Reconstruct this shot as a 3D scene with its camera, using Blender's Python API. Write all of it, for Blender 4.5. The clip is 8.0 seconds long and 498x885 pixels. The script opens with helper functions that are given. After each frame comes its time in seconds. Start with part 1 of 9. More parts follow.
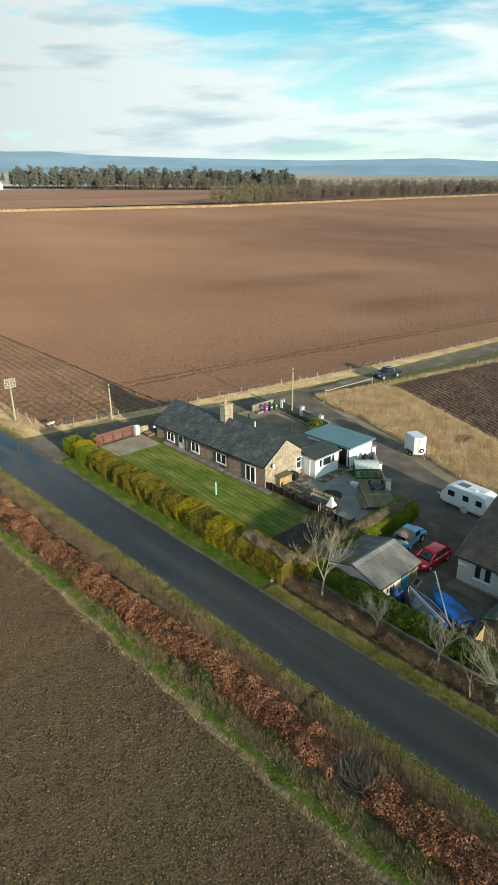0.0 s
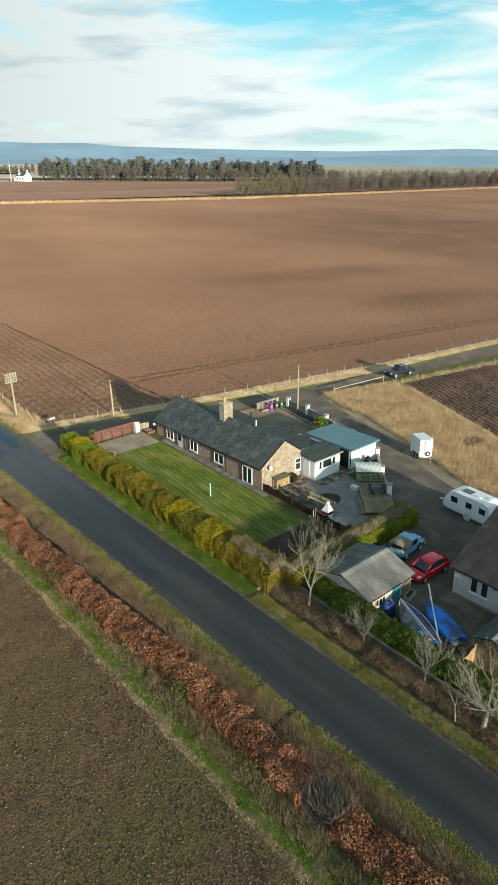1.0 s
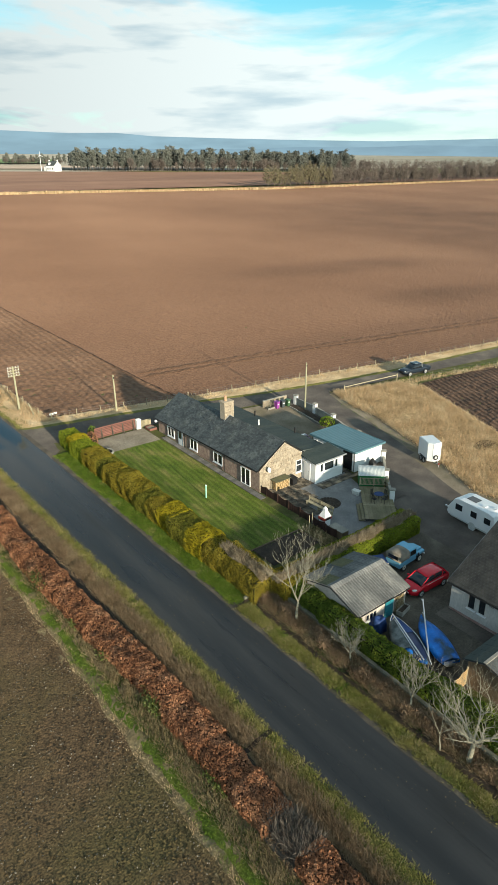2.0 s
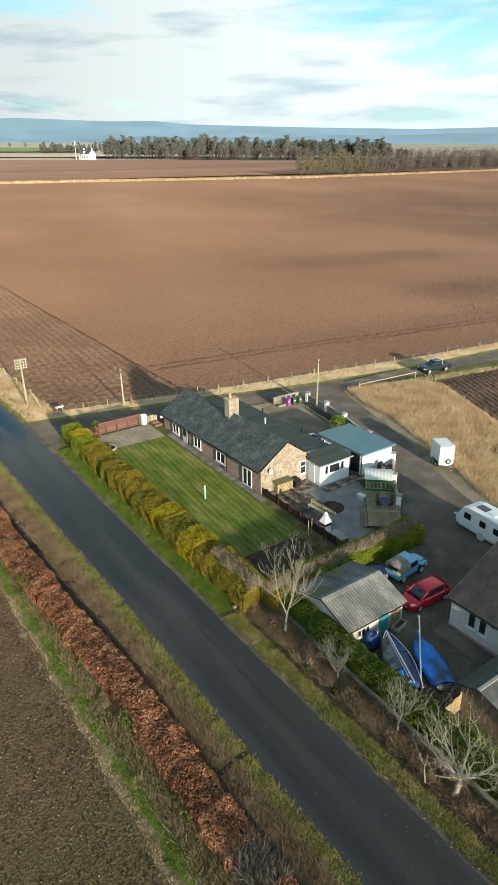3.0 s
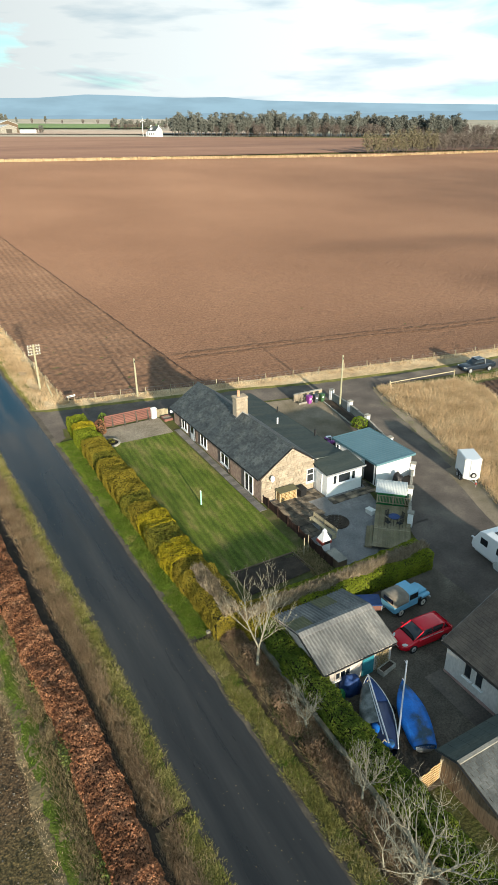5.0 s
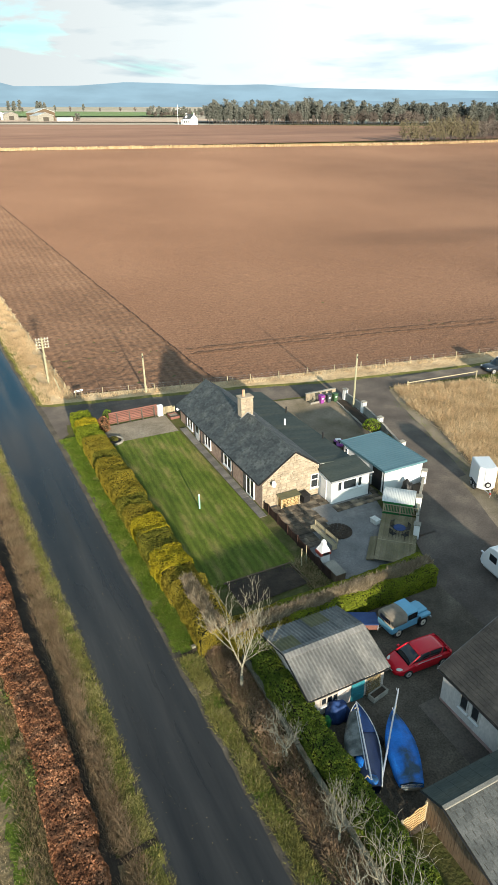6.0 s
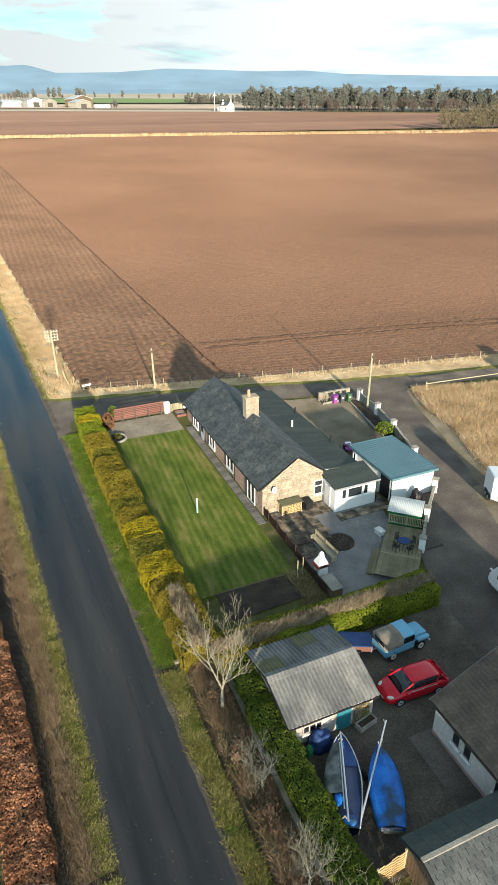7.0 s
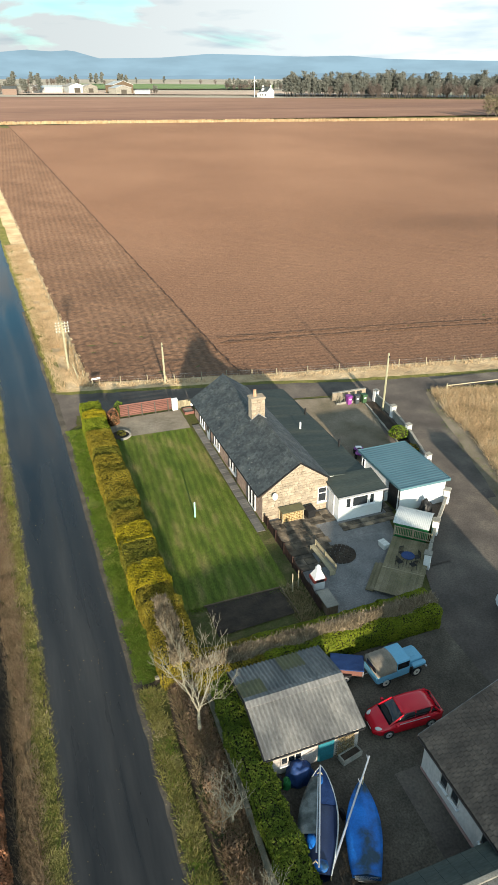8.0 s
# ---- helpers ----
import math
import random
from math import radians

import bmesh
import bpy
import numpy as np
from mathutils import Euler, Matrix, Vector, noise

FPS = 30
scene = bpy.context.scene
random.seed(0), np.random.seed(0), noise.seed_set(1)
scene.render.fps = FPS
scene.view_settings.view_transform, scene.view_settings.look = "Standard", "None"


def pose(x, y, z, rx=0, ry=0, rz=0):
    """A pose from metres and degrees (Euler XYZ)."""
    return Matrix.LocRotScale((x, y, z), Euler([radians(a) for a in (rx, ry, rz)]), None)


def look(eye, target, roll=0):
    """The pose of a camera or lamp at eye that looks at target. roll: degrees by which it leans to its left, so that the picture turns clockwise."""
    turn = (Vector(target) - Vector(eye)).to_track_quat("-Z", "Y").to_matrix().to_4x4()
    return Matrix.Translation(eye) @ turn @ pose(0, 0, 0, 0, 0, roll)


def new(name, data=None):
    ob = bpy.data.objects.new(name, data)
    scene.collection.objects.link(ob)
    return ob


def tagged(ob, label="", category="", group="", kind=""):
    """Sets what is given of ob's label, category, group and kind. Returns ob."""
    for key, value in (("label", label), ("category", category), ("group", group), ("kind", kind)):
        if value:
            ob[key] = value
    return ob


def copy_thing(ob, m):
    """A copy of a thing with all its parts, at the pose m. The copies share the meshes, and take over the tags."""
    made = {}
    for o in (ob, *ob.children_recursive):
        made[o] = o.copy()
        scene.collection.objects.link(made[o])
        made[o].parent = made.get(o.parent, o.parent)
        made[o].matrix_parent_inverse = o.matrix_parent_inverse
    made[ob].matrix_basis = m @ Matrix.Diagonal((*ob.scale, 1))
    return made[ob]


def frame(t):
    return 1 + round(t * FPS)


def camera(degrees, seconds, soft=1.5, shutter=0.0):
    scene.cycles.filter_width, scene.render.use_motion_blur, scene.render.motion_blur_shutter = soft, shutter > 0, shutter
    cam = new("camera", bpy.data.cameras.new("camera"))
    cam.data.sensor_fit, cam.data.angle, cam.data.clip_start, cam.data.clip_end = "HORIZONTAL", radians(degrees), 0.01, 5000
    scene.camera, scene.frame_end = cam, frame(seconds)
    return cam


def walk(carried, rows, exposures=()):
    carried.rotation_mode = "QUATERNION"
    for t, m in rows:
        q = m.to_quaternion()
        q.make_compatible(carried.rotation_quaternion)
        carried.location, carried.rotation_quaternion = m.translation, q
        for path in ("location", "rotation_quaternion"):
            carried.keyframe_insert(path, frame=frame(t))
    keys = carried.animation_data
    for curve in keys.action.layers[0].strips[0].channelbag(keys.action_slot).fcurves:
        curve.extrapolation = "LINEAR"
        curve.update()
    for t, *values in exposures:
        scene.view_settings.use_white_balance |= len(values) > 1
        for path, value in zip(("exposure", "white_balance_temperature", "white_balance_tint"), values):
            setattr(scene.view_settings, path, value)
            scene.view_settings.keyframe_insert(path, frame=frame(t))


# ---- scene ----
cam = camera(41.9, 8.0)
PATH = [
    (0.0, (-49.417, -46.175, 31.506), (-23.87, -19.2, 16.68), -0.45),
    (0.5, (-47.48, -46.464, 31.511), (-22.58, -19.01, 16.48), -0.48),
    (1.0, (-45.541, -46.698, 31.508), (-21.31, -18.76, 16.27), -0.49),
    (1.5, (-43.604, -46.813, 31.516), (-20.04, -18.43, 16.05), -0.46),
    (3.0, (-37.767, -46.656, 31.508), (-16.63, -16.83, 15.27), -0.46),
    (3.5, (-35.839, -46.441, 31.509), (-15.57, -16.2, 14.95), -0.5),
    (4.0, (-33.929, -46.133, 31.509), (-14.5, -15.49, 14.68), -0.49),
    (4.5, (-32.058, -45.737, 31.506), (-13.45, -14.7, 14.46), -0.44),
    (6.0, (-26.599, -44.252, 31.508), (-10.64, -12.19, 13.7), -0.45),
    (6.5, (-24.814, -43.679, 31.524), (-9.83, -11.3, 13.44), -0.49),
    (7.0, (-23.064, -43.033, 31.532), (-8.99, -10.41, 13.16), -0.43),
    (7.5, (-21.327, -42.345, 31.526), (-8.2, -9.47, 12.89), -0.37),
    (8.0, (-19.603, -41.621, 31.518), (-7.53, -8.53, 12.56), -0.35),
]
walk(cam, [(t, look(eye, to, roll)) for t, eye, to, roll in PATH], exposures=[(0.0, 0.66, 6450, 4), (4.0, 0.88, 6500, 7), (7.0, 1.06, 6500, 9), (7.5, 1.08, 6500, 9), (8.0, 0.97, 6500, 9)])

# ---- world, sun ----
SUN_EL, SUN_AZ = radians(9.0), radians(186.4)
world = bpy.data.worlds.new("sky")
scene.world = world
world.use_nodes = True


def build_sky():
    nt = world.node_tree
    nt.nodes.clear()
    N, L = nt.nodes.new, nt.links.new
    out, bg = N("ShaderNodeOutputWorld"), N("ShaderNodeBackground")
    sky = N("ShaderNodeTexSky")
    sky.sky_type, sky.sun_disc = "NISHITA", False
    sky.sun_elevation, sky.sun_rotation = radians(14), SUN_AZ
    sky.air_density, sky.dust_density, sky.ozone_density = 1.0, 0.4, 2.0
    gain = N("ShaderNodeVectorMath")
    gain.operation = "SCALE"
    gain.inputs["Scale"].default_value = 0.098
    tint = N("ShaderNodeVectorMath")
    tint.operation = "MULTIPLY"
    tint.inputs[1].default_value = (0.62, 1.14, 1.08)
    L(sky.outputs[0], tint.inputs[0])
    L(tint.outputs[0], gain.inputs[0])
    tc = N("ShaderNodeTexCoord")
    sep = N("ShaderNodeSeparateXYZ")
    L(tc.outputs["Generated"], sep.inputs[0])
    # broad sheets of cloud, drawn out along the horizon
    mp = N("ShaderNodeMapping")
    mp.inputs["Scale"].default_value = (1.6, 1.6, 7.0)
    mp.inputs["Location"].default_value = (0.35, 0.1, 0.22)
    L(tc.outputs["Generated"], mp.inputs[0])
    n1 = N("ShaderNodeTexNoise")
    n1.inputs["Scale"].default_value, n1.inputs["Detail"].default_value, n1.inputs["Roughness"].default_value = 1.7, 9, 0.55
    n1.inputs["Distortion"].default_value = 0.5
    L(mp.outputs[0], n1.inputs["Vector"])
    cov = N("ShaderNodeMapRange")
    cov.inputs["From Min"].default_value, cov.inputs["From Max"].default_value = 0.41, 0.56
    L(n1.outputs["Fac"], cov.inputs["Value"])
    low = N("ShaderNodeMapRange")  # cloud closes in towards the horizon
    low.inputs["From Min"].default_value, low.inputs["From Max"].default_value = 0.19, 0.05
    L(sep.outputs["Z"], low.inputs["Value"])
    cover = N("ShaderNodeMath")
    cover.operation = "MULTIPLY_ADD"
    cover.use_clamp = True
    L(low.outputs[0], cover.inputs[0])
    cover.inputs[1].default_value = 0.8
    L(cov.outputs[0], cover.inputs[2])
    high = N("ShaderNodeMapRange")  # clear overhead
    high.interpolation_type = "SMOOTHSTEP"
    high.inputs["From Min"].default_value, high.inputs["From Max"].default_value = 0.62, 0.26
    high.inputs["To Min"].default_value = 0.7
    L(sep.outputs["Z"], high.inputs["Value"])
    veil = N("ShaderNodeMath")
    veil.operation = "MULTIPLY"
    L(cover.outputs[0], veil.inputs[0])
    L(high.outputs[0], veil.inputs[1])
    # grey undersides
    mp2 = N("ShaderNodeMapping")
    mp2.inputs["Scale"].default_value = (2.4, 2.4, 15.0)
    L(tc.outputs["Generated"], mp2.inputs[0])
    n2 = N("ShaderNodeTexNoise")
    n2.inputs["Scale"].default_value, n2.inputs["Detail"].default_value = 2.3, 7
    n2.inputs["Roughness"].default_value = 0.5
    L(mp2.outputs[0], n2.inputs["Vector"])
    ramp = N("ShaderNodeValToRGB")
    e = ramp.color_ramp.elements
    e[0].position, e[0].color = 0.51, (0.46, 0.497, 0.505, 1)
    e[1].position, e[1].color = 0.66, (0.30, 0.37, 0.41, 1)
    L(n2.outputs["Fac"], ramp.inputs[0])
    mix = N("ShaderNodeMix")
    mix.data_type = "RGBA"
    L(veil.outputs[0], mix.inputs["Factor"])
    L(gain.outputs[0], mix.inputs[6])
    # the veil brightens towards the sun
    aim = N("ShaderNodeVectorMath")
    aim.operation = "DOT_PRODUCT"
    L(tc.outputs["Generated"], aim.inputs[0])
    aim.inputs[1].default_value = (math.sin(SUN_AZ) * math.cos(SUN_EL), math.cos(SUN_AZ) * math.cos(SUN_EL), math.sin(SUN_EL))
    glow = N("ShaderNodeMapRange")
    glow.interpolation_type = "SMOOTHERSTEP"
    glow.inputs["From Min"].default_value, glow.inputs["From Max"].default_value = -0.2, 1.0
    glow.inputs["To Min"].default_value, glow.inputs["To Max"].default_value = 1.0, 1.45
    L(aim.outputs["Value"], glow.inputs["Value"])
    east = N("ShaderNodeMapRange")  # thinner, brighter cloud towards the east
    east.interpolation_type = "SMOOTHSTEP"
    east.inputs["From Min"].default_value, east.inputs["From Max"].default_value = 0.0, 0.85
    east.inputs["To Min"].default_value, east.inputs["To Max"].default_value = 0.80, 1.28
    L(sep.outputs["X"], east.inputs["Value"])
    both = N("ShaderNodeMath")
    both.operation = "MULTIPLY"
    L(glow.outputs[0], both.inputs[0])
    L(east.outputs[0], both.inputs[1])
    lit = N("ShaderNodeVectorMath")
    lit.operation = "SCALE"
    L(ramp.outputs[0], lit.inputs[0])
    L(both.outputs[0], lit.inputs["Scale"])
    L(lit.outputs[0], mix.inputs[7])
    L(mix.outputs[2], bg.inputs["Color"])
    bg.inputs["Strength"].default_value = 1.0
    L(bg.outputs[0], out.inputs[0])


build_sky()
sun_data = bpy.data.lights.new("sun", "SUN")
sun_data.energy, sun_data.angle, sun_data.color = 4.45, radians(1.5), (1.0, 0.88, 0.70)
sun = new("sun", sun_data)
sun.matrix_world = look((100 * math.sin(SUN_AZ) * math.cos(SUN_EL), 100 * math.cos(SUN_AZ) * math.cos(SUN_EL), 100 * math.sin(SUN_EL)), (0, 0, 0))

# ---- the lie of the land ----
LIE_Y = (-4800, -60, -25, 0, 30, 40, 317, 590, 900, 1500, 3000, 4800)
LIE_Z = (-2.0, -1.0, -0.9, 0, 1.0, 1.4, 17.0, 27, 33, 45, 82, 112)


# the road bears a little west along its way; offsets of its two edges from x = -22.4 and x = -17.2
ROAD_Y = (-80, -30, -8, 5, 20, 30, 420)
ROAD_W = (0.65, 0.65, 0.45, 0.0, -0.5, -0.65, -17.05)
ROAD_E = (0.95, 0.92, 0.82, 0.62, 0.4, 0.1, -16.3)


def west_bend(y):
    return np.interp(y, ROAD_Y, ROAD_W)


def east_bend(y):
    return np.interp(y, ROAD_Y, ROAD_E)


def hedge_bend(y):
    return np.interp(y, (-62, -25, -15, 0, 7, 20, 46), (0.3, 0.4, 0.2, -0.7, -1.0, -1.5, -2.6))


def field_bend(y):
    return np.interp(y, (-5, 20, 90), (0.0, -0.8, -3.6))


def north_bend(y):
    return -0.042 * np.maximum(0.0, np.asarray(y) - 30.0)



SIDE_X = (-70, -34, -29, -22, -17, -14)
SIDE_Z = (-1.4, -1.2, -0.92, -0.40, -0.2, 0.0)


def fall(x, y):
    """The ground falls away west of the garden, towards the low field."""
    x, y = np.asarray(x, float), np.asarray(y, float)
    ditch = 0.5 * np.exp(-(((x + 15.1) / 0.32) ** 2)) * np.interp(y, (-13.4, -12.9), (1.0, 0.0))
    foot = 0.28 * np.exp(-(((x + 24.15 - west_bend(y)) / 0.4) ** 2)) * np.interp(y, (-5, 15), (1.0, 0.0))
    return np.interp(x, SIDE_X, SIDE_Z) * np.interp(y, (-8, 26), (1.0, 0.0)) - ditch - foot


def land(x, y):
    s = 2.0 + min(40.0, max(0.0, abs(y) - 45) * 0.3)
    return float(np.mean(np.interp([y - 2 * s, y - s, y, y + s, y + 2 * s], LIE_Y, LIE_Z))) + float(fall(x, y))


# ---- materials ----
def mat(name, cols, scale=1.0, rough=0.8, bump=0.0, bscale=None, metal=0.0, stretch=(1, 1, 1), detail=6.0, contrast=0.25, spec=0.3, rand=0.0, island=0.0, fine=None, grain=0.28, trans=0.0, furrow=None):
    """A surface of two or three colours mixed by noise at two scales, with relief. scale: patches per metre."""
    m = bpy.data.materials.new(name)
    m.use_nodes = True
    nt = m.node_tree
    N, L = nt.nodes.new, nt.links.new
    b = nt.nodes["Principled BSDF"]
    b.inputs["Roughness"].default_value = rough
    b.inputs["Metallic"].default_value = metal
    b.inputs["Specular IOR Level"].default_value = spec
    b.inputs["Diffuse Roughness"].default_value = 0.8 if rough > 0.8 else 0.0
    geo = N("ShaderNodeNewGeometry")
    mp = N("ShaderNodeMapping")
    mp.inputs["Scale"].default_value = stretch
    L(geo.outputs["Position"], mp.inputs[0])
    big = N("ShaderNodeTexNoise")
    big.inputs["Scale"].default_value, big.inputs["Detail"].default_value = scale, detail
    L(mp.outputs[0], big.inputs["Vector"])
    ramp = N("ShaderNodeValToRGB")
    el = ramp.color_ramp.elements
    while len(el) < len(cols):
        el.new(0.5)
    for i, c in enumerate(cols):
        k = i / max(1, len(cols) - 1)
        el[i].position = 0.5 + (k - 0.5) * 2 * contrast
        el[i].color = (*c, 1)
    L(big.outputs["Fac"], ramp.inputs[0])
    small = N("ShaderNodeTexNoise")
    small.inputs["Scale"].default_value, small.inputs["Detail"].default_value = (fine or scale * 14), 4
    L(mp.outputs[0], small.inputs["Vector"])
    val = N("ShaderNodeMapRange")
    val.inputs["From Min"].default_value, val.inputs["From Max"].default_value = 0.25, 0.75
    val.inputs["To Min"].default_value, val.inputs["To Max"].default_value = 1 - grain, 1 + grain
    L(small.outputs["Fac"], val.inputs["Value"])
    last = val.outputs[0]
    for amount, src in ((rand, "obj"), (island, "isl")):
        if amount:
            if src == "obj":
                o = N("ShaderNodeObjectInfo").outputs["Random"]
            else:
                o = geo.outputs["Random Per Island"]
            r = N("ShaderNodeMapRange")
            r.inputs["To Min"].default_value, r.inputs["To Max"].default_value = 1 - amount, 1 + amount
            L(o, r.inputs["Value"])
            mu = N("ShaderNodeMath")
            mu.operation = "MULTIPLY"
            L(last, mu.inputs[0])
            L(r.outputs[0], mu.inputs[1])
            last = mu.outputs[0]
    ridge = None
    if furrow:  # (turn in degrees, spacing, colour amount, relief)
        turn, gap, amount, deep, bent = furrow
        rot = N("ShaderNodeMapping")
        rot.inputs["Rotation"].default_value = (0, 0, radians(turn))
        L(geo.outputs["Position"], rot.inputs[0])
        wave = N("ShaderNodeTexWave")
        wave.bands_direction = "X"
        wave.inputs["Scale"].default_value = 0.314 / gap
        wave.inputs["Distortion"].default_value, wave.inputs["Detail"].default_value, wave.inputs["Detail Scale"].default_value = bent, 3, 1.5
        L(rot.outputs[0], wave.inputs["Vector"])
        ridge = wave.outputs["Fac"]
        r = N("ShaderNodeMapRange")
        r.inputs["To Min"].default_value, r.inputs["To Max"].default_value = 1 - amount, 1 + amount
        L(ridge, r.inputs["Value"])
        mu = N("ShaderNodeMath")
        mu.operation = "MULTIPLY"
        L(last, mu.inputs[0])
        L(r.outputs[0], mu.inputs[1])
        last = mu.outputs[0]
    mul = N("ShaderNodeVectorMath")
    mul.operation = "SCALE"
    L(ramp.outputs[0], mul.inputs[0])
    L(last, mul.inputs["Scale"])
    L(mul.outputs[0], b.inputs["Base Color"])
    if bump:
        bt = N("ShaderNodeTexNoise")
        bt.inputs["Scale"].default_value, bt.inputs["Detail"].default_value = (bscale or scale * 6), 5
        L(mp.outputs[0], bt.inputs["Vector"])
        bn = N("ShaderNodeBump")
        bn.inputs["Strength"].default_value, bn.inputs["Distance"].default_value = 1.0, bump
        L(bt.outputs["Fac"], bn.inputs["Height"])
        if ridge:
            b2 = N("ShaderNodeBump")
            b2.inputs["Distance"].default_value = furrow[3]
            L(ridge, b2.inputs["Height"])
            L(b2.outputs[0], bn.inputs["Normal"])
        L(bn.outputs[0], b.inputs["Normal"])
    if trans:  # thin leaves let light through
        tr, mx = N("ShaderNodeBsdfTranslucent"), N("ShaderNodeMixShader")
        mx.inputs[0].default_value = trans
        L(mul.outputs[0], tr.inputs["Color"])
        L(b.outputs[0], mx.inputs[1])
        L(tr.outputs[0], mx.inputs[2])
        L(mx.outputs[0], nt.nodes["Material Output"].inputs[0])
    return m


def glass(name, tint=(0.02, 0.025, 0.03)):
    m = bpy.data.materials.new(name)
    m.use_nodes = True
    b = m.node_tree.nodes["Principled BSDF"]
    b.inputs["Base Color"].default_value = (*tint, 1)
    b.inputs["Roughness"].default_value = 0.06
    b.inputs["Specular IOR Level"].default_value = 0.8
    return m


SOIL = mat("ploughed soil", [(0.150, 0.079, 0.046), (0.185, 0.099, 0.059), (0.216, 0.119, 0.072)], 0.016, 0.95, 0.10, 4.0, fine=3.4, detail=12, contrast=0.2, furrow=(-81, 0.95, 0.03, 0.022, 2.4), grain=0.46)
SOIL_ROUGH = mat("freshly turned soil", [(0.045, 0.027, 0.018), (0.075, 0.044, 0.029), (0.115, 0.068, 0.044)], 0.25, 0.95, 0.14, 2.4, fine=2.0, detail=10, furrow=(22, 0.9, 0.22, 0.06, 2.0), grain=0.4)
SOIL_NEAR = mat("sown stony soil", [(0.088, 0.054, 0.028), (0.122, 0.078, 0.041), (0.098, 0.080, 0.030)], 0.10, 0.95, 0.11, 6.5, fine=9, detail=10, grain=0.75)
TURF = mat("rough turf", [(0.10, 0.082, 0.035), (0.075, 0.085, 0.022), (0.17, 0.135, 0.065)], 0.9, 0.95, 0.08, 5, fine=9)
LAWN = mat("mown lawn", [(0.060, 0.094, 0.009), (0.10, 0.130, 0.016), (0.21, 0.178, 0.06)], 0.9, 0.95, 0.06, 16, fine=14, contrast=0.22, detail=14, stretch=(1, 0.35, 1), furrow=(4, 0.62, 0.16, 0.0, 0.9), grain=0.45)
TARMAC = mat("worn tarmac", [(0.014, 0.0135, 0.013), (0.025, 0.023, 0.0215), (0.046, 0.041, 0.036)], 0.45, 0.55, 0.0015, 30, stretch=(1.3, 0.1, 1), fine=6, spec=0.55, grain=0.16, detail=9)
LANE = mat("lane tarmac", [(0.066, 0.055, 0.048), (0.108, 0.090, 0.077), (0.175, 0.146, 0.118)], 0.35, 0.85, 0.008, 22, fine=8, detail=9)
WHITE = mat("white render", [(0.70, 0.70, 0.69), (0.80, 0.80, 0.79)], 0.8, 0.85, 0.004, 30, grain=0.08)
STONE = mat("sandstone", [(0.27, 0.215, 0.155), (0.35, 0.29, 0.215), (0.41, 0.355, 0.28)], 1.6, 0.9, 0.02, 12, rand=0.16)
STONE_RED = mat("red sandstone rubble", [(0.20, 0.13, 0.105), (0.28, 0.20, 0.16), (0.36, 0.28, 0.22)], 3.0, 0.9, 0.03, 8)
SLATE = mat("weathered slate", [(0.062, 0.068, 0.068), (0.098, 0.106, 0.105), (0.16, 0.165, 0.15)], 0.8, 0.65, 0.012, 9, fine=7, island=0.3, detail=9)


GRAVEL = mat("grey gravel", [(0.13, 0.13, 0.13), (0.19, 0.19, 0.19), (0.25, 0.245, 0.24)], 0.6, 0.95, 0.03, 16, fine=11, grain=0.4)
GRAVEL_DARK = mat("dark yard gravel", [(0.055, 0.048, 0.038), (0.10, 0.086, 0.067), (0.165, 0.142, 0.11)], 0.5, 0.95, 0.03, 12, fine=10, grain=0.45, detail=9)
GRAVEL_TAN = mat("pale pea gravel", [(0.16, 0.135, 0.10), (0.23, 0.195, 0.15), (0.29, 0.25, 0.195)], 0.7, 0.95, 0.03, 14, fine=8, grain=0.42)
FORECOURT = mat("trodden forecourt grit", [(0.12, 0.1, 0.06), (0.19, 0.155, 0.11), (0.27, 0.22, 0.165)], 0.4, 0.95, 0.015, 16, fine=9)
SLAB = mat("weathered paving slab", [(0.045, 0.04, 0.033), (0.125, 0.104, 0.08), (0.27, 0.21, 0.145)], 1.1, 0.9, 0.008, 20, rand=0.5, contrast=0.16)
PATH_SLAB = mat("grey path slab", [(0.12, 0.115, 0.11), (0.19, 0.175, 0.16)], 1.2, 0.9, 0.006, 20, rand=0.25)
EARTH = mat("bare dark earth", [(0.028, 0.022, 0.018), (0.05, 0.038, 0.028), (0.075, 0.055, 0.04)], 1.2, 0.95, 0.06, 6)
FELT = mat("mossy roofing felt", [(0.03, 0.042, 0.04), (0.05, 0.062, 0.055), (0.075, 0.08, 0.062)], 0.5, 0.75, 0.01, 6, stretch=(0.4, 2.0, 1))
ROOF_BLUE = mat("blue coated sheet", [(0.075, 0.16, 0.19), (0.10, 0.195, 0.225)], 0.5, 0.4, 0.0, metal=0.0, spec=0.5, grain=0.08)
SHEET_GREY = mat("weathered cement sheet", [(0.105, 0.108, 0.11), (0.185, 0.185, 0.18), (0.29, 0.28, 0.262)], 0.9, 0.85, 0.006, 12, stretch=(1, 0.35, 1), fine=9, furrow=(0, 0.2508, 0.15, 0.0, 0.15))
SHEET_MOSS = mat("mossed clear sheet", [(0.12, 0.115, 0.07), (0.18, 0.17, 0.09)], 2.0, 0.8, 0.006, 12)
PVC = mat("white plastic frame", [(0.78, 0.79, 0.80), (0.84, 0.84, 0.84)], 2.0, 0.35, spec=0.5, grain=0.04)
WHITEWASH = mat("pink-white limewash", [(0.38, 0.32, 0.28), (0.52, 0.46, 0.41), (0.60, 0.55, 0.50)], 1.2, 0.9, 0.006, 12)
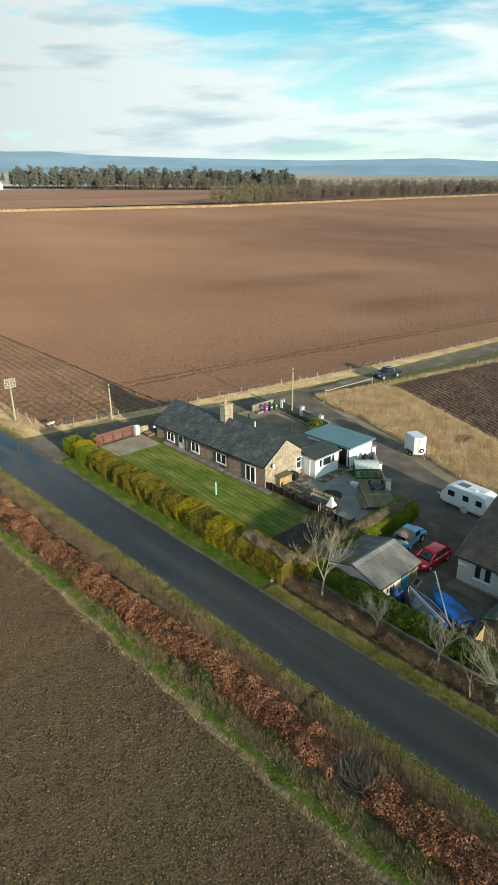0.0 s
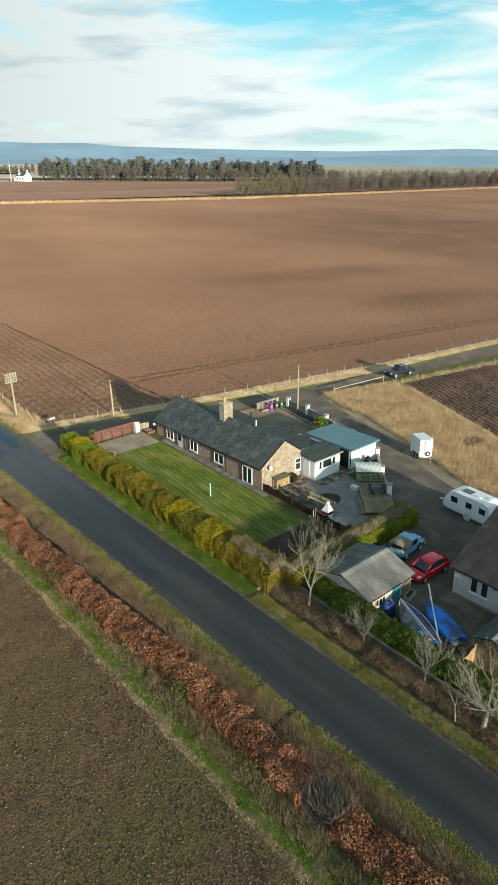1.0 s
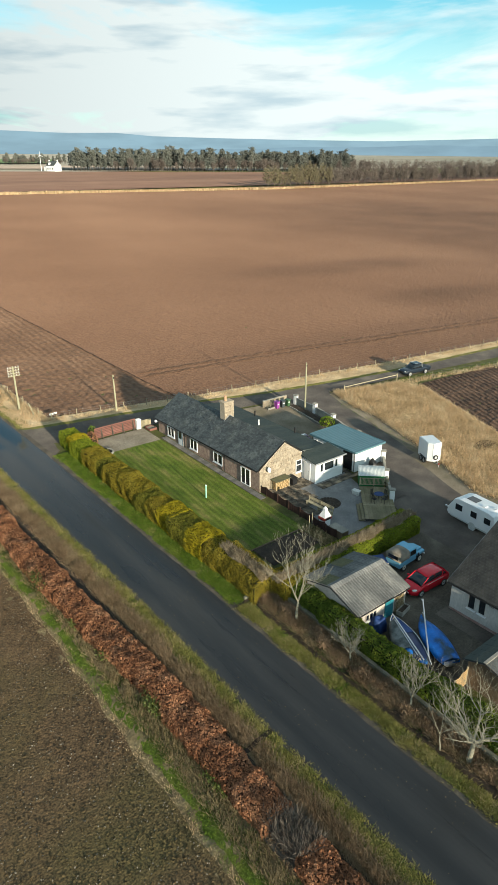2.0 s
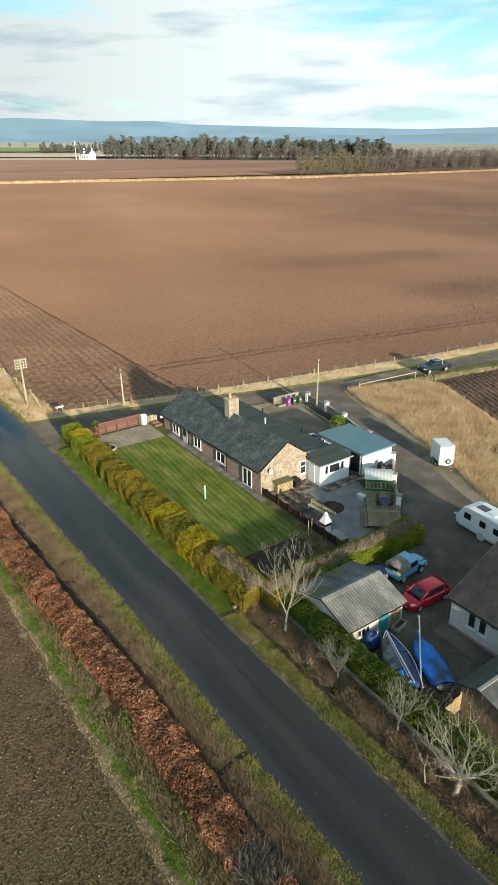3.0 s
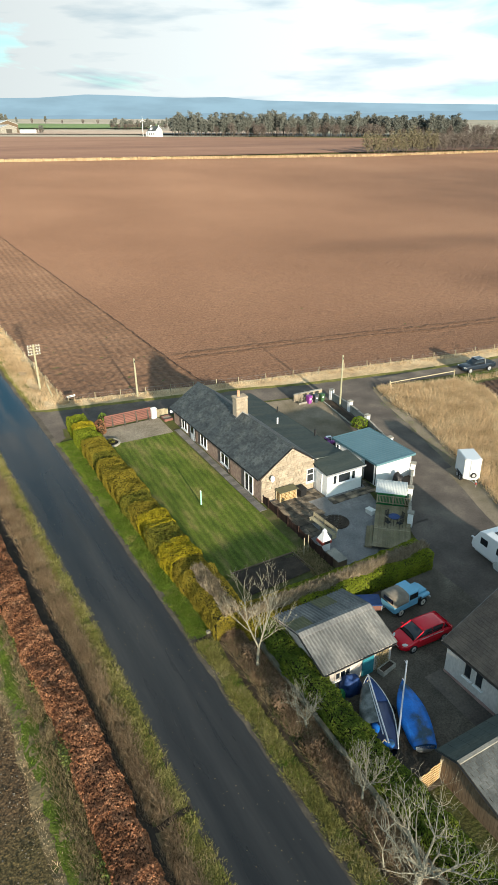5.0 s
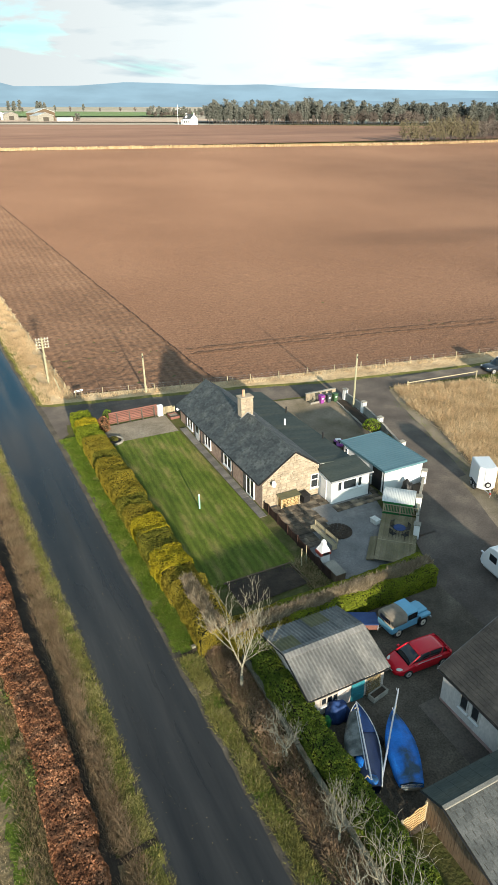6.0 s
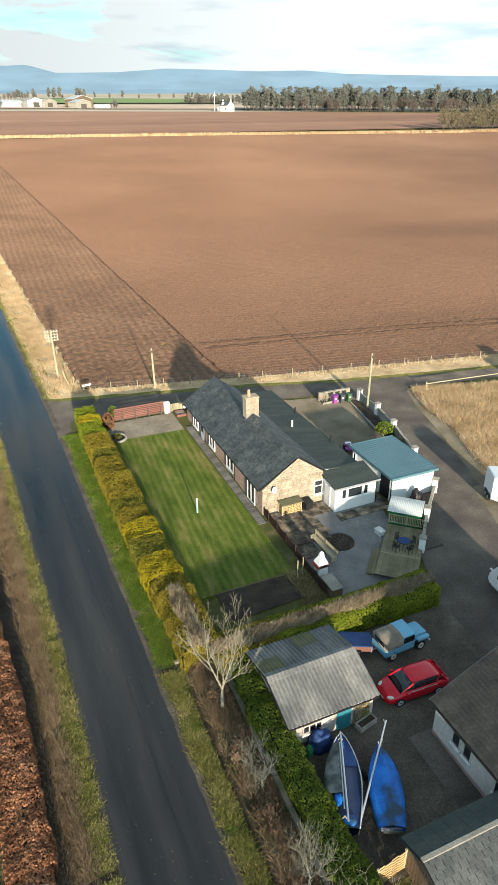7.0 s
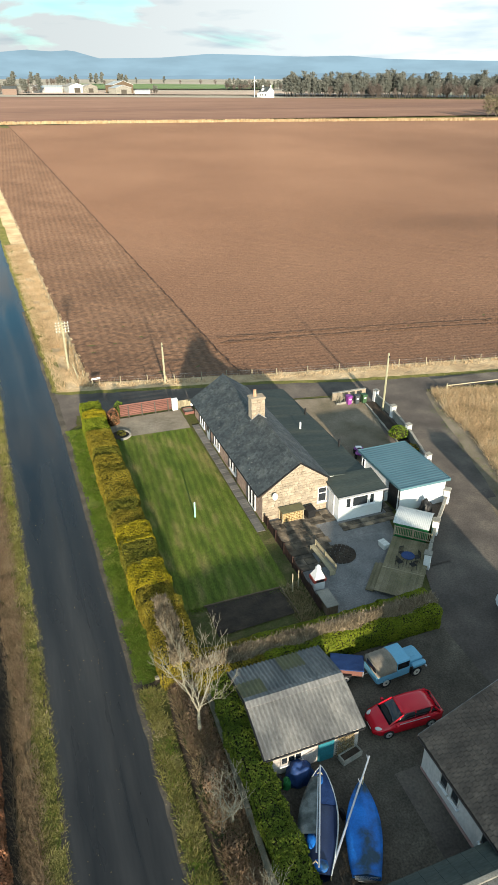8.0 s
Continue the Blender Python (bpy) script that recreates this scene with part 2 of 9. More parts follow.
HARL = mat("grey-white harling", [(0.42, 0.39, 0.36), (0.53, 0.50, 0.47), (0.60, 0.575, 0.54)], 0.7, 0.92, 0.008, 22, stretch=(1, 1, 0.4), grain=0.15)
PLINTH = mat("flaking red plinth paint", [(0.30, 0.17, 0.15), (0.42, 0.30, 0.27)], 2.0, 0.85, 0.005, 14)
TEAL = mat("teal door paint", [(0.02, 0.15, 0.19), (0.03, 0.19, 0.235)], 2.0, 0.5)
BLACK = mat("black fittings", [(0.012, 0.012, 0.013), (0.022, 0.022, 0.023)], 3.0, 0.5)
LEAD = mat("lead flashing", [(0.18, 0.19, 0.20), (0.26, 0.27, 0.28)], 2.0, 0.6)
CLAY = mat("clay chimney pot", [(0.45, 0.26, 0.16), (0.55, 0.34, 0.22)], 3.0, 0.85)
MORTAR = mat("lime mortar", [(0.36, 0.30, 0.23), (0.44, 0.38, 0.30)], 4.0, 0.95, 0.01, 20)
FENCE_RED = mat("red-brown fence stain", [(0.15, 0.065, 0.05), (0.21, 0.095, 0.075)], 1.5, 0.75, 0.004, 20, stretch=(0.3, 1, 1), rand=0.2)
FENCE_DARK = mat("dark brown fence stain", [(0.035, 0.018, 0.014), (0.06, 0.032, 0.025)], 1.5, 0.75, 0.004, 20, rand=0.3)
OLDWOOD = mat("bleached softwood", [(0.30, 0.26, 0.17), (0.42, 0.36, 0.24)], 2.0, 0.85, 0.004, 20, stretch=(1, 1, 0.2), rand=0.2)
DECK = mat("algae-stained decking", [(0.13, 0.12, 0.065), (0.19, 0.165, 0.10), (0.27, 0.235, 0.16)], 0.7, 0.85, 0.006, 12, rand=0.15, island=0.12)
CLAD = mat("brown timber cladding", [(0.12, 0.085, 0.055), (0.20, 0.145, 0.095)], 1.5, 0.85, 0.006, 14, stretch=(1, 1, 0.15), island=0.2)
PANELWOOD = mat("new woven larch", [(0.42, 0.28, 0.13), (0.55, 0.39, 0.20)], 2.0, 0.8, 0.004, 14, island=0.2)
MOSSY = mat("mossy stone", [(0.10, 0.097, 0.062), (0.18, 0.17, 0.125), (0.28, 0.265, 0.21)], 1.6, 0.95, 0.03, 9)
CONCRETE = mat("stained concrete", [(0.20, 0.19, 0.165), (0.30, 0.28, 0.24), (0.38, 0.36, 0.31)], 1.0, 0.9, 0.01, 12)
GREEN_PAINT = mat("green shed paint", [(0.02, 0.15, 0.045), (0.03, 0.20, 0.06)], 2.0, 0.6)
SHEET_WHITE = mat("white ribbed sheet", [(0.50, 0.52, 0.50), (0.62, 0.63, 0.61)], 1.0, 0.5, 0.0)
RED_BRICK = mat("red painted brick", [(0.30, 0.05, 0.035), (0.40, 0.075, 0.055)], 3.0, 0.8, 0.004, 20)
CAR_RED = mat("red car paint", [(0.58, 0.006, 0.020), (0.62, 0.008, 0.024)], 0.6, 0.22, spec=0.6, grain=0.02)
CAR_BLUE = mat("pale blue coachpaint", [(0.13, 0.36, 0.53), (0.16, 0.41, 0.58)], 1.0, 0.45, spec=0.4, grain=0.08)
CAR_DARK = mat("dark blue-grey metallic", [(0.016, 0.024, 0.036), (0.024, 0.034, 0.05)], 0.8, 0.25, spec=0.6, grain=0.03)
CANVAS = mat("faded canvas", [(0.17, 0.145, 0.115), (0.24, 0.205, 0.165), (0.31, 0.27, 0.22)], 1.6, 0.9, 0.015, 6)
GRP = mat("white caravan shell", [(0.74, 0.75, 0.76), (0.80, 0.80, 0.80)], 0.8, 0.35, spec=0.5, grain=0.03)
RUBBER = mat("tyre rubber", [(0.015, 0.015, 0.016), (0.028, 0.028, 0.028)], 4.0, 0.9)
ALLOY = mat("wheel metal", [(0.45, 0.46, 0.47), (0.58, 0.58, 0.58)], 4.0, 0.4, metal=0.5)
CREAM = mat("cream wheel paint", [(0.55, 0.53, 0.45), (0.64, 0.62, 0.54)], 4.0, 0.5)
CHROME = mat("bright metal", [(0.55, 0.56, 0.58), (0.7, 0.7, 0.72)], 3.0, 0.35, metal=0.7)
TARP = mat("blue tarpaulin", [(0.018, 0.05, 0.085), (0.006, 0.13, 0.48), (0.010, 0.18, 0.62)], 0.9, 0.5, 0.09, 2.0, stretch=(1, 1, 1), spec=0.4, contrast=0.14, grain=0.15)
TARP_NAVY = mat("navy cover cloth", [(0.010, 0.030, 0.105), (0.018, 0.05, 0.16)], 1.2, 0.7, 0.04, 3)
HULL_NAVY = mat("navy gelcoat", [(0.008, 0.016, 0.05), (0.014, 0.026, 0.075)], 1.0, 0.4, spec=0.5)
CLEAR_SHEET = mat("dull plastic sheeting", [(0.035, 0.042, 0.038), (0.085, 0.095, 0.09), (0.17, 0.185, 0.18)], 1.8, 0.35, 0.06, 3, contrast=0.16)
VARNISH = mat("weathered varnish", [(0.10, 0.05, 0.03), (0.18, 0.10, 0.06)], 3.0, 0.5)
BIN_PURPLE = mat("purple bin plastic", [(0.24, 0.05, 0.26), (0.28, 0.065, 0.30)], 2.0, 0.5)
BIN_GREY = mat("grey bin plastic", [(0.05, 0.06, 0.065), (0.07, 0.08, 0.085)], 2.0, 0.5)
BIN_GREEN = mat("green bin plastic", [(0.045, 0.10, 0.045), (0.06, 0.125, 0.06)], 2.0, 0.5)
POST_GREEN = mat("pale green plastic sleeve", [(0.30, 0.62, 0.46), (0.36, 0.68, 0.52)], 2.0, 0.5)
POLE = mat("weathered pole timber", [(0.30, 0.29, 0.19), (0.40, 0.38, 0.26)], 2.0, 0.9, 0.004, 14, stretch=(1, 1, 0.15))
BARK = mat("pale lichened bark", [(0.19, 0.175, 0.125), (0.28, 0.26, 0.195), (0.37, 0.35, 0.275)], 1.6, 0.9, 0.01, 14, stretch=(1, 1, 0.4))
BARK_DARK = mat("dark bark", [(0.07, 0.06, 0.05), (0.12, 0.105, 0.085)], 2.0, 0.9, 0.01, 14)
LIME = mat("lime green foliage", [(0.11, 0.18, 0.008), (0.19, 0.28, 0.012), (0.30, 0.38, 0.02)], 1.3, 0.8, island=0.3, trans=0.25)
GOLD = mat("golden cypress foliage", [(0.24, 0.195, 0.010), (0.36, 0.29, 0.012), (0.46, 0.38, 0.022)], 1.3, 0.85, island=0.25, trans=0.22)
OLIVE = mat("bronzed cypress foliage", [(0.175, 0.138, 0.014), (0.25, 0.197, 0.02), (0.31, 0.25, 0.032)], 1.1, 0.85, island=0.25, trans=0.22)
BRONZE = mat("olive-brown cypress foliage", [(0.12, 0.118, 0.014), (0.175, 0.165, 0.02), (0.23, 0.215, 0.028)], 1.1, 0.85, island=0.25, trans=0.22)
CYPRESS = mat("green cypress foliage", [(0.13, 0.165, 0.012), (0.195, 0.235, 0.015), (0.28, 0.31, 0.025)], 1.0, 0.85, island=0.3, trans=0.22)
CYPRESS_DARK = mat("deep green cypress foliage", [(0.065, 0.10, 0.010), (0.12, 0.165, 0.016), (0.205, 0.235, 0.03)], 1.0, 0.85, island=0.35, trans=0.22)
TWIG = mat("bare cut twigs", [(0.17, 0.13, 0.08), (0.27, 0.21, 0.135), (0.36, 0.29, 0.20)], 1.4, 0.9, island=0.35)
# hedge insides: these dark colours carry the shade among the twigs
CORE = mat("shade-coloured hedge wood", [(0.018, 0.020, 0.008), (0.035, 0.034, 0.014)], 2.0, 0.95, 0.05, 7)
CORE_RED = mat("shade-coloured beech wood", [(0.045, 0.026, 0.017), (0.075, 0.042, 0.026)], 2.0, 0.95, 0.05, 7)
BEECH = mat("russet beech leaves", [(0.175, 0.076, 0.037), (0.33, 0.15, 0.075), (0.52, 0.28, 0.155)], 0.8, 0.7, island=0.55, trans=0.22)
IVY = mat("olive ivy leaves", [(0.055, 0.075, 0.016), (0.095, 0.12, 0.026), (0.16, 0.175, 0.05)], 0.9, 0.6, island=0.4, trans=0.15)
STRAW = mat("dry straw grass", [(0.55, 0.39, 0.22), (0.70, 0.53, 0.325), (0.80, 0.65, 0.43)], 0.4, 0.85, island=0.2, trans=0.45)
DEADGRASS = mat("dead brown grass", [(0.22, 0.168, 0.085), (0.32, 0.245, 0.13), (0.42, 0.33, 0.19)], 0.7, 0.85, island=0.22, trans=0.25)
GRASS = mat("verge grass", [(0.09, 0.15, 0.014), (0.14, 0.21, 0.022), (0.22, 0.26, 0.045)], 0.7, 0.85, island=0.3, trans=0.25)
GRASS_YELLOW = mat("yellowed verge grass", [(0.18, 0.175, 0.042), (0.29, 0.265, 0.078), (0.42, 0.36, 0.15)], 0.7, 0.85, island=0.3, trans=0.25)
GRASS_DEEP = mat("rank deep green growth", [(0.035, 0.06, 0.014), (0.06, 0.10, 0.018), (0.11, 0.145, 0.035)], 0.8, 0.8, island=0.35, trans=0.2)
DEADSTEM = mat("weathered grey-brown stems", [(0.21, 0.148, 0.088), (0.32, 0.232, 0.14), (0.43, 0.325, 0.205)], 0.8, 0.85, island=0.25, trans=0.25)
BRAMBLE = mat("dead bracken and bramble", [(0.17, 0.11, 0.066), (0.26, 0.172, 0.105), (0.36, 0.25, 0.16)], 0.8, 0.85, island=0.25, trans=0.25)
# needles lightened and greyed: distance haze is put into the colour
PINE = mat("haze-paled conifer needles", [(0.095, 0.103, 0.09), (0.12, 0.127, 0.11), (0.15, 0.153, 0.13)], 0.05, 0.9, island=0.2)
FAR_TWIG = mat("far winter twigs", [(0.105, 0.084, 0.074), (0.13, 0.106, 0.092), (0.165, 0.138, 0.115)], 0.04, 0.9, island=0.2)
# muted tones, with the haze over the plain mixed into them
FARMLAND = mat("haze-paled farmland", [(0.15, 0.16, 0.115), (0.215, 0.195, 0.16), (0.25, 0.235, 0.20)], 0.0022, 0.95, fine=0.02, detail=3)
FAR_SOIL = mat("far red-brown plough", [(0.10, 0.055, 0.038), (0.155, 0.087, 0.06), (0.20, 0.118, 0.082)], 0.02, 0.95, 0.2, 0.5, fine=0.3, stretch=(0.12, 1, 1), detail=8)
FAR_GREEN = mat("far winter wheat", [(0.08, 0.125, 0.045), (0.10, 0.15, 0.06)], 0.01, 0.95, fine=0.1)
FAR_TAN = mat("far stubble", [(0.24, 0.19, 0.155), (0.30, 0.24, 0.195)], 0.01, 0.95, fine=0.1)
SOIL_STRIP = mat("coarse headland soil", [(0.128, 0.071, 0.043), (0.162, 0.091, 0.055), (0.195, 0.112, 0.069)], 0.12, 0.95, 0.16, 2.2, fine=2.0, detail=10, furrow=(2, 1.2, 0.10, 0.07, 1.5), grain=0.34)
SLATE_OLD = mat("dark lichened slate", [(0.030, 0.029, 0.027), (0.048, 0.045, 0.041), (0.085, 0.079, 0.07)], 1.3, 0.75, 0.012, 9, fine=8, island=0.14)
MAT_STRAW = mat("matted straw", [(0.31, 0.215, 0.12), (0.46, 0.335, 0.195), (0.60, 0.46, 0.29)], 0.4, 0.95, 0.12, 3.0, fine=5, detail=10)
MAT_DEAD = mat("matted dead grass", [(0.115, 0.088, 0.042), (0.18, 0.138, 0.074), (0.25, 0.195, 0.11)], 0.8, 0.95, 0.12, 4, fine=7, detail=10)
MAT_GREEN = mat("matted green grass", [(0.062, 0.095, 0.012), (0.105, 0.14, 0.018), (0.16, 0.165, 0.035)], 0.9, 0.95, 0.10, 4.5, fine=8, detail=10)
MAT_MOSS = mat("matted yellow-green grass", [(0.095, 0.092, 0.022), (0.15, 0.142, 0.034), (0.23, 0.20, 0.07)], 0.9, 0.95, 0.10, 4.5, fine=8, detail=10)
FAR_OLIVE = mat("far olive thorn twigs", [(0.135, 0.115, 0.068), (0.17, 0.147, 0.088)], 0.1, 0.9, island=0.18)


def wet_road():
    """Worn wheel tracks, a paler crown and gritty sides; damp in the tracks, wet towards the junction."""
    nt = TARMAC.node_tree
    N, L = nt.nodes.new, nt.links.new
    bsdf = nt.nodes["Principled BSDF"]
    worn = bsdf.inputs["Base Color"].links[0].from_socket
    uv, side, geo, sep = N("ShaderNodeUVMap"), N("ShaderNodeSeparateXYZ"), N("ShaderNodeNewGeometry"), N("ShaderNodeSeparateXYZ")
    uv.uv_map = "across"
    L(uv.outputs[0], side.inputs[0])
    L(geo.outputs["Position"], sep.inputs[0])
    mp, nz = N("ShaderNodeMapping"), N("ShaderNodeTexNoise")
    mp.inputs["Scale"].default_value = (1.0, 0.22, 1)
    L(geo.outputs["Position"], mp.inputs[0])
    L(mp.outputs[0], nz.inputs["Vector"])
    nz.inputs["Scale"].default_value, nz.inputs["Detail"].default_value = 0.6, 6
    ramp = N("ShaderNodeValToRGB")  # how deep in a wheel track, across the road
    e = ramp.color_ramp.elements
    e[0].position, e[0].color = 0.0, (0, 0, 0, 1)
    e[1].position, e[1].color = 1.0, (0, 0, 0, 1)
    for k, v in ((0.09, 0.35), (0.22, 1.0), (0.36, 0.85), (0.48, 0.3), (0.60, 0.75), (0.625, 1.0), (0.65, 0.7), (0.76, 0.9), (0.90, 0.25)):
        p = e.new(k)
        p.color = (v, v, v, 1)
    wob = N("ShaderNodeMath")
    wob.operation = "MULTIPLY_ADD"
    L(nz.outputs["Fac"], wob.inputs[0])
    wob.inputs[1].default_value = 0.16
    shift = N("ShaderNodeMath")
    shift.operation = "SUBTRACT"
    L(side.outputs["X"], shift.inputs[0])
    shift.inputs[1].default_value = 0.08
    L(shift.outputs[0], wob.inputs[2])
    L(wob.outputs[0], ramp.inputs[0])
    shade = N("ShaderNodeMapRange")
    shade.inputs["To Min"].default_value, shade.inputs["To Max"].default_value = 1.45, 0.80
    L(ramp.outputs[0], shade.inputs["Value"])
    mul = N("ShaderNodeVectorMath")
    mul.operation = "SCALE"
    L(worn, mul.inputs[0])
    L(shade.outputs[0], mul.inputs["Scale"])
    L(mul.outputs[0], bsdf.inputs["Base Color"])
    far = N("ShaderNodeMapRange")
    far.interpolation_type = "SMOOTHSTEP"
    far.inputs["From Min"].default_value, far.inputs["From Max"].default_value = 0.0, 26.0
    far.inputs["To Max"].default_value = 0.55
    L(sep.outputs["Y"], far.inputs["Value"])
    wet = N("ShaderNodeMath")
    wet.operation = "MULTIPLY_ADD"
    L(ramp.outputs[0], wet.inputs[0])
    wet.inputs[1].default_value = 0.5
    L(far.outputs[0], wet.inputs[2])
    add = N("ShaderNodeMath")
    add.operation = "ADD"
    L(wet.outputs[0], add.inputs[0])
    L(nz.outputs["Fac"], add.inputs[1])
    rough = N("ShaderNodeMapRange")
    rough.inputs["From Min"].default_value, rough.inputs["From Max"].default_value = 0.45, 1.4
    rough.inputs["To Min"].default_value, rough.inputs["To Max"].default_value = 0.58, 0.07
    L(add.outputs[0], rough.inputs["Value"])
    L(rough.outputs[0], bsdf.inputs["Roughness"])


wet_road()


def dark_patches():
    """Broad, soft-edged darker patches in the ploughed field."""
    nt = SOIL.node_tree
    N, L = nt.nodes.new, nt.links.new
    bsdf = nt.nodes["Principled BSDF"]
    dry = bsdf.inputs["Base Color"].links[0].from_socket
    geo = N("ShaderNodeNewGeometry")
    nz = N("ShaderNodeTexNoise")
    nz.inputs["Scale"].default_value, nz.inputs["Detail"].default_value = 0.05, 6
    L(geo.outputs["Position"], nz.inputs["Vector"])
    last = None
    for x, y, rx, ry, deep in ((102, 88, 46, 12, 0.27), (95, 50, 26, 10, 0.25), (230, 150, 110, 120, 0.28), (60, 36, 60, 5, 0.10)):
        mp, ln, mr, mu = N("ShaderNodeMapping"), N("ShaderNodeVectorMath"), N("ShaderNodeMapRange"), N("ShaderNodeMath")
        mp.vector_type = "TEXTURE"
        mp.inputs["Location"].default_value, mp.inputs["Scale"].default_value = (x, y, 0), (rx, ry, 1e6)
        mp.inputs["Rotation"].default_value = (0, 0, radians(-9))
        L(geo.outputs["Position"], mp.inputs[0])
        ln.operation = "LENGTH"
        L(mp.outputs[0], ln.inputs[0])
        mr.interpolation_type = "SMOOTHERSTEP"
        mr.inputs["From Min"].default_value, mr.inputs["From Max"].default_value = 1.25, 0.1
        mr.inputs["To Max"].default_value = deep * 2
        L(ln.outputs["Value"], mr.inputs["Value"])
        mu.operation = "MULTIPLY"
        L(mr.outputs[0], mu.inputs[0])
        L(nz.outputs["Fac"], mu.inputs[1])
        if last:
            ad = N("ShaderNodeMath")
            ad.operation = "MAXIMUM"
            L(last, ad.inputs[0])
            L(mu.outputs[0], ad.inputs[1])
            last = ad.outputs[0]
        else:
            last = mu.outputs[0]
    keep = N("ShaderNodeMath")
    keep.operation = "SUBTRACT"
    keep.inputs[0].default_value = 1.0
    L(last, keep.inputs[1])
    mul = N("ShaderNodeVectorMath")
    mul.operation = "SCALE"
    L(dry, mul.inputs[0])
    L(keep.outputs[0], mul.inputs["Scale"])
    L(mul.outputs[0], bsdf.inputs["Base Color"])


dark_patches()
GRIT = mat("road edge grit", [(0.05, 0.043, 0.036), (0.085, 0.072, 0.057), (0.14, 0.118, 0.09)], 0.9, 0.9, 0.01, 18, fine=9, detail=9)
SHINGLE = mat("weathered grey shingle", [(0.085, 0.09, 0.088), (0.125, 0.13, 0.126), (0.17, 0.172, 0.165)], 1.0, 0.85, 0.006, 12, island=0.12)
THORN = mat("grey thorn twigs", [(0.075, 0.06, 0.048), (0.13, 0.105, 0.085), (0.20, 0.17, 0.14)], 2.0, 0.9, island=0.4)
GLASS = glass("window glass")
GLASS_CAR = glass("car glass", (0.012, 0.016, 0.02))
LAMP = glass("clear lamp lens", (0.6, 0.6, 0.58))


# ---- building helpers ----
def link(name, bm, material, parent=None, label="", smooth=False):
    me = bpy.data.meshes.new(name)
    bm.normal_update()
    bm.to_mesh(me)
    bm.free()
    for m in material if isinstance(material, (list, tuple)) else [material]:
        me.materials.append(m)
    if smooth:
        me.polygons.foreach_set("use_smooth", [True] * len(me.polygons))
    ob = new(name, me)
    if parent:
        ob.parent = parent
    if label:
        ob["label"] = label
    return ob


def part(name, bm, material, parent, label="", smooth=False):
    return link(name, bm, material, parent, label, smooth)


def thing(name, label, category, at=(0, 0, 0), turn=0.0, group="", kind=""):
    e = new(name)
    e.empty_display_size = 0.3
    e.matrix_basis = pose(*at, 0, 0, turn)
    return tagged(e, label, category, group, kind)


def box(bm, x0, x1, y0, y1, z0, z1, bevel=0.0, m=None):
    """A box with bevelled edges, added to bm."""
    r = bmesh.ops.create_cube(bm, size=1.0, matrix=Matrix.Translation(((x0 + x1) / 2, (y0 + y1) / 2, (z0 + z1) / 2)) @ Matrix.Diagonal((x1 - x0, y1 - y0, z1 - z0, 1)))
    vs = r["verts"]
    if bevel:
        es = list({e for v in vs for e in v.link_edges})
        g = bmesh.ops.bevel(bm, geom=es, offset=bevel, segments=1, affect="EDGES")
        vs = list({v for f in g["faces"] for v in f.verts} | {v for v in vs if v.is_valid})
    if m is not None:
        bmesh.ops.transform(bm, matrix=m, verts=vs)
    return vs


def prism(bm, pts, y0, y1):
    """A prism along y over a polygon of (x, z) points."""
    a = [bm.verts.new((x, y0, z)) for x, z in pts]
    b = [bm.verts.new((x, y1, z)) for x, z in pts]
    n = len(pts)
    bm.faces.new(a)
    bm.faces.new(b[::-1])
    for i in range(n):
        bm.faces.new((a[i], b[i], b[(i + 1) % n], a[(i + 1) % n]))
    bmesh.ops.recalc_face_normals(bm, faces=bm.faces)


def tube(bm, p, q, r0, r1, n=8):
    p, q = Vector(p), Vector(q)
    d = q - p
    m = Matrix.Translation((p + q) / 2) @ d.to_track_quat("Z", "Y").to_matrix().to_4x4()
    return bmesh.ops.create_cone(bm, cap_ends=True, segments=n, radius1=r0, radius2=r1, depth=d.length, matrix=m)["verts"]


def sheet(name, c, dz, material, label, category, nx=4, ny=20, wobble=0.0, rough=0.0, bend=None, bend_right=None):
    """A piece of ground between four corners (near left, near right, far right, far left), laid on the land; bend: how far its sides swing in x along y."""
    me = bpy.data.meshes.new(name)
    vs, fs = [], []
    for j in range(ny + 1):
        v = j / ny
        for i in range(nx + 1):
            u = i / nx
            x = (1 - v) * ((1 - u) * c[0][0] + u * c[1][0]) + v * ((1 - u) * c[3][0] + u * c[2][0])
            y = (1 - v) * ((1 - u) * c[0][1] + u * c[1][1]) + v * ((1 - u) * c[3][1] + u * c[2][1])
            if bend:
                x += float((1 - u) * bend(y) + u * (bend_right or bend)(y))
            if wobble and i in (0, nx):
                x += wobble * noise.noise((x * 0.7, y * 0.35, 3)) + 0.5 * wobble * noise.noise((x * 2, y * 1.7, 5))
            z = land(x, y) + dz
            if rough:
                z += rough * (noise.noise((x * 0.9, y * 0.9, 0)) + 0.6 * noise.noise((x * 2.3, y * 2.3, 4)) + 0.5 * noise.noise((x * 5.1, y * 5.1, 8)))
            vs.append((x, y, z))
    for j in range(ny):
        for i in range(nx):
            a = j * (nx + 1) + i
            fs.append((a, a + 1, a + nx + 2, a + nx + 1))
    me.from_pydata(vs, [], fs)
    me.materials.append(material)
    uv = me.uv_layers.new(name="across")
    idx = np.empty(len(me.loops), np.int32)
    me.loops.foreach_get("vertex_index", idx)
    grid = np.stack([(idx % (nx + 1)) / nx, (idx // (nx + 1)) / ny], 1)
    uv.data.foreach_set("uv", grid.reshape(-1).astype(np.float32))
    ob = new(name, me)
    return tagged(ob, label, category, kind="structure")


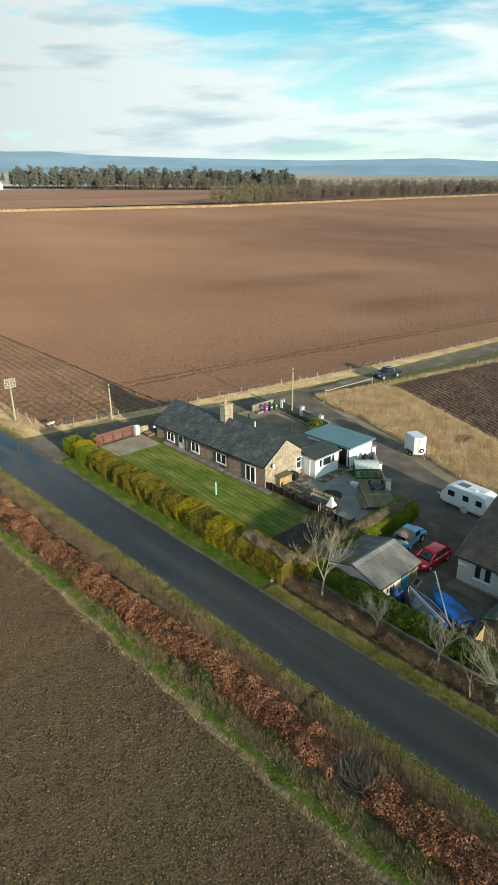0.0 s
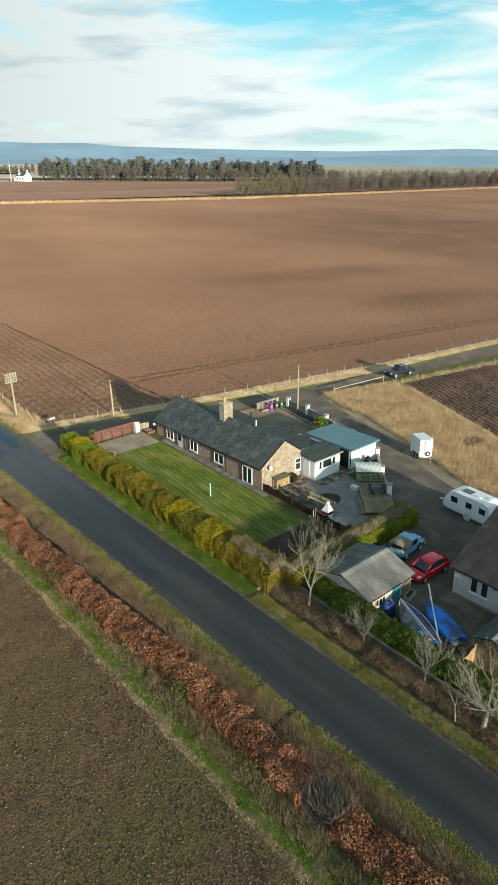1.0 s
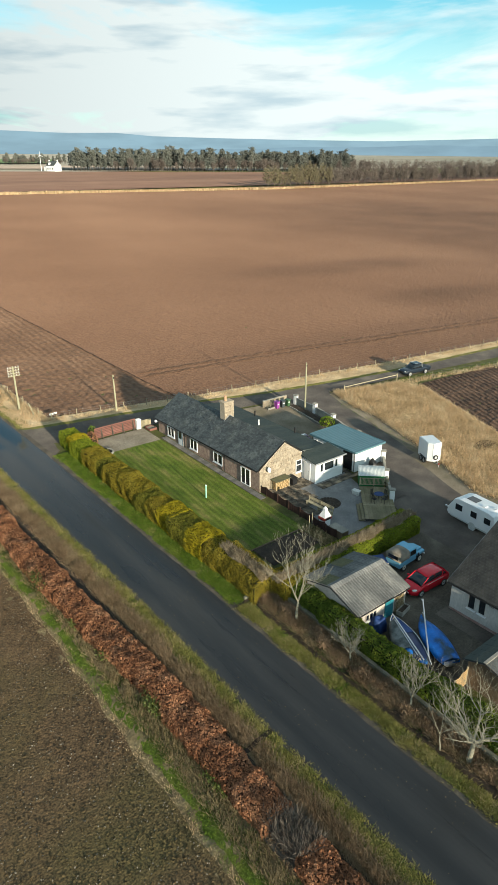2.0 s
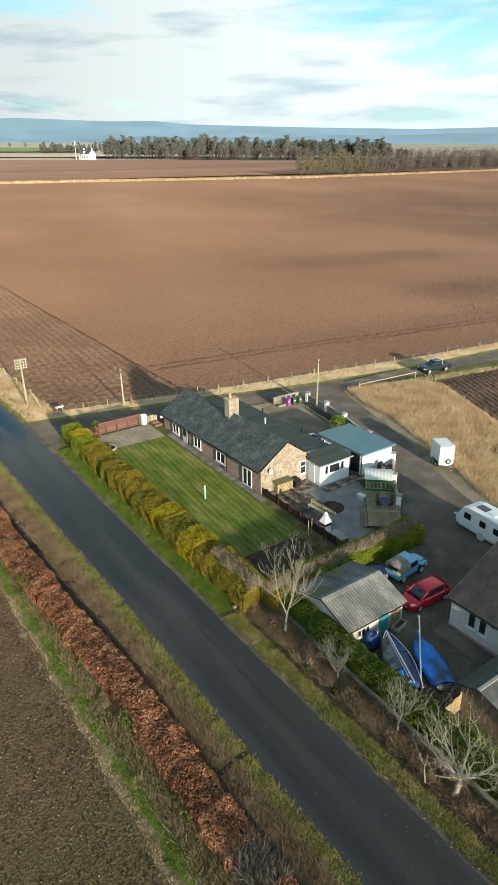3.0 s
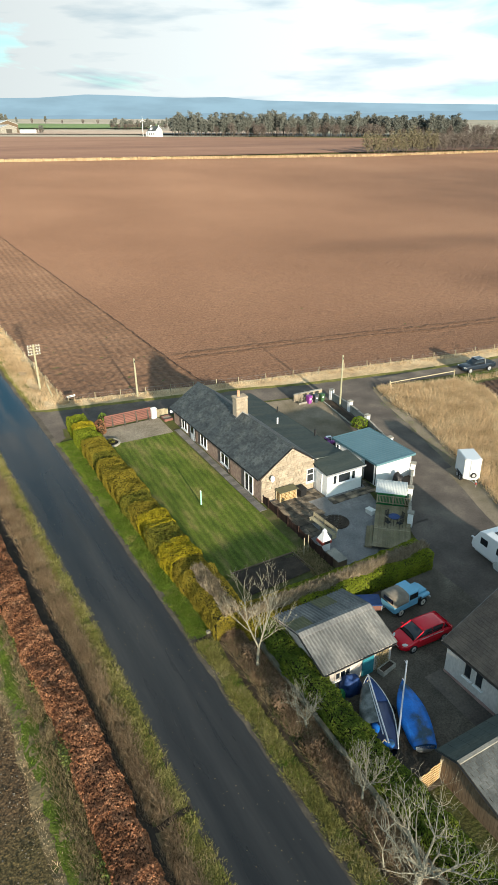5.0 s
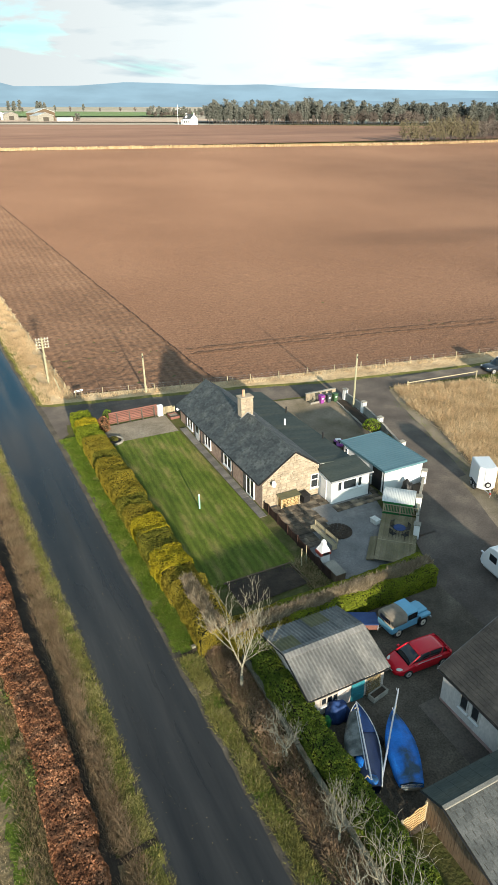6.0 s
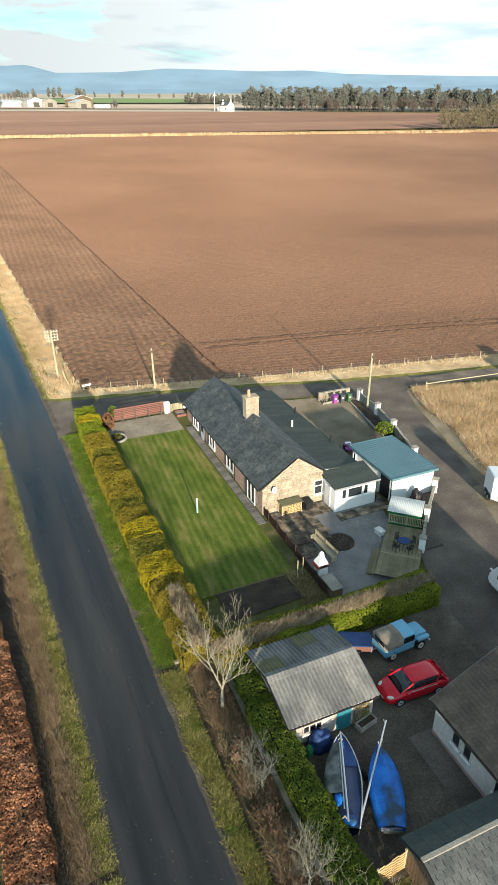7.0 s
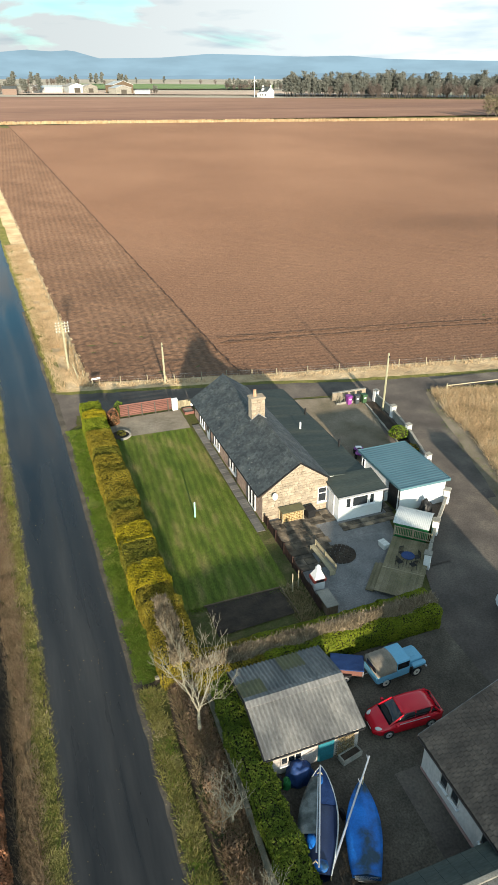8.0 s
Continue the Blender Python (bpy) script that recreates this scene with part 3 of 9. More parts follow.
def between(A, B, n):
    """n + 1 stations along two lines of points, by their running length."""
    out = []
    for line in (A, B):
        P = np.array(line, float)
        run = np.concatenate([[0], np.cumsum(np.linalg.norm(np.diff(P, axis=0), axis=1))])
        t = np.linspace(0, run[-1], n + 1)
        out.append(np.stack([np.interp(t, run, P[:, 0]), np.interp(t, run, P[:, 1])], 1))
    return out


def ribbon(name, A, B, dz, material, label, category, n=80, nx=4, wobble=0.0, rough=0.0):
    """Ground between two lines of points that run the same way."""
    a, b = between(A, B, n)
    vs, fs = [], []
    for p, q in zip(a, b):
        for i in range(nx + 1):
            x, y = p + (q - p) * i / nx
            if wobble and i in (0, nx):
                y += wobble * (noise.noise((x * 0.6, y * 0.6, 3)) + 0.5 * noise.noise((x * 2, y * 2, 5)))
            vs.append((x, y, land(x, y) + dz + rough * (noise.noise((x * 0.9, y * 0.9, 0)) + 0.6 * noise.noise((x * 2.6, y * 2.6, 4)))))
    for j in range(n):
        for i in range(nx):
            k = j * (nx + 1) + i
            fs.append((k, k + 1, k + nx + 2, k + nx + 1))
    me = bpy.data.meshes.new(name)
    me.from_pydata(vs, [], fs)
    me.materials.append(material)
    return tagged(new(name, me), label, category, kind="structure")


# ---- ground ----
def build_ground():
    ys = [-4800, -2500, -1200, -600, -300, -150, -100] + list(np.arange(-80, 60, 4.0)) + [70, 85, 100, 130, 160, 200, 240, 280, 320, 380, 440, 500, 600, 700, 850, 1000, 1300, 1800, 2500, 3500, 4800]
    xs = [-4800, -2500, -1200, -600, -300, -150] + [-80, -70, -60, -50, -42] + list(np.arange(-36, -26, 1.0)) + list(np.arange(-26, -12, 0.5)) + list(np.arange(-12, 90, 6.0)) + [120, 180, 260, 360, 500, 700, 1000, 1600, 2600, 4800]
    vs = [(x, y, land(x, y) - 0.03 - min(0.7, 0.006 * max(0, abs(y) - 60))) for y in ys for x in xs]
    n = len(xs)
    fs = [(j * n + i, j * n + i + 1, j * n + n + i + 1, j * n + n + i) for j in range(len(ys) - 1) for i in range(n - 1)]
    me = bpy.data.meshes.new("ground")
    me.from_pydata(vs, [], fs)
    me.materials.append(TURF)
    tagged(new("ground", me), "rough winter turf between the fields and lanes", "ground", kind="structure")


build_ground()
sheet("road", ((-22.4, -80), (-17.2, -80), (-17.2, 420), (-22.4, 420)), 0.03, TARMAC, "dark worn tarmac country road, damp and patched", "road", 8, 400, 0.05, 0.0, west_bend, east_bend)
sheet("field_near", ((-160, -90), (-29.1, -90), (-29.1, 90), (-160, 90)), 0.06, SOIL_NEAR, "brown sown field with small stones and a green tinge", "field", 190, 200, 0.35, 0.05, field_bend)
sheet("field_strip", ((-12.6, 32.4), (5.0, 28.4), (5.0, 326), (-12.6, 345)), 0.03, SOIL_STRIP, "headland strip of coarsely turned brown soil", "field", 40, 640, 0.2, 0.09, north_bend)
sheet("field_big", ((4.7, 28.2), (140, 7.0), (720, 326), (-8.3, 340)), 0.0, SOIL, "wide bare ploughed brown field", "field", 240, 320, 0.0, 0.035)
sheet("field_far", ((-330, 372), (720, 329), (790, 372), (-420, 880)), 0.0, FAR_SOIL, "red-brown ploughed field beyond the hedge line", "field", 60, 60)
sheet("field_right", ((20.8, -24), (140, -40), (140, 2.0), (37.8, 11.8)), 0.02, SOIL_ROUGH, "dark freshly ploughed field beside the rough grass", "field", 140, 90, 0.3, 0.08)
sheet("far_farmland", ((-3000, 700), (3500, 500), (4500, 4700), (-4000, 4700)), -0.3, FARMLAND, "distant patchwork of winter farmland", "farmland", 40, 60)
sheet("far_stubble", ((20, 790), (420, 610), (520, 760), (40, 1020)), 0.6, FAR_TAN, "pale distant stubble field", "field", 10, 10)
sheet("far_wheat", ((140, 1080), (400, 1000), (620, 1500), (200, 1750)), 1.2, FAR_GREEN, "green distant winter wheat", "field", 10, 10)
LANE_S = [(-17.2, 24.6), (-5, 22.6), (8, 20.4), (17, 19.0), (25, 17.2), (37.5, 15.6), (54, 13.4), (66, 11.7), (140, 4.0)]
LANE_N = [(-17.2, 30.2), (-5, 27.6), (8, 24.8), (17, 22.2), (33, 19.2), (40, 18.1), (58.7, 16.4), (72, 15.0), (140, 7.2)]
FENCE_N = [(-12.6, 31.3), (0, 28.7), (9, 26.7), (24.6, 24.2), (43, 21.0), (72, 17.2), (130, 9.8)]
ribbon("lane", LANE_S, LANE_N, 0.025, LANE, "worn farm lane of grey tarmac", "lane", 90, 6, 0.12)
ribbon("drive_shoulder", [(13.2, -14.5), (17.4, -4.0), (20.6, 6.4), (22.0, 12.0), (23.6, 16.6)], [(15.6, -14.0), (19.6, -4.0), (22.6, 6.2), (23.2, 12.0), (24.7, 16.8)], 0.042, FORECOURT, "pale trodden grit along the grass bank", "drive", 60, 4, 0.3)
ribbon("parking_patch", [(10.6, -22.0), (13.6, -12.0), (16.6, -3.6)], [(16.0, -21.0), (16.6, -12.0), (18.8, -3.8)], 0.037, FORECOURT, "gritty parking ground below the bank", "drive", 30, 6, 0.3)
sheet("drive_apron", ((3.9, -15.4), (11, -15.4), (12, -9.5), (6.2, -9.5)), 0.028, LANE, "dark tarmac drive beside the cottage", "drive", 6, 6)
sheet("drive_apron", ((6.2, -9.7), (13, -9.7), (16, 0.0), (12.65, -2.9)), 0.028, LANE, "dark tarmac drive along the boundary wall", "drive", 6, 8)
sheet("green_strip", ((-28.55, -50), (-27.65, -50), (-27.65, 50), (-28.55, 50)), 0.036, MAT_GREEN, "bright green grass strip beside the field", "verge", 8, 400, 0.45, 0.025, field_bend)
# dark strip that paints the hedge's shade onto the verge
sheet("hedge_foot", ((-26.6, -50), (-24.45, -50), (-24.45, 30), (-26.6, 30)), 0.06, EARTH, "dark strip for the hedge's shade at its foot", "ground", 8, 300, 0.15, 0.04, west_bend)
ribbon("verge_base", [(x, y + 0.7) for x, y in LANE_N], [(x, y + 0.9) for x, y in [(-16.0, 32.0)] + FENCE_N[1:] + [(140, 9.0)]], 0.03, MAT_STRAW, "matted dry grass along the field fence", "verge", 200, 5, 0.1, 0.05)
ribbon("verge_base", [(x, y - 0.1) for x, y in LANE_N], [(x, y + 0.75) for x, y in LANE_N], 0.034, MAT_MOSS, "short green edge of the lane", "verge", 200, 3, 0.15, 0.03)
sheet("bank_base", ((-17.0, 30.8), (-12.3, 32.0), (-12.3, 345), (-17.0, 345)), 0.015, MAT_STRAW, "matted dry grass bank beside the road", "verge", 4, 160, 0.0, 0.0, north_bend)
sheet("verge_base", ((-17.2, 30.8), (-15.5, 31.4), (-15.3, 345), (-17.2, 345)), 0.036, MAT_MOSS, "mossy lower edge of the bank", "verge", 5, 260, 0.3, 0.0, north_bend)
sheet("verge_base", ((-26.2, -50), (-23.2, -50), (-23.2, 60), (-26.2, 60)), 0.012, MAT_DEAD, "matted dead grass below the hedge", "verge", 14, 480, 0.2, 0.09, west_bend)
sheet("verge_base", ((-23.45, -70), (-22.3, -70), (-22.3, 110), (-23.45, 110)), 0.035, MAT_MOSS, "mossy yellow-green grass beside the road", "verge", 6, 600, 0.12, 0.05, west_bend)
sheet("verge_base", ((-17.3, -62), (-16.3, -62), (-16.3, -13), (-17.3, -13)), 0.036, MAT_MOSS, "mossy verge beside the ditch", "verge", 6, 260, 0.10, 0.05, east_bend)
sheet("verge_base", ((-17.28, -13), (-14.9, -13), (-14.9, 21.2), (-17.28, 21.2)), 0.036, MAT_GREEN, "green verge below the garden hedge", "verge", 8, 200, 0.14, 0.03, east_bend, lambda y: 0.0)
for xa, xb, swing in ((-22.5, -22.2, west_bend), (-17.65, -17.05, east_bend)):
    sheet("road_edge", ((xa, -70), (xb, -70), (xb, 60), (xa, 60)), 0.036, GRIT, "crumbled gritty edge of the road", "road", 4, 260, 0.14, 0.0, swing)
for k in (0.0, 1.8):
    ribbon("wheel_rut", [(5.8, 39.0 + k), (18.5, 37.4 + k), (37.5, 34.6 + k), (52, 32.0 + k), (110, 22.5 + k)], [(5.8, 39.3 + k), (18.5, 37.7 + k), (37.5, 34.9 + k), (52, 32.3 + k), (110, 22.8 + k)], 0.12, SOIL_STRIP, "wheel rut pressed along the field", "field", 260, 2, 0.12, 0.08)
sheet("wheel_rut", ((4.85, 29.5), (5.15, 29.5), (5.15, 335), (4.85, 335)), 0.10, SOIL_ROUGH, "dark turned ridge between headland and field", "field", 3, 500, 0.25, 0.08, north_bend)
sheet("verge_base", ((-30.2, -50), (-26.1, -50), (-26.1, 60), (-30.2, 60)), 0.02, MAT_DEAD, "matted grass along the field edge", "verge", 18, 480, 0.2, 0.08, field_bend)
sheet("drive_apron", ((3.6, -31), (8, -31), (10, -14.6), (3.6, -14.6)), 0.024, LANE, "dark tarmac of the shared yard", "drive", 6, 10)
sheet("drive", ((1.5, -34.0), (12.5, -26.0), (24.5, 18.5), (16.9, 19.4)), 0.032, LANE, "dark tarmac drive beside the cottage", "drive", 10, 40, 0.15)
sheet("yard", ((-11.0, -29.5), (4.0, -29.5), (4.0, -15.2), (-11.0, -15.2)), 0.04, GRAVEL_DARK, "yard of fine dark gravel", "yard", 12, 16)
sheet("yard_path", ((-4.75, -29.0), (-3.2, -29.0), (-3.3, -23.3), (-4.7, -23.3)), 0.05, LANE, "tarmac strip along the bungalow wall", "path", 3, 8)
sheet("lawn", ((-12.4, -7.9), (-4.2, -7.9), (-4.5, 17.7), (-12.4, 18.2)), 0.03, LAWN, "striped mown lawn behind the hedge", "lawn", 16, 40)
sheet("gravel_pad", ((-12.4, 17.9), (-4.5, 17.6), (-4.5, 22.0), (-12.4, 22.0)), 0.035, GRAVEL_TAN, "pale pea gravel behind the slat fence", "gravel", 8, 6)
sheet("patio_gravel", ((-3.0, -12.8), (4.2, -12.8), (7.6, -0.6), (-3.0, 0.2)), 0.02, GRAVEL, "grey gravel court behind the cottage", "gravel", 10, 12)
sheet("forecourt", ((6.6, -1.0), (13.0, -1.0), (16.6, 18.2), (6.6, 20.4)), 0.022, FORECOURT, "trodden grit forecourt of the garage", "forecourt", 8, 16)
sheet("vegetable_bed", ((-10.6, -10.9), (-4.9, -10.6), (-5.1, -7.95), (-10.6, -7.95)), 0.06, EARTH, "bare dug vegetable bed", "garden bed", 12, 6, 0.0, 0.05)
sheet("garden_path", ((-4.9, -11.8), (-3.3, -11.8), (-3.35, -7.9), (-4.9, -7.9)), 0.04, TURF, "weedy strip beside the vegetable bed", "path", 4, 6)
sheet("planting_strip", ((13.9, 3.5), (15.0, 3.5), (16.7, 16.4), (15.7, 16.6)), 0.10, EARTH, "narrow planting strip along the boundary wall", "garden bed", 3, 14, 0.0, 0.03)
sheet("field_entrance", ((-17.3, 20.5), (-15.6, 22.0), (-15.2, 29.6), (-17.3, 30.6)), 0.034, LANE, "broken gritty tarmac where the lane meets the road", "lane", 6, 16, 0.35)
sheet("ditch_bottom", ((-15.55, -60), (-14.65, -60), (-14.65, -12.9), (-15.55, -12.9)), 0.02, EARTH, "dark earth ditch beside the verge", "ditch", 8, 80, 0.12)


# ---- slated roofs and stone walls ----
def slates(bm, a, b, c, d, cols, rows, thick=0.02, gap=0.012):
    """Lapped slates over the slope with foot a-b and head d-c, joined into bm."""
    a, b, c, d = (Vector(v) for v in (a, b, c, d))
    n = (b - a).cross(d - a).normalized()
    up = ((d - a) / rows)
    for r in range(rows):
        p0, p1 = a.lerp(d, r / rows), b.lerp(c, r / rows)
        q0, q1 = p0 + up * 1.25, p1 + up * 1.25
        if r == rows - 1:
            q0, q1 = d, c
        off = (r % 2) * 0.5
        k = 0
        while k < cols + 1:
            u0, u1 = max(0, (k - off) / cols), min(1, (k + 1 - off) / cols)
            k += 1
            if u1 - u0 < 0.2 / cols:
                continue
            lift = n * (thick + random.uniform(0, 0.012))
            low = up * random.uniform(-0.05, 0.06)
            e = gap / (b - a).length
            vs = [p0.lerp(p1, u0 + e) + lift + low, p0.lerp(p1, u1 - e) + lift + low, q0.lerp(q1, u1 - e) + n * 0.004, q0.lerp(q1, u0 + e) + n * 0.004]
            top = [bm.verts.new(v) for v in vs]
            foot = [bm.verts.new(vs[0] - n * thick * 1.4), bm.verts.new(vs[1] - n * thick * 1.4)]
            bm.faces.new(top)
            bm.faces.new((foot[0], foot[1], top[1], top[0]))


STONE_MESHES = []


def stone_mesh(i):
    while len(STONE_MESHES) <= i:
        r = random.Random(40 + len(STONE_MESHES))
        bm = bmesh.new()
        bmesh.ops.create_cube(bm, size=1.0)
        bmesh.ops.bevel(bm, geom=list(bm.edges), offset=0.06, segments=1, affect="EDGES")
        for v in bm.verts:
            v.co += Vector((r.uniform(-0.03, 0.03), r.uniform(-0.05, 0.05), r.uniform(-0.05, 0.05)))
        me = bpy.data.meshes.new("stone")
        bm.to_mesh(me)
        bm.free()
        me.materials.append(STONE)
        STONE_MESHES.append(me)
    return STONE_MESHES[i]


def stone_face(parent, y, top_at, x0, x1, z0, holes, course=0.27):
    """Coursed stones on a wall that faces -y; top_at(x) is the wall's upper edge."""
    r = random.Random(7)
    z = z0
    while z < 7:
        h = course * r.uniform(0.8, 1.2)
        x = x0
        while x < x1 - 0.05:
            w = min(r.uniform(0.28, 0.62), x1 - x)
            if x1 - x - w < 0.15:
                w = x1 - x
            top = min(top_at(x), top_at(x + w))
            if z + 0.12 < top and not any(x + w > a and x < b and z + h > c and z < d for a, b, c, d in holes):
                hh = min(h, top - z)
                ob = new("stone", stone_mesh(r.randrange(6)))
                ob.parent = parent
                ob.location = (x + w / 2, y, z + hh / 2)
                ob.scale = (w - 0.025, r.uniform(0.07, 0.10), hh - 0.022)
            x += w
        z += h


# ---- openings ----
def window(parent, name, w, h, m, lights=1, frame=PVC, sill=True, bar=0.07):
    """A framed window in the x-z plane, facing -y, its lower left corner at m's origin."""
    bm = bmesh.new()
    for x0, x1, z0, z1 in [(0, w, 0, bar), (0, w, h - bar, h), (0, bar, bar, h - bar), (w - bar, w, bar, h - bar)] + [(w * k / lights - bar / 2, w * k / lights + bar / 2, bar, h - bar) for k in range(1, lights)]:
        box(bm, x0, x1, -0.05, 0.06, z0, z1, 0.008)
    wdw = part(name, bm, frame, parent)
    wdw.matrix_basis = m
    bm = bmesh.new()
    for k in range(lights):
        box(bm, w * k / lights + bar / 2, w * (k + 1) / lights - bar / 2, -0.005, 0.02, bar * 0.8, h - bar * 0.8)
    part("pane", bm, GLASS, wdw, "dark reflecting glass")
    if sill:
        bm = bmesh.new()
        box(bm, -0.08, w + 0.08, -0.13, 0.05, -0.09, -0.005, 0.012)
        part("sill", bm, PVC, wdw)
    return wdw


def facing_west(x, y, z):
    """Pose of an opening in a wall that faces -x: its own x runs towards -y."""
    return pose(x, y, z, 0, 0, -90)


def loft(bm, sections, cap=True):
    rings = [[bm.verts.new(p) for p in s] for s in sections]
    n = len(rings[0])
    for a, b in zip(rings, rings[1:]):
        for i in range(n):
            bm.faces.new((a[i], a[(i + 1) % n], b[(i + 1) % n], b[i]))
    if cap:
        bm.faces.new(rings[0][::-1])
        bm.faces.new(rings[-1])
    bmesh.ops.recalc_face_normals(bm, faces=bm.faces)


# ---- cottage ----
def cottage():
    c = thing("cottage", "long single-storey sandstone cottage with a lichened slate roof", "house")
    bm = bmesh.new()
    prism(bm, [(-3.3, -0.5), (2.6, -0.5), (2.6, 2.95), (0, 4.84), (-3.3, 2.42)], 0, 20)
    body = part("wall", bm, [STONE_RED, MORTAR], c, "red sandstone rubble walling")
    for p in body.data.polygons:
        if p.normal.y < -0.9:
            p.material_index = 1
    top = lambda x: 4.80 + 0.733 * x if x < 0 else 4.80 - 0.727 * x
    stone_face(body, -0.02, top, -3.3, 2.58, -0.1, [(1.68, 2.58, 0.70, 2.28)])
    bm = bmesh.new()
    prism(bm, [(-3.62, 2.50), (0, 4.88), (0, 5.0), (-3.68, 2.60)], -0.1, 20.15)
    prism(bm, [(0, 4.88), (2.72, 2.94), (2.78, 3.02), (0, 5.0)], -0.1, 20.15)
    roof = part("roof", bm, SLATE, c)
    for y0, y1, dz, cols in ((-0.12, 10.3, 0.03, 36), (10.3, 20.2, -0.01, 34)):
        bm = bmesh.new()
        slates(bm, (-3.74, y1, 2.58 + dz), (-3.74, y0, 2.58 + dz), (0.0, y0, 5.02 + dz), (0.0, y1, 5.02 + dz), cols, 21)
        slates(bm, (2.82, y0, 3.0 + dz), (2.82, y1, 3.0 + dz), (0.0, y1, 5.02 + dz), (0.0, y0, 5.02 + dz), cols, 16)
        tagged(part("slating", bm, SLATE, roof, "grey-green lapped slates"), kind="stuff")
    for k in range(34):
        y = -0.1 + 0.597 * k
        if not 9.3 < y < 10.6:
            bm = bmesh.new()
            prism(bm, [(-0.16, 4.94), (0, 5.10), (0.16, 4.94), (0.13, 4.94), (0, 5.06), (-0.13, 4.94)], y, y + 0.58)
            part("ridge_tile", bm, SLATE, roof)
    r = random.Random(3)
    for k in range(26):
        bm = bmesh.new()
        u, y = r.choice((0.16, 0.28, 0.30, 0.62)), r.uniform(0.5, 19.5)
        x = -3.7 * (1 - u)
        box(bm, -0.09, 0.09, -0.12, 0.12, 0, 0.05, 0.02, Matrix.Translation((x, y, 2.63 + 2.42 * u + 0.03)) @ pose(0, 0, 0, 0, -33, 0))
        part("vent_tile", bm, SLATE, roof)
    # verge boards
    for s in (0, 1):
        bm = bmesh.new()
        pts = [(-3.66, 2.48), (0, 4.90), (0, 5.02), (-3.70, 2.60)] if s == 0 else [(0, 4.90), (2.76, 2.92), (2.80, 3.02), (0, 5.02)]
        prism(bm, pts, -0.17, -0.13)
        part("verge_board", bm, BLACK, roof, "black verge board")
    bm = bmesh.new()
    box(bm, -3.78, -3.66, -0.1, 20.1, 2.46, 2.55, 0.02)
    part("gutter", bm, BLACK, roof, "black gutter")
    for y in (13.95, 6.0):
        bm = bmesh.new()
        tube(bm, (-3.42, y, 2.45), (-3.42, y, 0.15 + 0.02 * y), 0.05, 0.05, 8)
        part("downpipe", bm, BLACK, c, "black downpipe")
    # chimney
    bm = bmesh.new()
    box(bm, -0.68, 0.62, 9.5, 10.35, 4.1, 6.55, 0.03)
    ch = part("chimney", bm, MORTAR, c, "squared sandstone chimney stack")
    stone_face(ch, 9.48, lambda x: 6.5, -0.70, 0.64, 4.2, [], 0.24)
    bm = bmesh.new()
    box(bm, -0.76, 0.70, 9.42, 10.43, 6.55, 6.75, 0.03)
    part("cope", bm, STONE, ch)
    bm = bmesh.new()
    tube(bm, (-0.2, 9.92, 6.75), (-0.2, 9.92, 7.4), 0.16, 0.13, 12)
    part("chimney_pot", bm, CLAY, ch, "clay chimney pot")
    bm = bmesh.new()
    prism(bm, [(-0.85, 4.48), (0, 5.1), (0.8, 4.52), (0.8, 4.58), (0, 5.18), (-0.85, 4.55)], 9.40, 9.50)
    part("flashing", bm, LEAD, ch, "lead flashing")
    # openings in the front wall
    for n, y1, y0, z0, z1 in (("window", 17.75, 16.3, 0.90, 2.14), ("window", 12.85, 11.35, 0.80, 2.12), ("window", 8.1, 6.45, 0.78, 1.98)):
        wd = window(c, n, y1 - y0, z1 - z0, facing_west(-3.34, y1, z0), 2)
        bm = bmesh.new()
        box(bm, -0.06, y1 - y0 + 0.06, -0.035, 0.03, z1 - z0 + 0.02, z1 - z0 + 0.10)
        part("lintel", bm, STONE, wd)
    bm = bmesh.new()
    box(bm, 0, 1.0, -0.05, 0.05, 0, 2.05, 0.01)
    d = part("door", bm, PVC, c, "white panelled front door")
    d.matrix_basis = facing_west(-3.34, 15.4, 0.28)
    for k, (z0, z1) in enumerate(((0.15, 0.85), (1.0, 1.9))):
        bm = bmesh.new()
        box(bm, 0.18, 0.82, -0.07, -0.045, z0, z1, 0.01)
        part("panel", bm, PVC if k == 0 else GLASS, d)
    bm = bmesh.new()
    tube(bm, (0.88, -0.1, 1.0), (0.88, -0.1, 1.14), 0.015, 0.015, 6)
    part("handle", bm, CHROME, d, "metal door handle")
    fd = window(c, "french_door", 1.6, 1.98, facing_west(-3.34, 3.1, 0.05), 2, sill=False, bar=0.1)
    bm = bmesh.new()
    for k in range(2):
        box(bm, -0.25 - 0.0 * k, 1.85, -0.38 - 0.35 * k, -0.08 - 0.35 * k, -0.22, -0.05 - 0.12 * k, 0.01)
    part("step", bm, BLACK, fd, "dark stained wooden steps")
    gw = window(c, "window", 0.82, 1.42, pose(1.72, -0.05, 0.78), 1)
    bm = bmesh.new()
    box(bm, 0.05, 0.77, -0.05, 0.05, 0.82, 0.9)
    part("transom", bm, PVC, gw)
    # satellite dish on the gable, lamp at the far corner
    bm = bmesh.new()
    bmesh.ops.create_cone(bm, cap_ends=True, segments=20, radius1=0.30, radius2=0.24, depth=0.07, matrix=pose(-2.3, -0.42, 2.45, 70, 0, 25))
    tube(bm, (-2.3, -0.4, 2.4), (-2.3, 0.0, 2.2), 0.02, 0.02, 6)
    tube(bm, (-2.3, -0.45, 2.25), (-2.38, -0.75, 2.3), 0.012, 0.012, 6)
    part("satellite_dish", bm, PVC, c, "grey-white satellite dish")
    bm = bmesh.new()
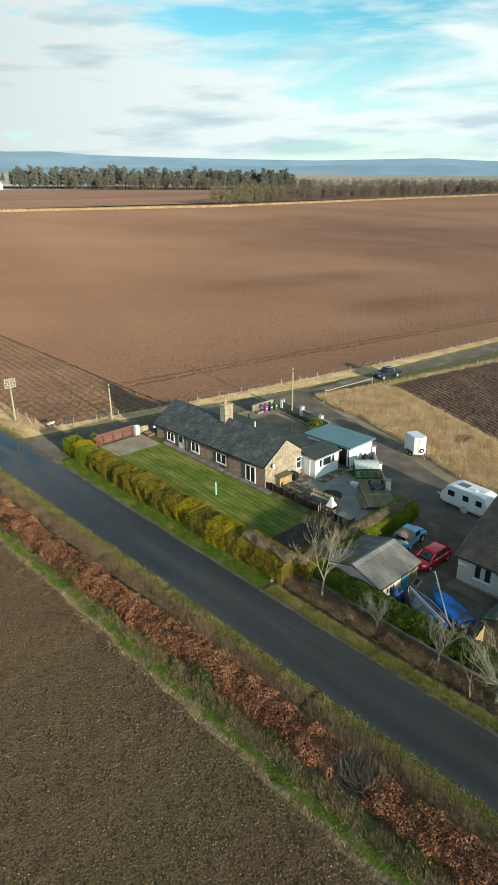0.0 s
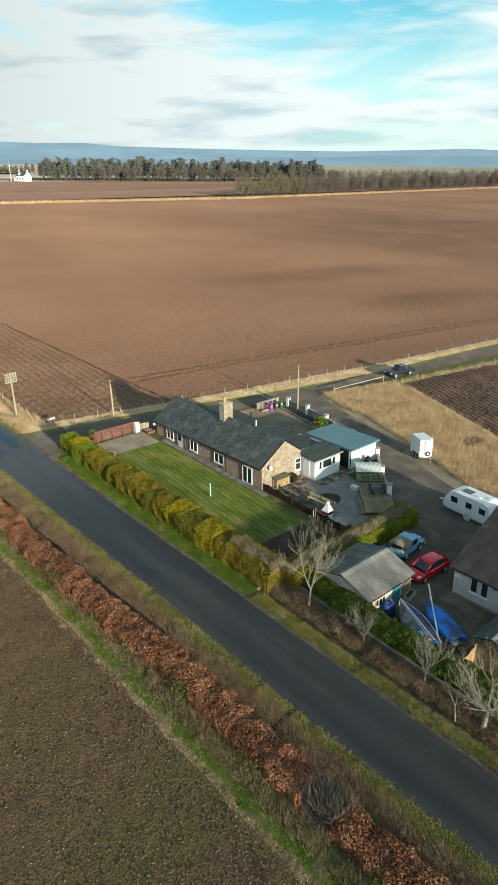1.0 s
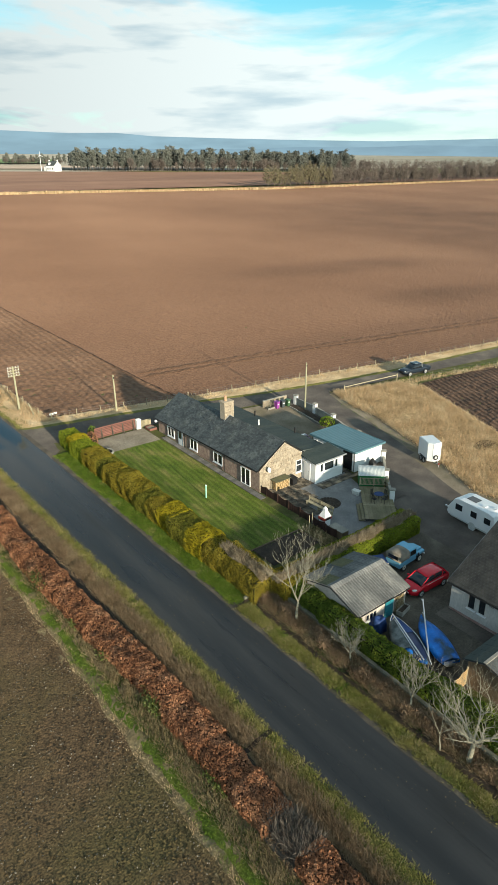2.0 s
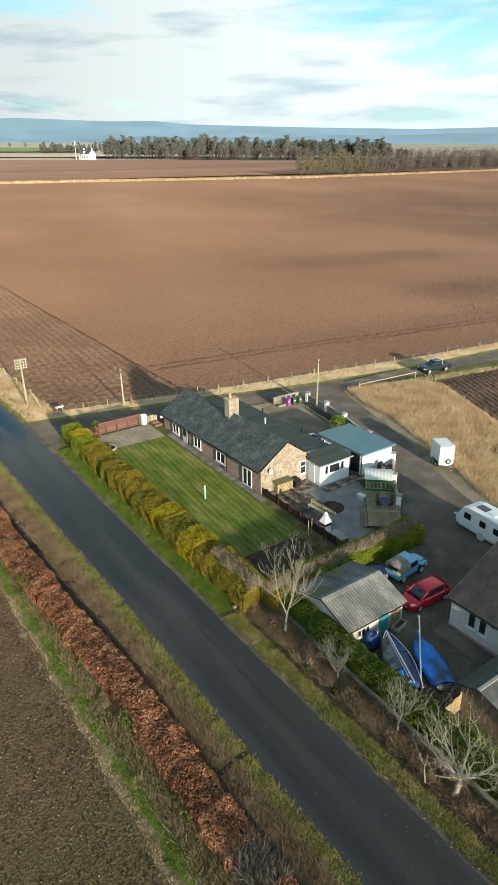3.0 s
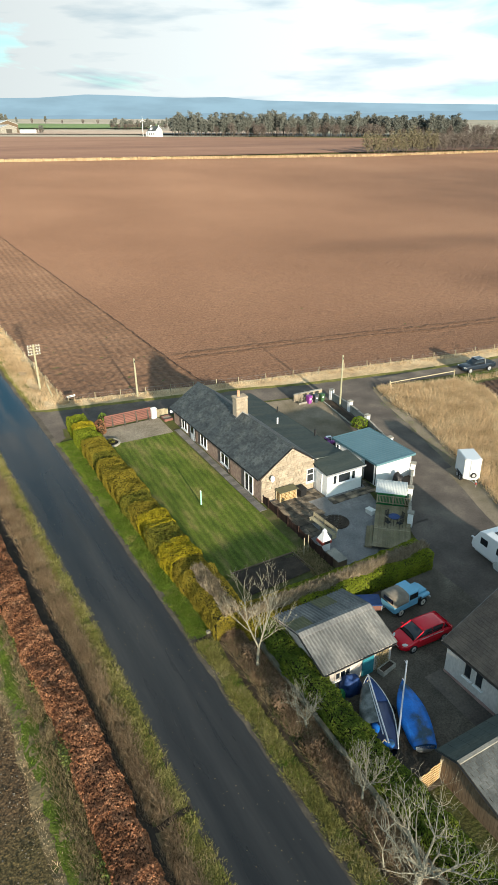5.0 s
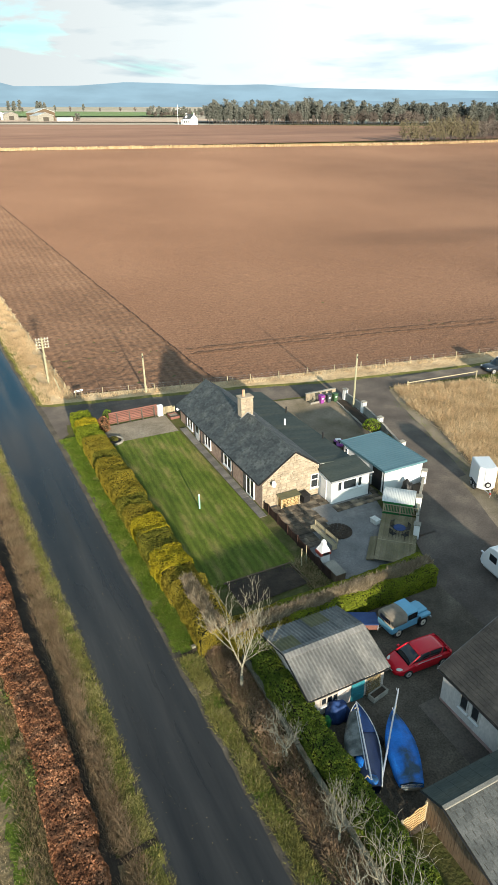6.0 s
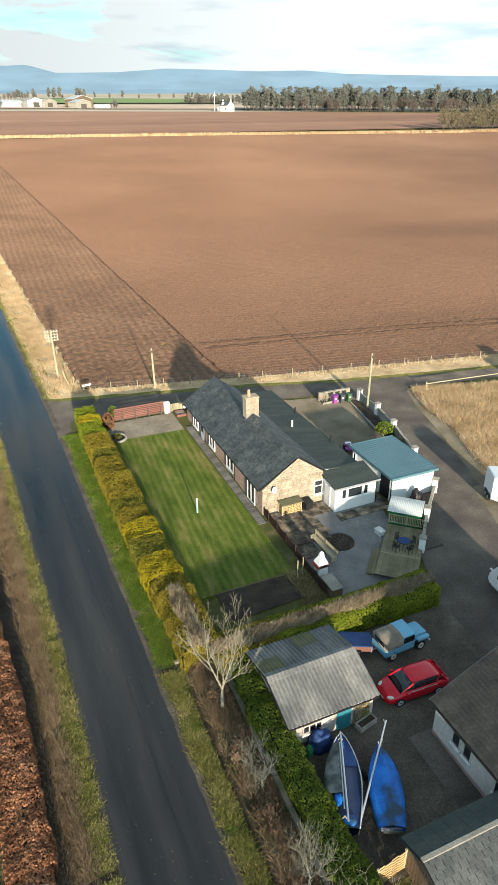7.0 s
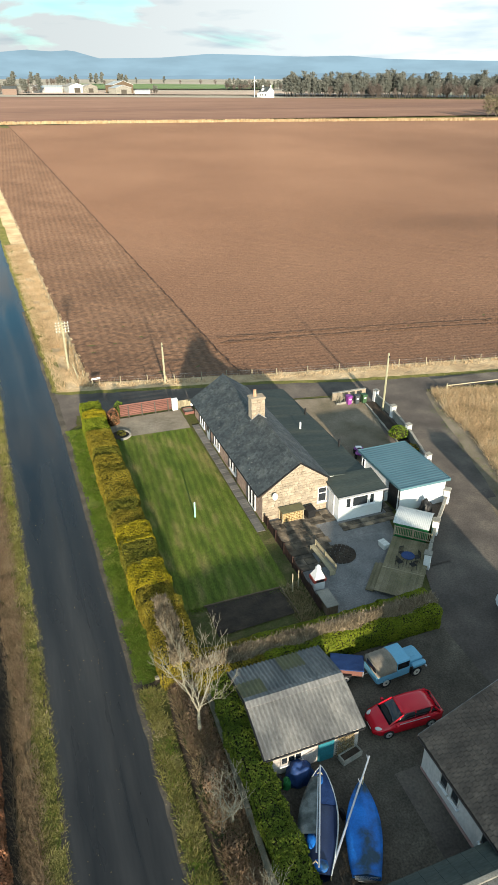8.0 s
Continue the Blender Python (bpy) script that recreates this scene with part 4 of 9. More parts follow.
    bmesh.ops.create_uvsphere(bm, u_segments=12, v_segments=8, radius=0.18, matrix=Matrix.Translation((-3.55, 20.25, 2.0)))
    tube(bm, (-3.3, 20.0, 1.95), (-3.55, 20.25, 1.95), 0.03, 0.03, 6)
    part("wall_lamp", bm, PVC, c, "white globe wall lamp", True)
    # rear extension under a felt lean-to
    bm = bmesh.new()
    prism(bm, [(2.6, -0.4), (6.45, -0.4), (6.45, 2.42), (2.6, 2.90)], 0.35, 19.2)
    part("rear_wall", bm, WHITE, c, "white rendered rear wall")
    for k in range(17):
        bm = bmesh.new()
        y0 = 0.28 + k * 1.125
        prism(bm, [(2.5, 2.93), (6.72, 2.42), (6.72, 2.52), (2.5, 3.03 + 0.006 * (k % 2))], y0, y0 + 1.118)
        part("felt_strip", bm, FELT, c, "dark mossy strip of roofing felt")
    bm = bmesh.new()
    for k in range(24):
        box(bm, 2.56, 2.70, 0.6 + k * 0.8, 0.9 + k * 0.8, 3.0, 3.05, 0.01)
    part("roof_clips", bm, LEAD, c, "grey metal clips along the roof joint")
    for x, y, h, m in ((4.3, 9.4, 0.75, PVC), (6.3, 12.6, 0.5, BLACK), (6.4, 5.3, 0.5, BLACK)):
        bm = bmesh.new()
        tube(bm, (x, y, 2.5), (x, y, 2.75 + h), 0.09, 0.09, 10)
        part("flue", bm, m, c, "flue pipe through the felt roof")
    # porch
    bm = bmesh.new()
    box(bm, 2.62, 6.85, -2.2, 0.3, -0.4, 2.28, 0.01)
    porch = part("porch_wall", bm, WHITE, c, "clean white rendered porch")
    bm = bmesh.new()
    loft(bm, [[(x, -2.38, 2.28), (x, 0.5, 2.72), (x, 0.5, 2.80), (x, -2.38, 2.36)] for x in (2.45, 7.02)])
    part("porch_roof", bm, FELT, porch, "dark felt porch roof")
    bm = bmesh.new()
    for x0, x1, y0, y1 in ((2.42, 7.05, -2.42, -2.38),):
        box(bm, x0, x1, y0, y1, 2.24, 2.40)
    part("fascia", bm, LEAD, porch, "pale roof edge trim")
    for x, w, lights in ((3.22, 0.5, 1), (3.82, 1.5, 1), (5.42, 0.5, 1)):
        window(c, "window", w, 1.0, pose(x, -2.23, 1.12), lights)
    bm = bmesh.new()
    box(bm, 0, 0.9, -0.03, 0.05, 0, 2.0, 0.01)
    d = part("side_door", bm, PVC, c, "white side door")
    d.matrix_basis = facing_west(2.58, -0.5, 0.05)
    bm = bmesh.new()
    tube(bm, (0.78, -0.08, 1.0), (0.78, -0.08, 1.12), 0.015, 0.015, 6)
    part("handle", bm, BLACK, d)
    for x, y in ((6.75, -2.28), (7.0, 0.2)):
        bm = bmesh.new()
        tube(bm, (x, y, 2.28), (x, y, 0.0), 0.045, 0.045, 8)
        part("downpipe", bm, BLACK, c, "black downpipe")


cottage()


def garage():
    g = thing("garage", "flat-roofed white garage with a blue ribbed metal roof", "garage", (0, 0, 0))
    bm = bmesh.new()
    box(bm, 8.1, 12.55, -2.75, 3.95, -0.4, 2.25, 0.01)
    part("wall", bm, WHITE, g)
    bm = bmesh.new()
    n = 60
    rows = []
    for i in range(n + 1):
        y = -2.98 + 7.18 * i / n
        z = 2.40 + 0.03 * (1 if i % 3 == 0 else 0) + 0.01 * (i / n)
        rows.append((bm.verts.new((7.88, y, z)), bm.verts.new((12.78, y, z))))
    for a, b in zip(rows, rows[1:]):
        bm.faces.new((a[0], a[1], b[1], b[0]))
    part("roof", bm, ROOF_BLUE, g, "blue ribbed sheet roof")
    for x0, x1, y0, y1 in ((7.84, 12.82, -3.04, -2.98), (7.82, 7.88, -2.98, 4.2), (12.78, 12.84, -2.98, 4.2), (7.84, 12.82, 4.2, 4.26)):
        bm = bmesh.new()
        box(bm, x0, x1, y0, y1, 2.22, 2.45, 0.01)
        part("fascia", bm, ROOF_BLUE, g, "blue metal edge flashing")
    bm = bmesh.new()
    box(bm, 8.04, 8.12, -2.35, -1.0, -0.05, 2.05, 0.01)
    d = part("door", bm, BLACK, g, "open dark garage side door")
    for z in (0.3, 0.9, 1.5):
        bm = bmesh.new()
        box(bm, 8.015, 8.045, -2.2, -1.15, z, z + 0.42, 0.01)
        part("panel", bm, BLACK, d)
    bm = bmesh.new()
    box(bm, 7.55, 8.05, -0.95, -0.90, 0.0, 0.95, 0.01)
    part("half_door", bm, WHITE, g, "low white half door")
    window(g, "window", 0.5, 0.9, facing_west(8.06, 3.7, 1.0), 1)
    for y in (3.9, -2.72):
        bm = bmesh.new()
        tube(bm, (8.02, y, 2.25), (8.02, y, 0), 0.04, 0.04, 8)
        part("downpipe", bm, BLACK, g)


garage()


def wavy(name, a, b, c, d, waves, amp, material, parent, label=""):
    """A corrugated sheet over the slope with foot a-b and head d-c; the corrugations run up the slope."""
    a, b, c, d = (Vector(v) for v in (a, b, c, d))
    n = (b - a).cross(d - a).normalized()
    bm = bmesh.new()
    k = waves * 6
    lines = []
    for i in range(k + 1):
        u = i / k
        w = n * amp * math.cos(2 * math.pi * waves * u)
        lines.append((bm.verts.new(a.lerp(b, u) + w), bm.verts.new(d.lerp(c, u) + w)))
    for p, q in zip(lines, lines[1:]):
        bm.faces.new((p[0], q[0], q[1], p[1]))
    return part(name, bm, material, parent, label, True)


def shed():
    g = thing("shed", "old limewashed shed under a corrugated cement-sheet roof", "shed")
    # outline across the ridge: y, z
    bm = bmesh.new()
    for x0, x1 in ((-11.15, -5.85),):
        lo = [(-21.2, -1.1), (-21.2, 0.98), (-18.4, 1.9), (-15.6, 1.2), (-15.6, -1.1)]
        a = [bm.verts.new((x0, y, z)) for y, z in lo]
        b = [bm.verts.new((x1, y, z)) for y, z in lo]
        bm.faces.new(a)
        bm.faces.new(b)
        for i in range(5):
            bm.faces.new((a[i], b[i], b[(i + 1) % 5], a[(i + 1) % 5]))
    bmesh.ops.recalc_face_normals(bm, faces=bm.faces)
    part("wall", bm, WHITEWASH, g, "flaking pinkish limewash")
    for k in range(4):
        x0, x1 = -11.45 + 1.475 * k, -11.45 + 1.475 * (k + 1) + 0.03
        for y0, z0, y1, z1, nm in ((-21.35, 1.02, -19.9, 1.52, 0), (-20.0, 1.51, -18.4, 2.08, 1)):
            wavy("roof_sheet", (x0, y0, z0 + 0.006 * k), (x1, y0, z0 + 0.006 * k), (x1, y1, z1 + 0.006 * k), (x0, y1, z1 + 0.006 * k), 6, 0.05, SHEET_GREY, g)
        for y0, z0, y1, z1, nm in ((-15.25, 1.22, -16.8, 1.66, 0), (-16.7, 1.65, -18.4, 2.08, 1)):
            m = SHEET_MOSS if (k, nm) in ((0, 1), (2, 0)) else SHEET_GREY
            wavy("roof_sheet", (x1, y0, z0 + 0.006 * k), (x0, y0, z0 + 0.006 * k), (x0, y1, z1 + 0.006 * k), (x1, y1, z1 + 0.006 * k), 6, 0.05, m, g, "mossed clear roof sheet" if m is SHEET_MOSS else "")
    bm = bmesh.new()
    for k in range(4):
        prism_x = [(-18.75, 2.02), (-18.4, 2.16), (-18.05, 2.05), (-18.05, 2.02), (-18.4, 2.12), (-18.75, 1.99)]
        x0, x1 = -11.47 + 1.48 * k, -11.47 + 1.48 * (k + 1) - 0.02
        a = [bm.verts.new((x0, y, z)) for y, z in prism_x]
        b = [bm.verts.new((x1, y, z)) for y, z in prism_x]
        for i in range(6):
            bm.faces.new((a[i], b[i], b[(i + 1) % 6], a[(i + 1) % 6]))
    part("ridge_cap", bm, SHEET_GREY, g, "pale ridge capping")
    for s in (-11.47, -5.55):
        bm = bmesh.new()
        for y0, z0, y1, z1 in ((-21.35, 0.98, -18.4, 2.02), (-15.25, 1.18, -18.4, 2.02)):
            tube(bm, (s, y0, z0 - 0.03), (s, y1, z1 - 0.03), 0.05, 0.05, 4)
        part("barge_board", bm, BLACK, g, "dark barge board")
    bm = bmesh.new()
    box(bm, -11.4, -5.6, -21.42, -21.34, 0.92, 1.0, 0.01)
    part("gutter", bm, BLACK, g)
    window(g, "window", 1.25, 0.62, pose(-10.5, -21.22, 0.02), 3, frame=WHITEWASH)
    bm = bmesh.new()
    box(bm, 0, 0.95, -0.05, 0.04, 0, 1.75, 0.01)
    d = part("door", bm, TEAL, g, "teal boarded shed door")
    d.matrix_basis = pose(-8.3, -21.22, -0.80)
    for k in range(6):
        bm = bmesh.new()
        box(bm, 0.03, 0.92, -0.07, -0.045, 0.05 + 0.285 * k, 0.31 + 0.285 * k, 0.008)
        part("board", bm, TEAL, d)
    bm = bmesh.new()
    r = random.Random(5)
    for k in range(9):
        tube(bm, (-7.2 + 0.13 * k, -21.27, -0.75), (-7.2 + 0.13 * k, -21.27, 0.85), 0.012, 0.012, 4)
        tube(bm, (-7.25, -21.27, -0.7 + 0.18 * k), (-6.1, -21.27, -0.7 + 0.18 * k), 0.012, 0.012, 4)
    part("trellis", bm, BARK_DARK, g, "dark lattice trellis")


shed()


def planter(at):
    g = thing("stone_planter", "low concrete trough with bare soil beside the shed", "planter", at, 12)
    bm = bmesh.new()
    for x0, x1, y0, y1 in ((-0.65, 0.65, -0.28, -0.2), (-0.65, 0.65, 0.2, 0.28), (-0.65, -0.57, -0.2, 0.2), (0.57, 0.65, -0.2, 0.2)):
        box(bm, x0, x1, y0, y1, 0, 0.36, 0.01)
    part("trough", bm, CONCRETE, g)
    bm = bmesh.new()
    box(bm, -0.57, 0.57, -0.2, 0.2, 0.02, 0.28)
    part("soil", bm, EARTH, g)


planter((-6.5, -21.6, -0.72))


def bungalow():
    g = thing("bungalow", "grey-white harled bungalow with a worn slate roof", "house")
    x0, x1, y0, y1 = -3.2, 9.4, -38.0, -23.5
    bm = bmesh.new()
    prism(bm, [(x0, -1.2), (x0, 1.85), (3.1, 4.95), (x1, 1.85), (x1, -1.2)], y0, y1)
    part("wall", bm, HARL, g)
    bm = bmesh.new()
    box(bm, x0 - 0.03, x0, y0, y1, -1.1, -0.62)
    box(bm, x0 - 0.03, x1, y1, y1 + 0.03, -1.1, -0.62)
    part("plinth", bm, PLINTH, g, "flaking red-painted plinth")
    bm = bmesh.new()
    prism(bm, [(x0 - 0.3, 1.68), (3.1, 4.95), (3.1, 5.05), (x0 - 0.33, 1.79)], y0, y1 + 0.22)
    prism(bm, [(3.1, 4.95), (x1 + 0.3, 1.68), (x1 + 0.33, 1.79), (3.1, 5.05)], y0, y1 + 0.22)
    roof = part("roof", bm, SLATE, g)
    bm = bmesh.new()
    slates(bm, (x0 - 0.36, y1 + 0.25, 1.8), (x0 - 0.36, y0, 1.8), (3.1, y0, 5.07), (3.1, y1 + 0.25, 5.07), 54, 28)
    tagged(part("slating", bm, SLATE_OLD, roof, "dark uneven slates with pale patches"), kind="stuff")
    bm = bmesh.new()
    box(bm, x0 - 0.44, x0 - 0.32, y0, y1 + 0.2, 1.66, 1.74, 0.02)
    part("gutter", bm, BLACK, roof, "dark gutter")
    bm = bmesh.new()
    prism(bm, [(x0 - 0.34, 1.66), (3.1, 4.93), (3.1, 5.08), (x0 - 0.36, 1.80)], y1 + 0.24, y1 + 0.27)
    part("verge_board", bm, LEAD, roof, "pale skew edge")
    for y in (-25.05, -25.95, -28.3, -29.2):
        window(g, "window", 0.62, 1.35, facing_west(x0 - 0.02, y, 0.2), 1, frame=HARL, sill=True, bar=0.06)
    bm = bmesh.new()
    tube(bm, (x0 - 0.06, -27.0, 1.3), (x0 - 0.22, -27.1, 1.42), 0.02, 0.02, 6)
    tube(bm, (x0 - 0.2, -27.3, 1.42), (x0 - 0.2, -26.9, 1.42), 0.02, 0.02, 6)
    part("bracket", bm, BLACK, g, "small iron bracket")


bungalow()


def outbuilding():
    g = thing("outbuilding", "timber-clad outbuilding with a ridged felt and sheet roof", "shed")
    x0, x1 = -9.1, -3.45
    lo = [(-29.1, -1.2), (-29.1, 1.22), (-30.35, 1.72), (-34.6, 0.6), (-34.6, -1.2)]
    bm = bmesh.new()
    a = [bm.verts.new((x0, y, z)) for y, z in lo]
    b = [bm.verts.new((x1, y, z)) for y, z in lo]
    bm.faces.new(a)
    bm.faces.new(b)
    for i in range(5):
        bm.faces.new((a[i], b[i], b[(i + 1) % 5], a[(i + 1) % 5]))
    bmesh.ops.recalc_face_normals(bm, faces=bm.faces)
    w = part("wall", bm, CLAD, g)
    for k in range(26):
        y = -34.5 + 0.21 * k
        top = 1.18 + (y + 29.1) * -0.4 if y > -30.35 else 1.66 + (y + 30.35) * 0.263
        bm = bmesh.new()
        box(bm, x0 - 0.025, x0, y, y + 0.195, -1.1, top - 0.04, 0.004)
        part("board", bm, CLAD, w)
    for k in range(8):
        bm = bmesh.new()
        xa, xb = -9.42 + 0.75 * k, -9.42 + 0.75 * (k + 1) - 0.012
        vs = [(xa, -28.85, 1.22), (xb, -28.85, 1.22), (xb, -30.38, 1.84), (xa, -30.38, 1.84)]
        f = bm.faces.new([bm.verts.new(v) for v in vs])
        e = bmesh.ops.extrude_face_region(bm, geom=[f])
        bmesh.ops.translate(bm, verts=[v for v in e["geom"] if isinstance(v, bmesh.types.BMVert)], vec=(0, 0, 0.05))
        part("felt_strip", bm, FELT, g, "smooth dark green roofing felt")
    bm = bmesh.new()
    slates(bm, (-9.42, -34.9, 0.62), (-3.4, -34.9, 0.62), (-3.4, -30.35, 1.86), (-9.42, -30.35, 1.86), 14, 14)
    tagged(part("shingling", bm, SHINGLE, g, "grey square shingles"), kind="stuff")
    bm = bmesh.new()
    box(bm, -9.44, -3.4, -30.5, -30.25, 1.84, 1.93, 0.03)
    part("ridge_cap", bm, CONCRETE, g, "pale ridge capping")
    bm = bmesh.new()
    tube(bm, (-9.45, -28.83, 1.2), (-9.45, -30.37, 1.8), 0.05, 0.05, 4)
    tube(bm, (-9.45, -34.9, 0.6), (-9.45, -30.37, 1.8), 0.05, 0.05, 4)
    part("barge_board", bm, BLACK, g)


outbuilding()


def woven_panel(name, at, turn, w, h, label, n=14):
    g = thing(name, label, "fence", at, turn)
    for x in (0, w):
        bm = bmesh.new()
        box(bm, x - 0.05, x + 0.05, -0.05, 0.05, 0, h + 0.08, 0.01)
        part("post", bm, OLDWOOD, g)
    for k in range(n):
        bm = bmesh.new()
        z = 0.05 + (h - 0.1) * k / n
        for i in range(4):
            s = 1 if (i + k) % 2 else -1
            box(bm, w * i / 4 + 0.02, w * (i + 1) / 4 - 0.005, 0.025 * s - 0.012, 0.025 * s + 0.012, z, z + (h - 0.1) / n - 0.012)
        part("slat", bm, PANELWOOD, g)


woven_panel("woven_fence", (-10.9, -29.35, -1.0), 8, 1.75, 1.5, "new woven larch fence panel beside the outbuilding")
# ---- boundary walls, fences, paving ----
def pillar(at, h=1.35, turn=0):
    g = thing("gate_pillar", "square white-painted boundary pillar with a flat cap", "pillar", at, turn, "pillars along the boundary wall")
    bm = bmesh.new()
    box(bm, -0.24, 0.24, -0.24, 0.24, -0.2, h, 0.015)
    part("shaft", bm, WHITE, g)
    bm = bmesh.new()
    box(bm, -0.30, 0.30, -0.30, 0.30, h, h + 0.10, 0.02)
    part("cap", bm, CONCRETE, g, "grey stone cap")
    return g


BOUND = [(16.9, 16.6), (16.75, 12.6), (16.0, 8.4), (14.55, 2.7), (12.75, -2.9), (9.3, -6.3), (6.35, -9.6)]
first = None
for i, (x, y) in enumerate(BOUND):
    z = land(x, y)
    if first is None:
        first = pillar((x, y, z))
    else:
        copy_thing(first, pose(x, y, z, 0, 0, 0 if i < 4 else 45))


def wall_run(name, p, q, h, t, material, label, cope=True):
    p, q = Vector((*p, 0)), Vector((*q, 0))
    d = q - p
    L = d.length
    g = thing(name, label, "wall", (p.x, p.y, 0), math.degrees(math.atan2(d.y, d.x)))
    n = max(1, round(L / 1.9))
    for k in range(n):
        s0, s1 = L * k / n, L * (k + 1) / n
        m = p.lerp(q, (k + 0.5) / n)
        z = land(m.x, m.y)
        bm = bmesh.new()
        box(bm, s0 + 0.006, s1 - 0.006, -t / 2, t / 2, z - 0.25, z + h, 0.012)
        b = part("wall_panel", bm, material, g)
        if cope:
            bm = bmesh.new()
            box(bm, s0 + 0.004, s1 - 0.004, -t / 2 - 0.05, t / 2 + 0.05, z + h, z + h + 0.07, 0.015)
            part("cope", bm, CONCRETE, b)


for i, (p, q) in enumerate(zip(BOUND, BOUND[1:])):
    wall_run("boundary_wall", p, q, 0.95 if i < 4 else 0.72, 0.16, CONCRETE, "low grey block boundary wall between white pillars")
wall_run("back_wall", (12.3, 18.3), (16.5, 18.2), 0.95, 0.22, STONE, "low sandstone wall behind the bins")
wall_run("strip_kerb", (13.75, 3.4), (15.55, 16.4), 0.18, 0.14, CONCRETE, "low concrete kerb of the planting strip", False)
wall_run("bed_kerb", (-10.75, -7.9), (-4.95, -7.9), 0.14, 0.08, CLAD, "timber edging of the vegetable bed", False)
wall_run("bed_kerb", (-4.95, -7.9), (-4.75, -10.8), 0.14, 0.08, CLAD, "timber edging of the vegetable bed", False)
wall_run("roadside_dyke", (-12.6, -14.8), (-13.15, -36.0), 0.34, 0.28, MOSSY, "low mossy stone dyke at the hedge foot", False)


def white_gate_pillar():
    g = thing("gatepost", "broad white rendered gatepost", "pillar", (-5.0, 22.2, land(0, 22.2)))
    bm = bmesh.new()
    box(bm, -0.28, 0.28, -0.25, 0.25, -0.1, 1.2, 0.02)
    part("shaft", bm, WHITE, g)
    bm = bmesh.new()
    box(bm, -0.33, 0.33, -0.3, 0.3, 1.2, 1.28, 0.02)
    part("cap", bm, WHITE, g)


white_gate_pillar()


def slat_fence():
    x0, x1, y = -11.0, -5.35, 22.25
    z = land(0, y)
    g = thing("slat_fence", "red-brown horizontal slat fence on dark posts", "fence", (x0, y, z))
    w = x1 - x0
    for k in range(7):
        bm = bmesh.new()
        box(bm, 0, w, -0.02, 0.02, 0.12 + 0.20 * k, 0.12 + 0.20 * k + 0.165, 0.006)
        part("slat", bm, FENCE_RED, g)
    for k in range(4):
        bm = bmesh.new()
        x = 0.9 + 1.45 * k
        tube(bm, (x, -0.5, 0), (x, -0.08, 1.2), 0.045, 0.04, 6)
        box(bm, x - 0.05, x + 0.05, -0.10, -0.022, 0, 1.35, 0.01)
        part("post", bm, BARK_DARK, g, "braced dark post")


slat_fence()


def low_wood_panel(at, turn, w, h, label, name="gate"):
    g = thing(name, label, "gate", at, turn)
    n = round(w / 0.16)
    for k in range(n):
        bm = bmesh.new()
        box(bm, w * k / n + 0.006, w * (k + 1) / n - 0.006, -0.015, 0.015, 0.05, h, 0.005)
        part("board", bm, OLDWOOD, g)
    for z in (0.25, h - 0.2):
        bm = bmesh.new()
        box(bm, 0, w, 0.016, 0.05, z, z + 0.09, 0.005)
        part("rail", bm, OLDWOOD, g)


low_wood_panel((-4.65, 22.3, 0.7), -3, 1.5, 1.0, "pale boarded wooden side gate")


def raised_bed(at, w, d):
    g = thing("cold_frame", "low brown timber box beside the gate", "planter", at)
    bm = bmesh.new()
    for x0, x1, y0, y1 in ((0, w, 0, 0.06), (0, w, d - 0.06, d), (0, 0.06, 0.06, d - 0.06), (w - 0.06, w, 0.06, d - 0.06)):
        box(bm, x0, x1, y0, y1, 0, 0.3, 0.008)
    part("frame", bm, FENCE_RED, g)
    bm = bmesh.new()
    box(bm, 0.06, w - 0.06, 0.06, d - 0.06, 0.02, 0.22)
    part("soil", bm, GRAVEL_TAN, g)


raised_bed((-4.3, 20.6, 0.68), 1.1, 1.2)


def brown_fence():
    g = thing("garden_fence", "dark brown boarded fence with dipping panel tops", "fence", (-3.2, 0.6, 0))
    n = 7
    for k in range(n):
        y0, y1 = -1.68 * k, -1.68 * (k + 1)
        z = land(0, 0.6 + y0)
        bm = bmesh.new()
        box(bm, -0.05, 0.05, y0 - 0.05, y0 + 0.05, z - 0.1, z + 1.02, 0.01)
        part("post", bm, FENCE_DARK, g)
        for b in range(11):
            u = (b + 0.5) / 11
            top = 0.78 + 0.20 * (2 * u - 1) ** 2
            bm = bmesh.new()
            ya = y0 - 0.06 - (1.68 - 0.12) * b / 11
            box(bm, -0.015, 0.015, ya - 0.135, ya - 0.004, z + 0.03, z + top, 0.004)
            part("board", bm, FENCE_DARK, g)


brown_fence()

SLAB_MESHES = {}


def slab(parent, x, y, w, d, z, material, turn=0.0, r=random):
    key = (material.name,)
    if key not in SLAB_MESHES:
        bm = bmesh.new()
        bmesh.ops.create_cube(bm, size=1.0)
        bmesh.ops.bevel(bm, geom=[e for e in bm.edges if e.verts[0].co.z > 0 and e.verts[1].co.z > 0], offset=0.03, segments=1, affect="EDGES")
        me = bpy.data.meshes.new("paving_slab")
        bm.to_mesh(me)
        bm.free()
        me.materials.append(material)
        SLAB_MESHES[key] = me
    ob = new("paving_slab", SLAB_MESHES[key])
    ob.parent = parent
    ob.matrix_basis = pose(x, y, z + r.uniform(-0.006, 0.006), r.uniform(-0.6, 0.6), r.uniform(-0.6, 0.6), turn) @ Matrix.Diagonal((w, d, 0.06, 1))


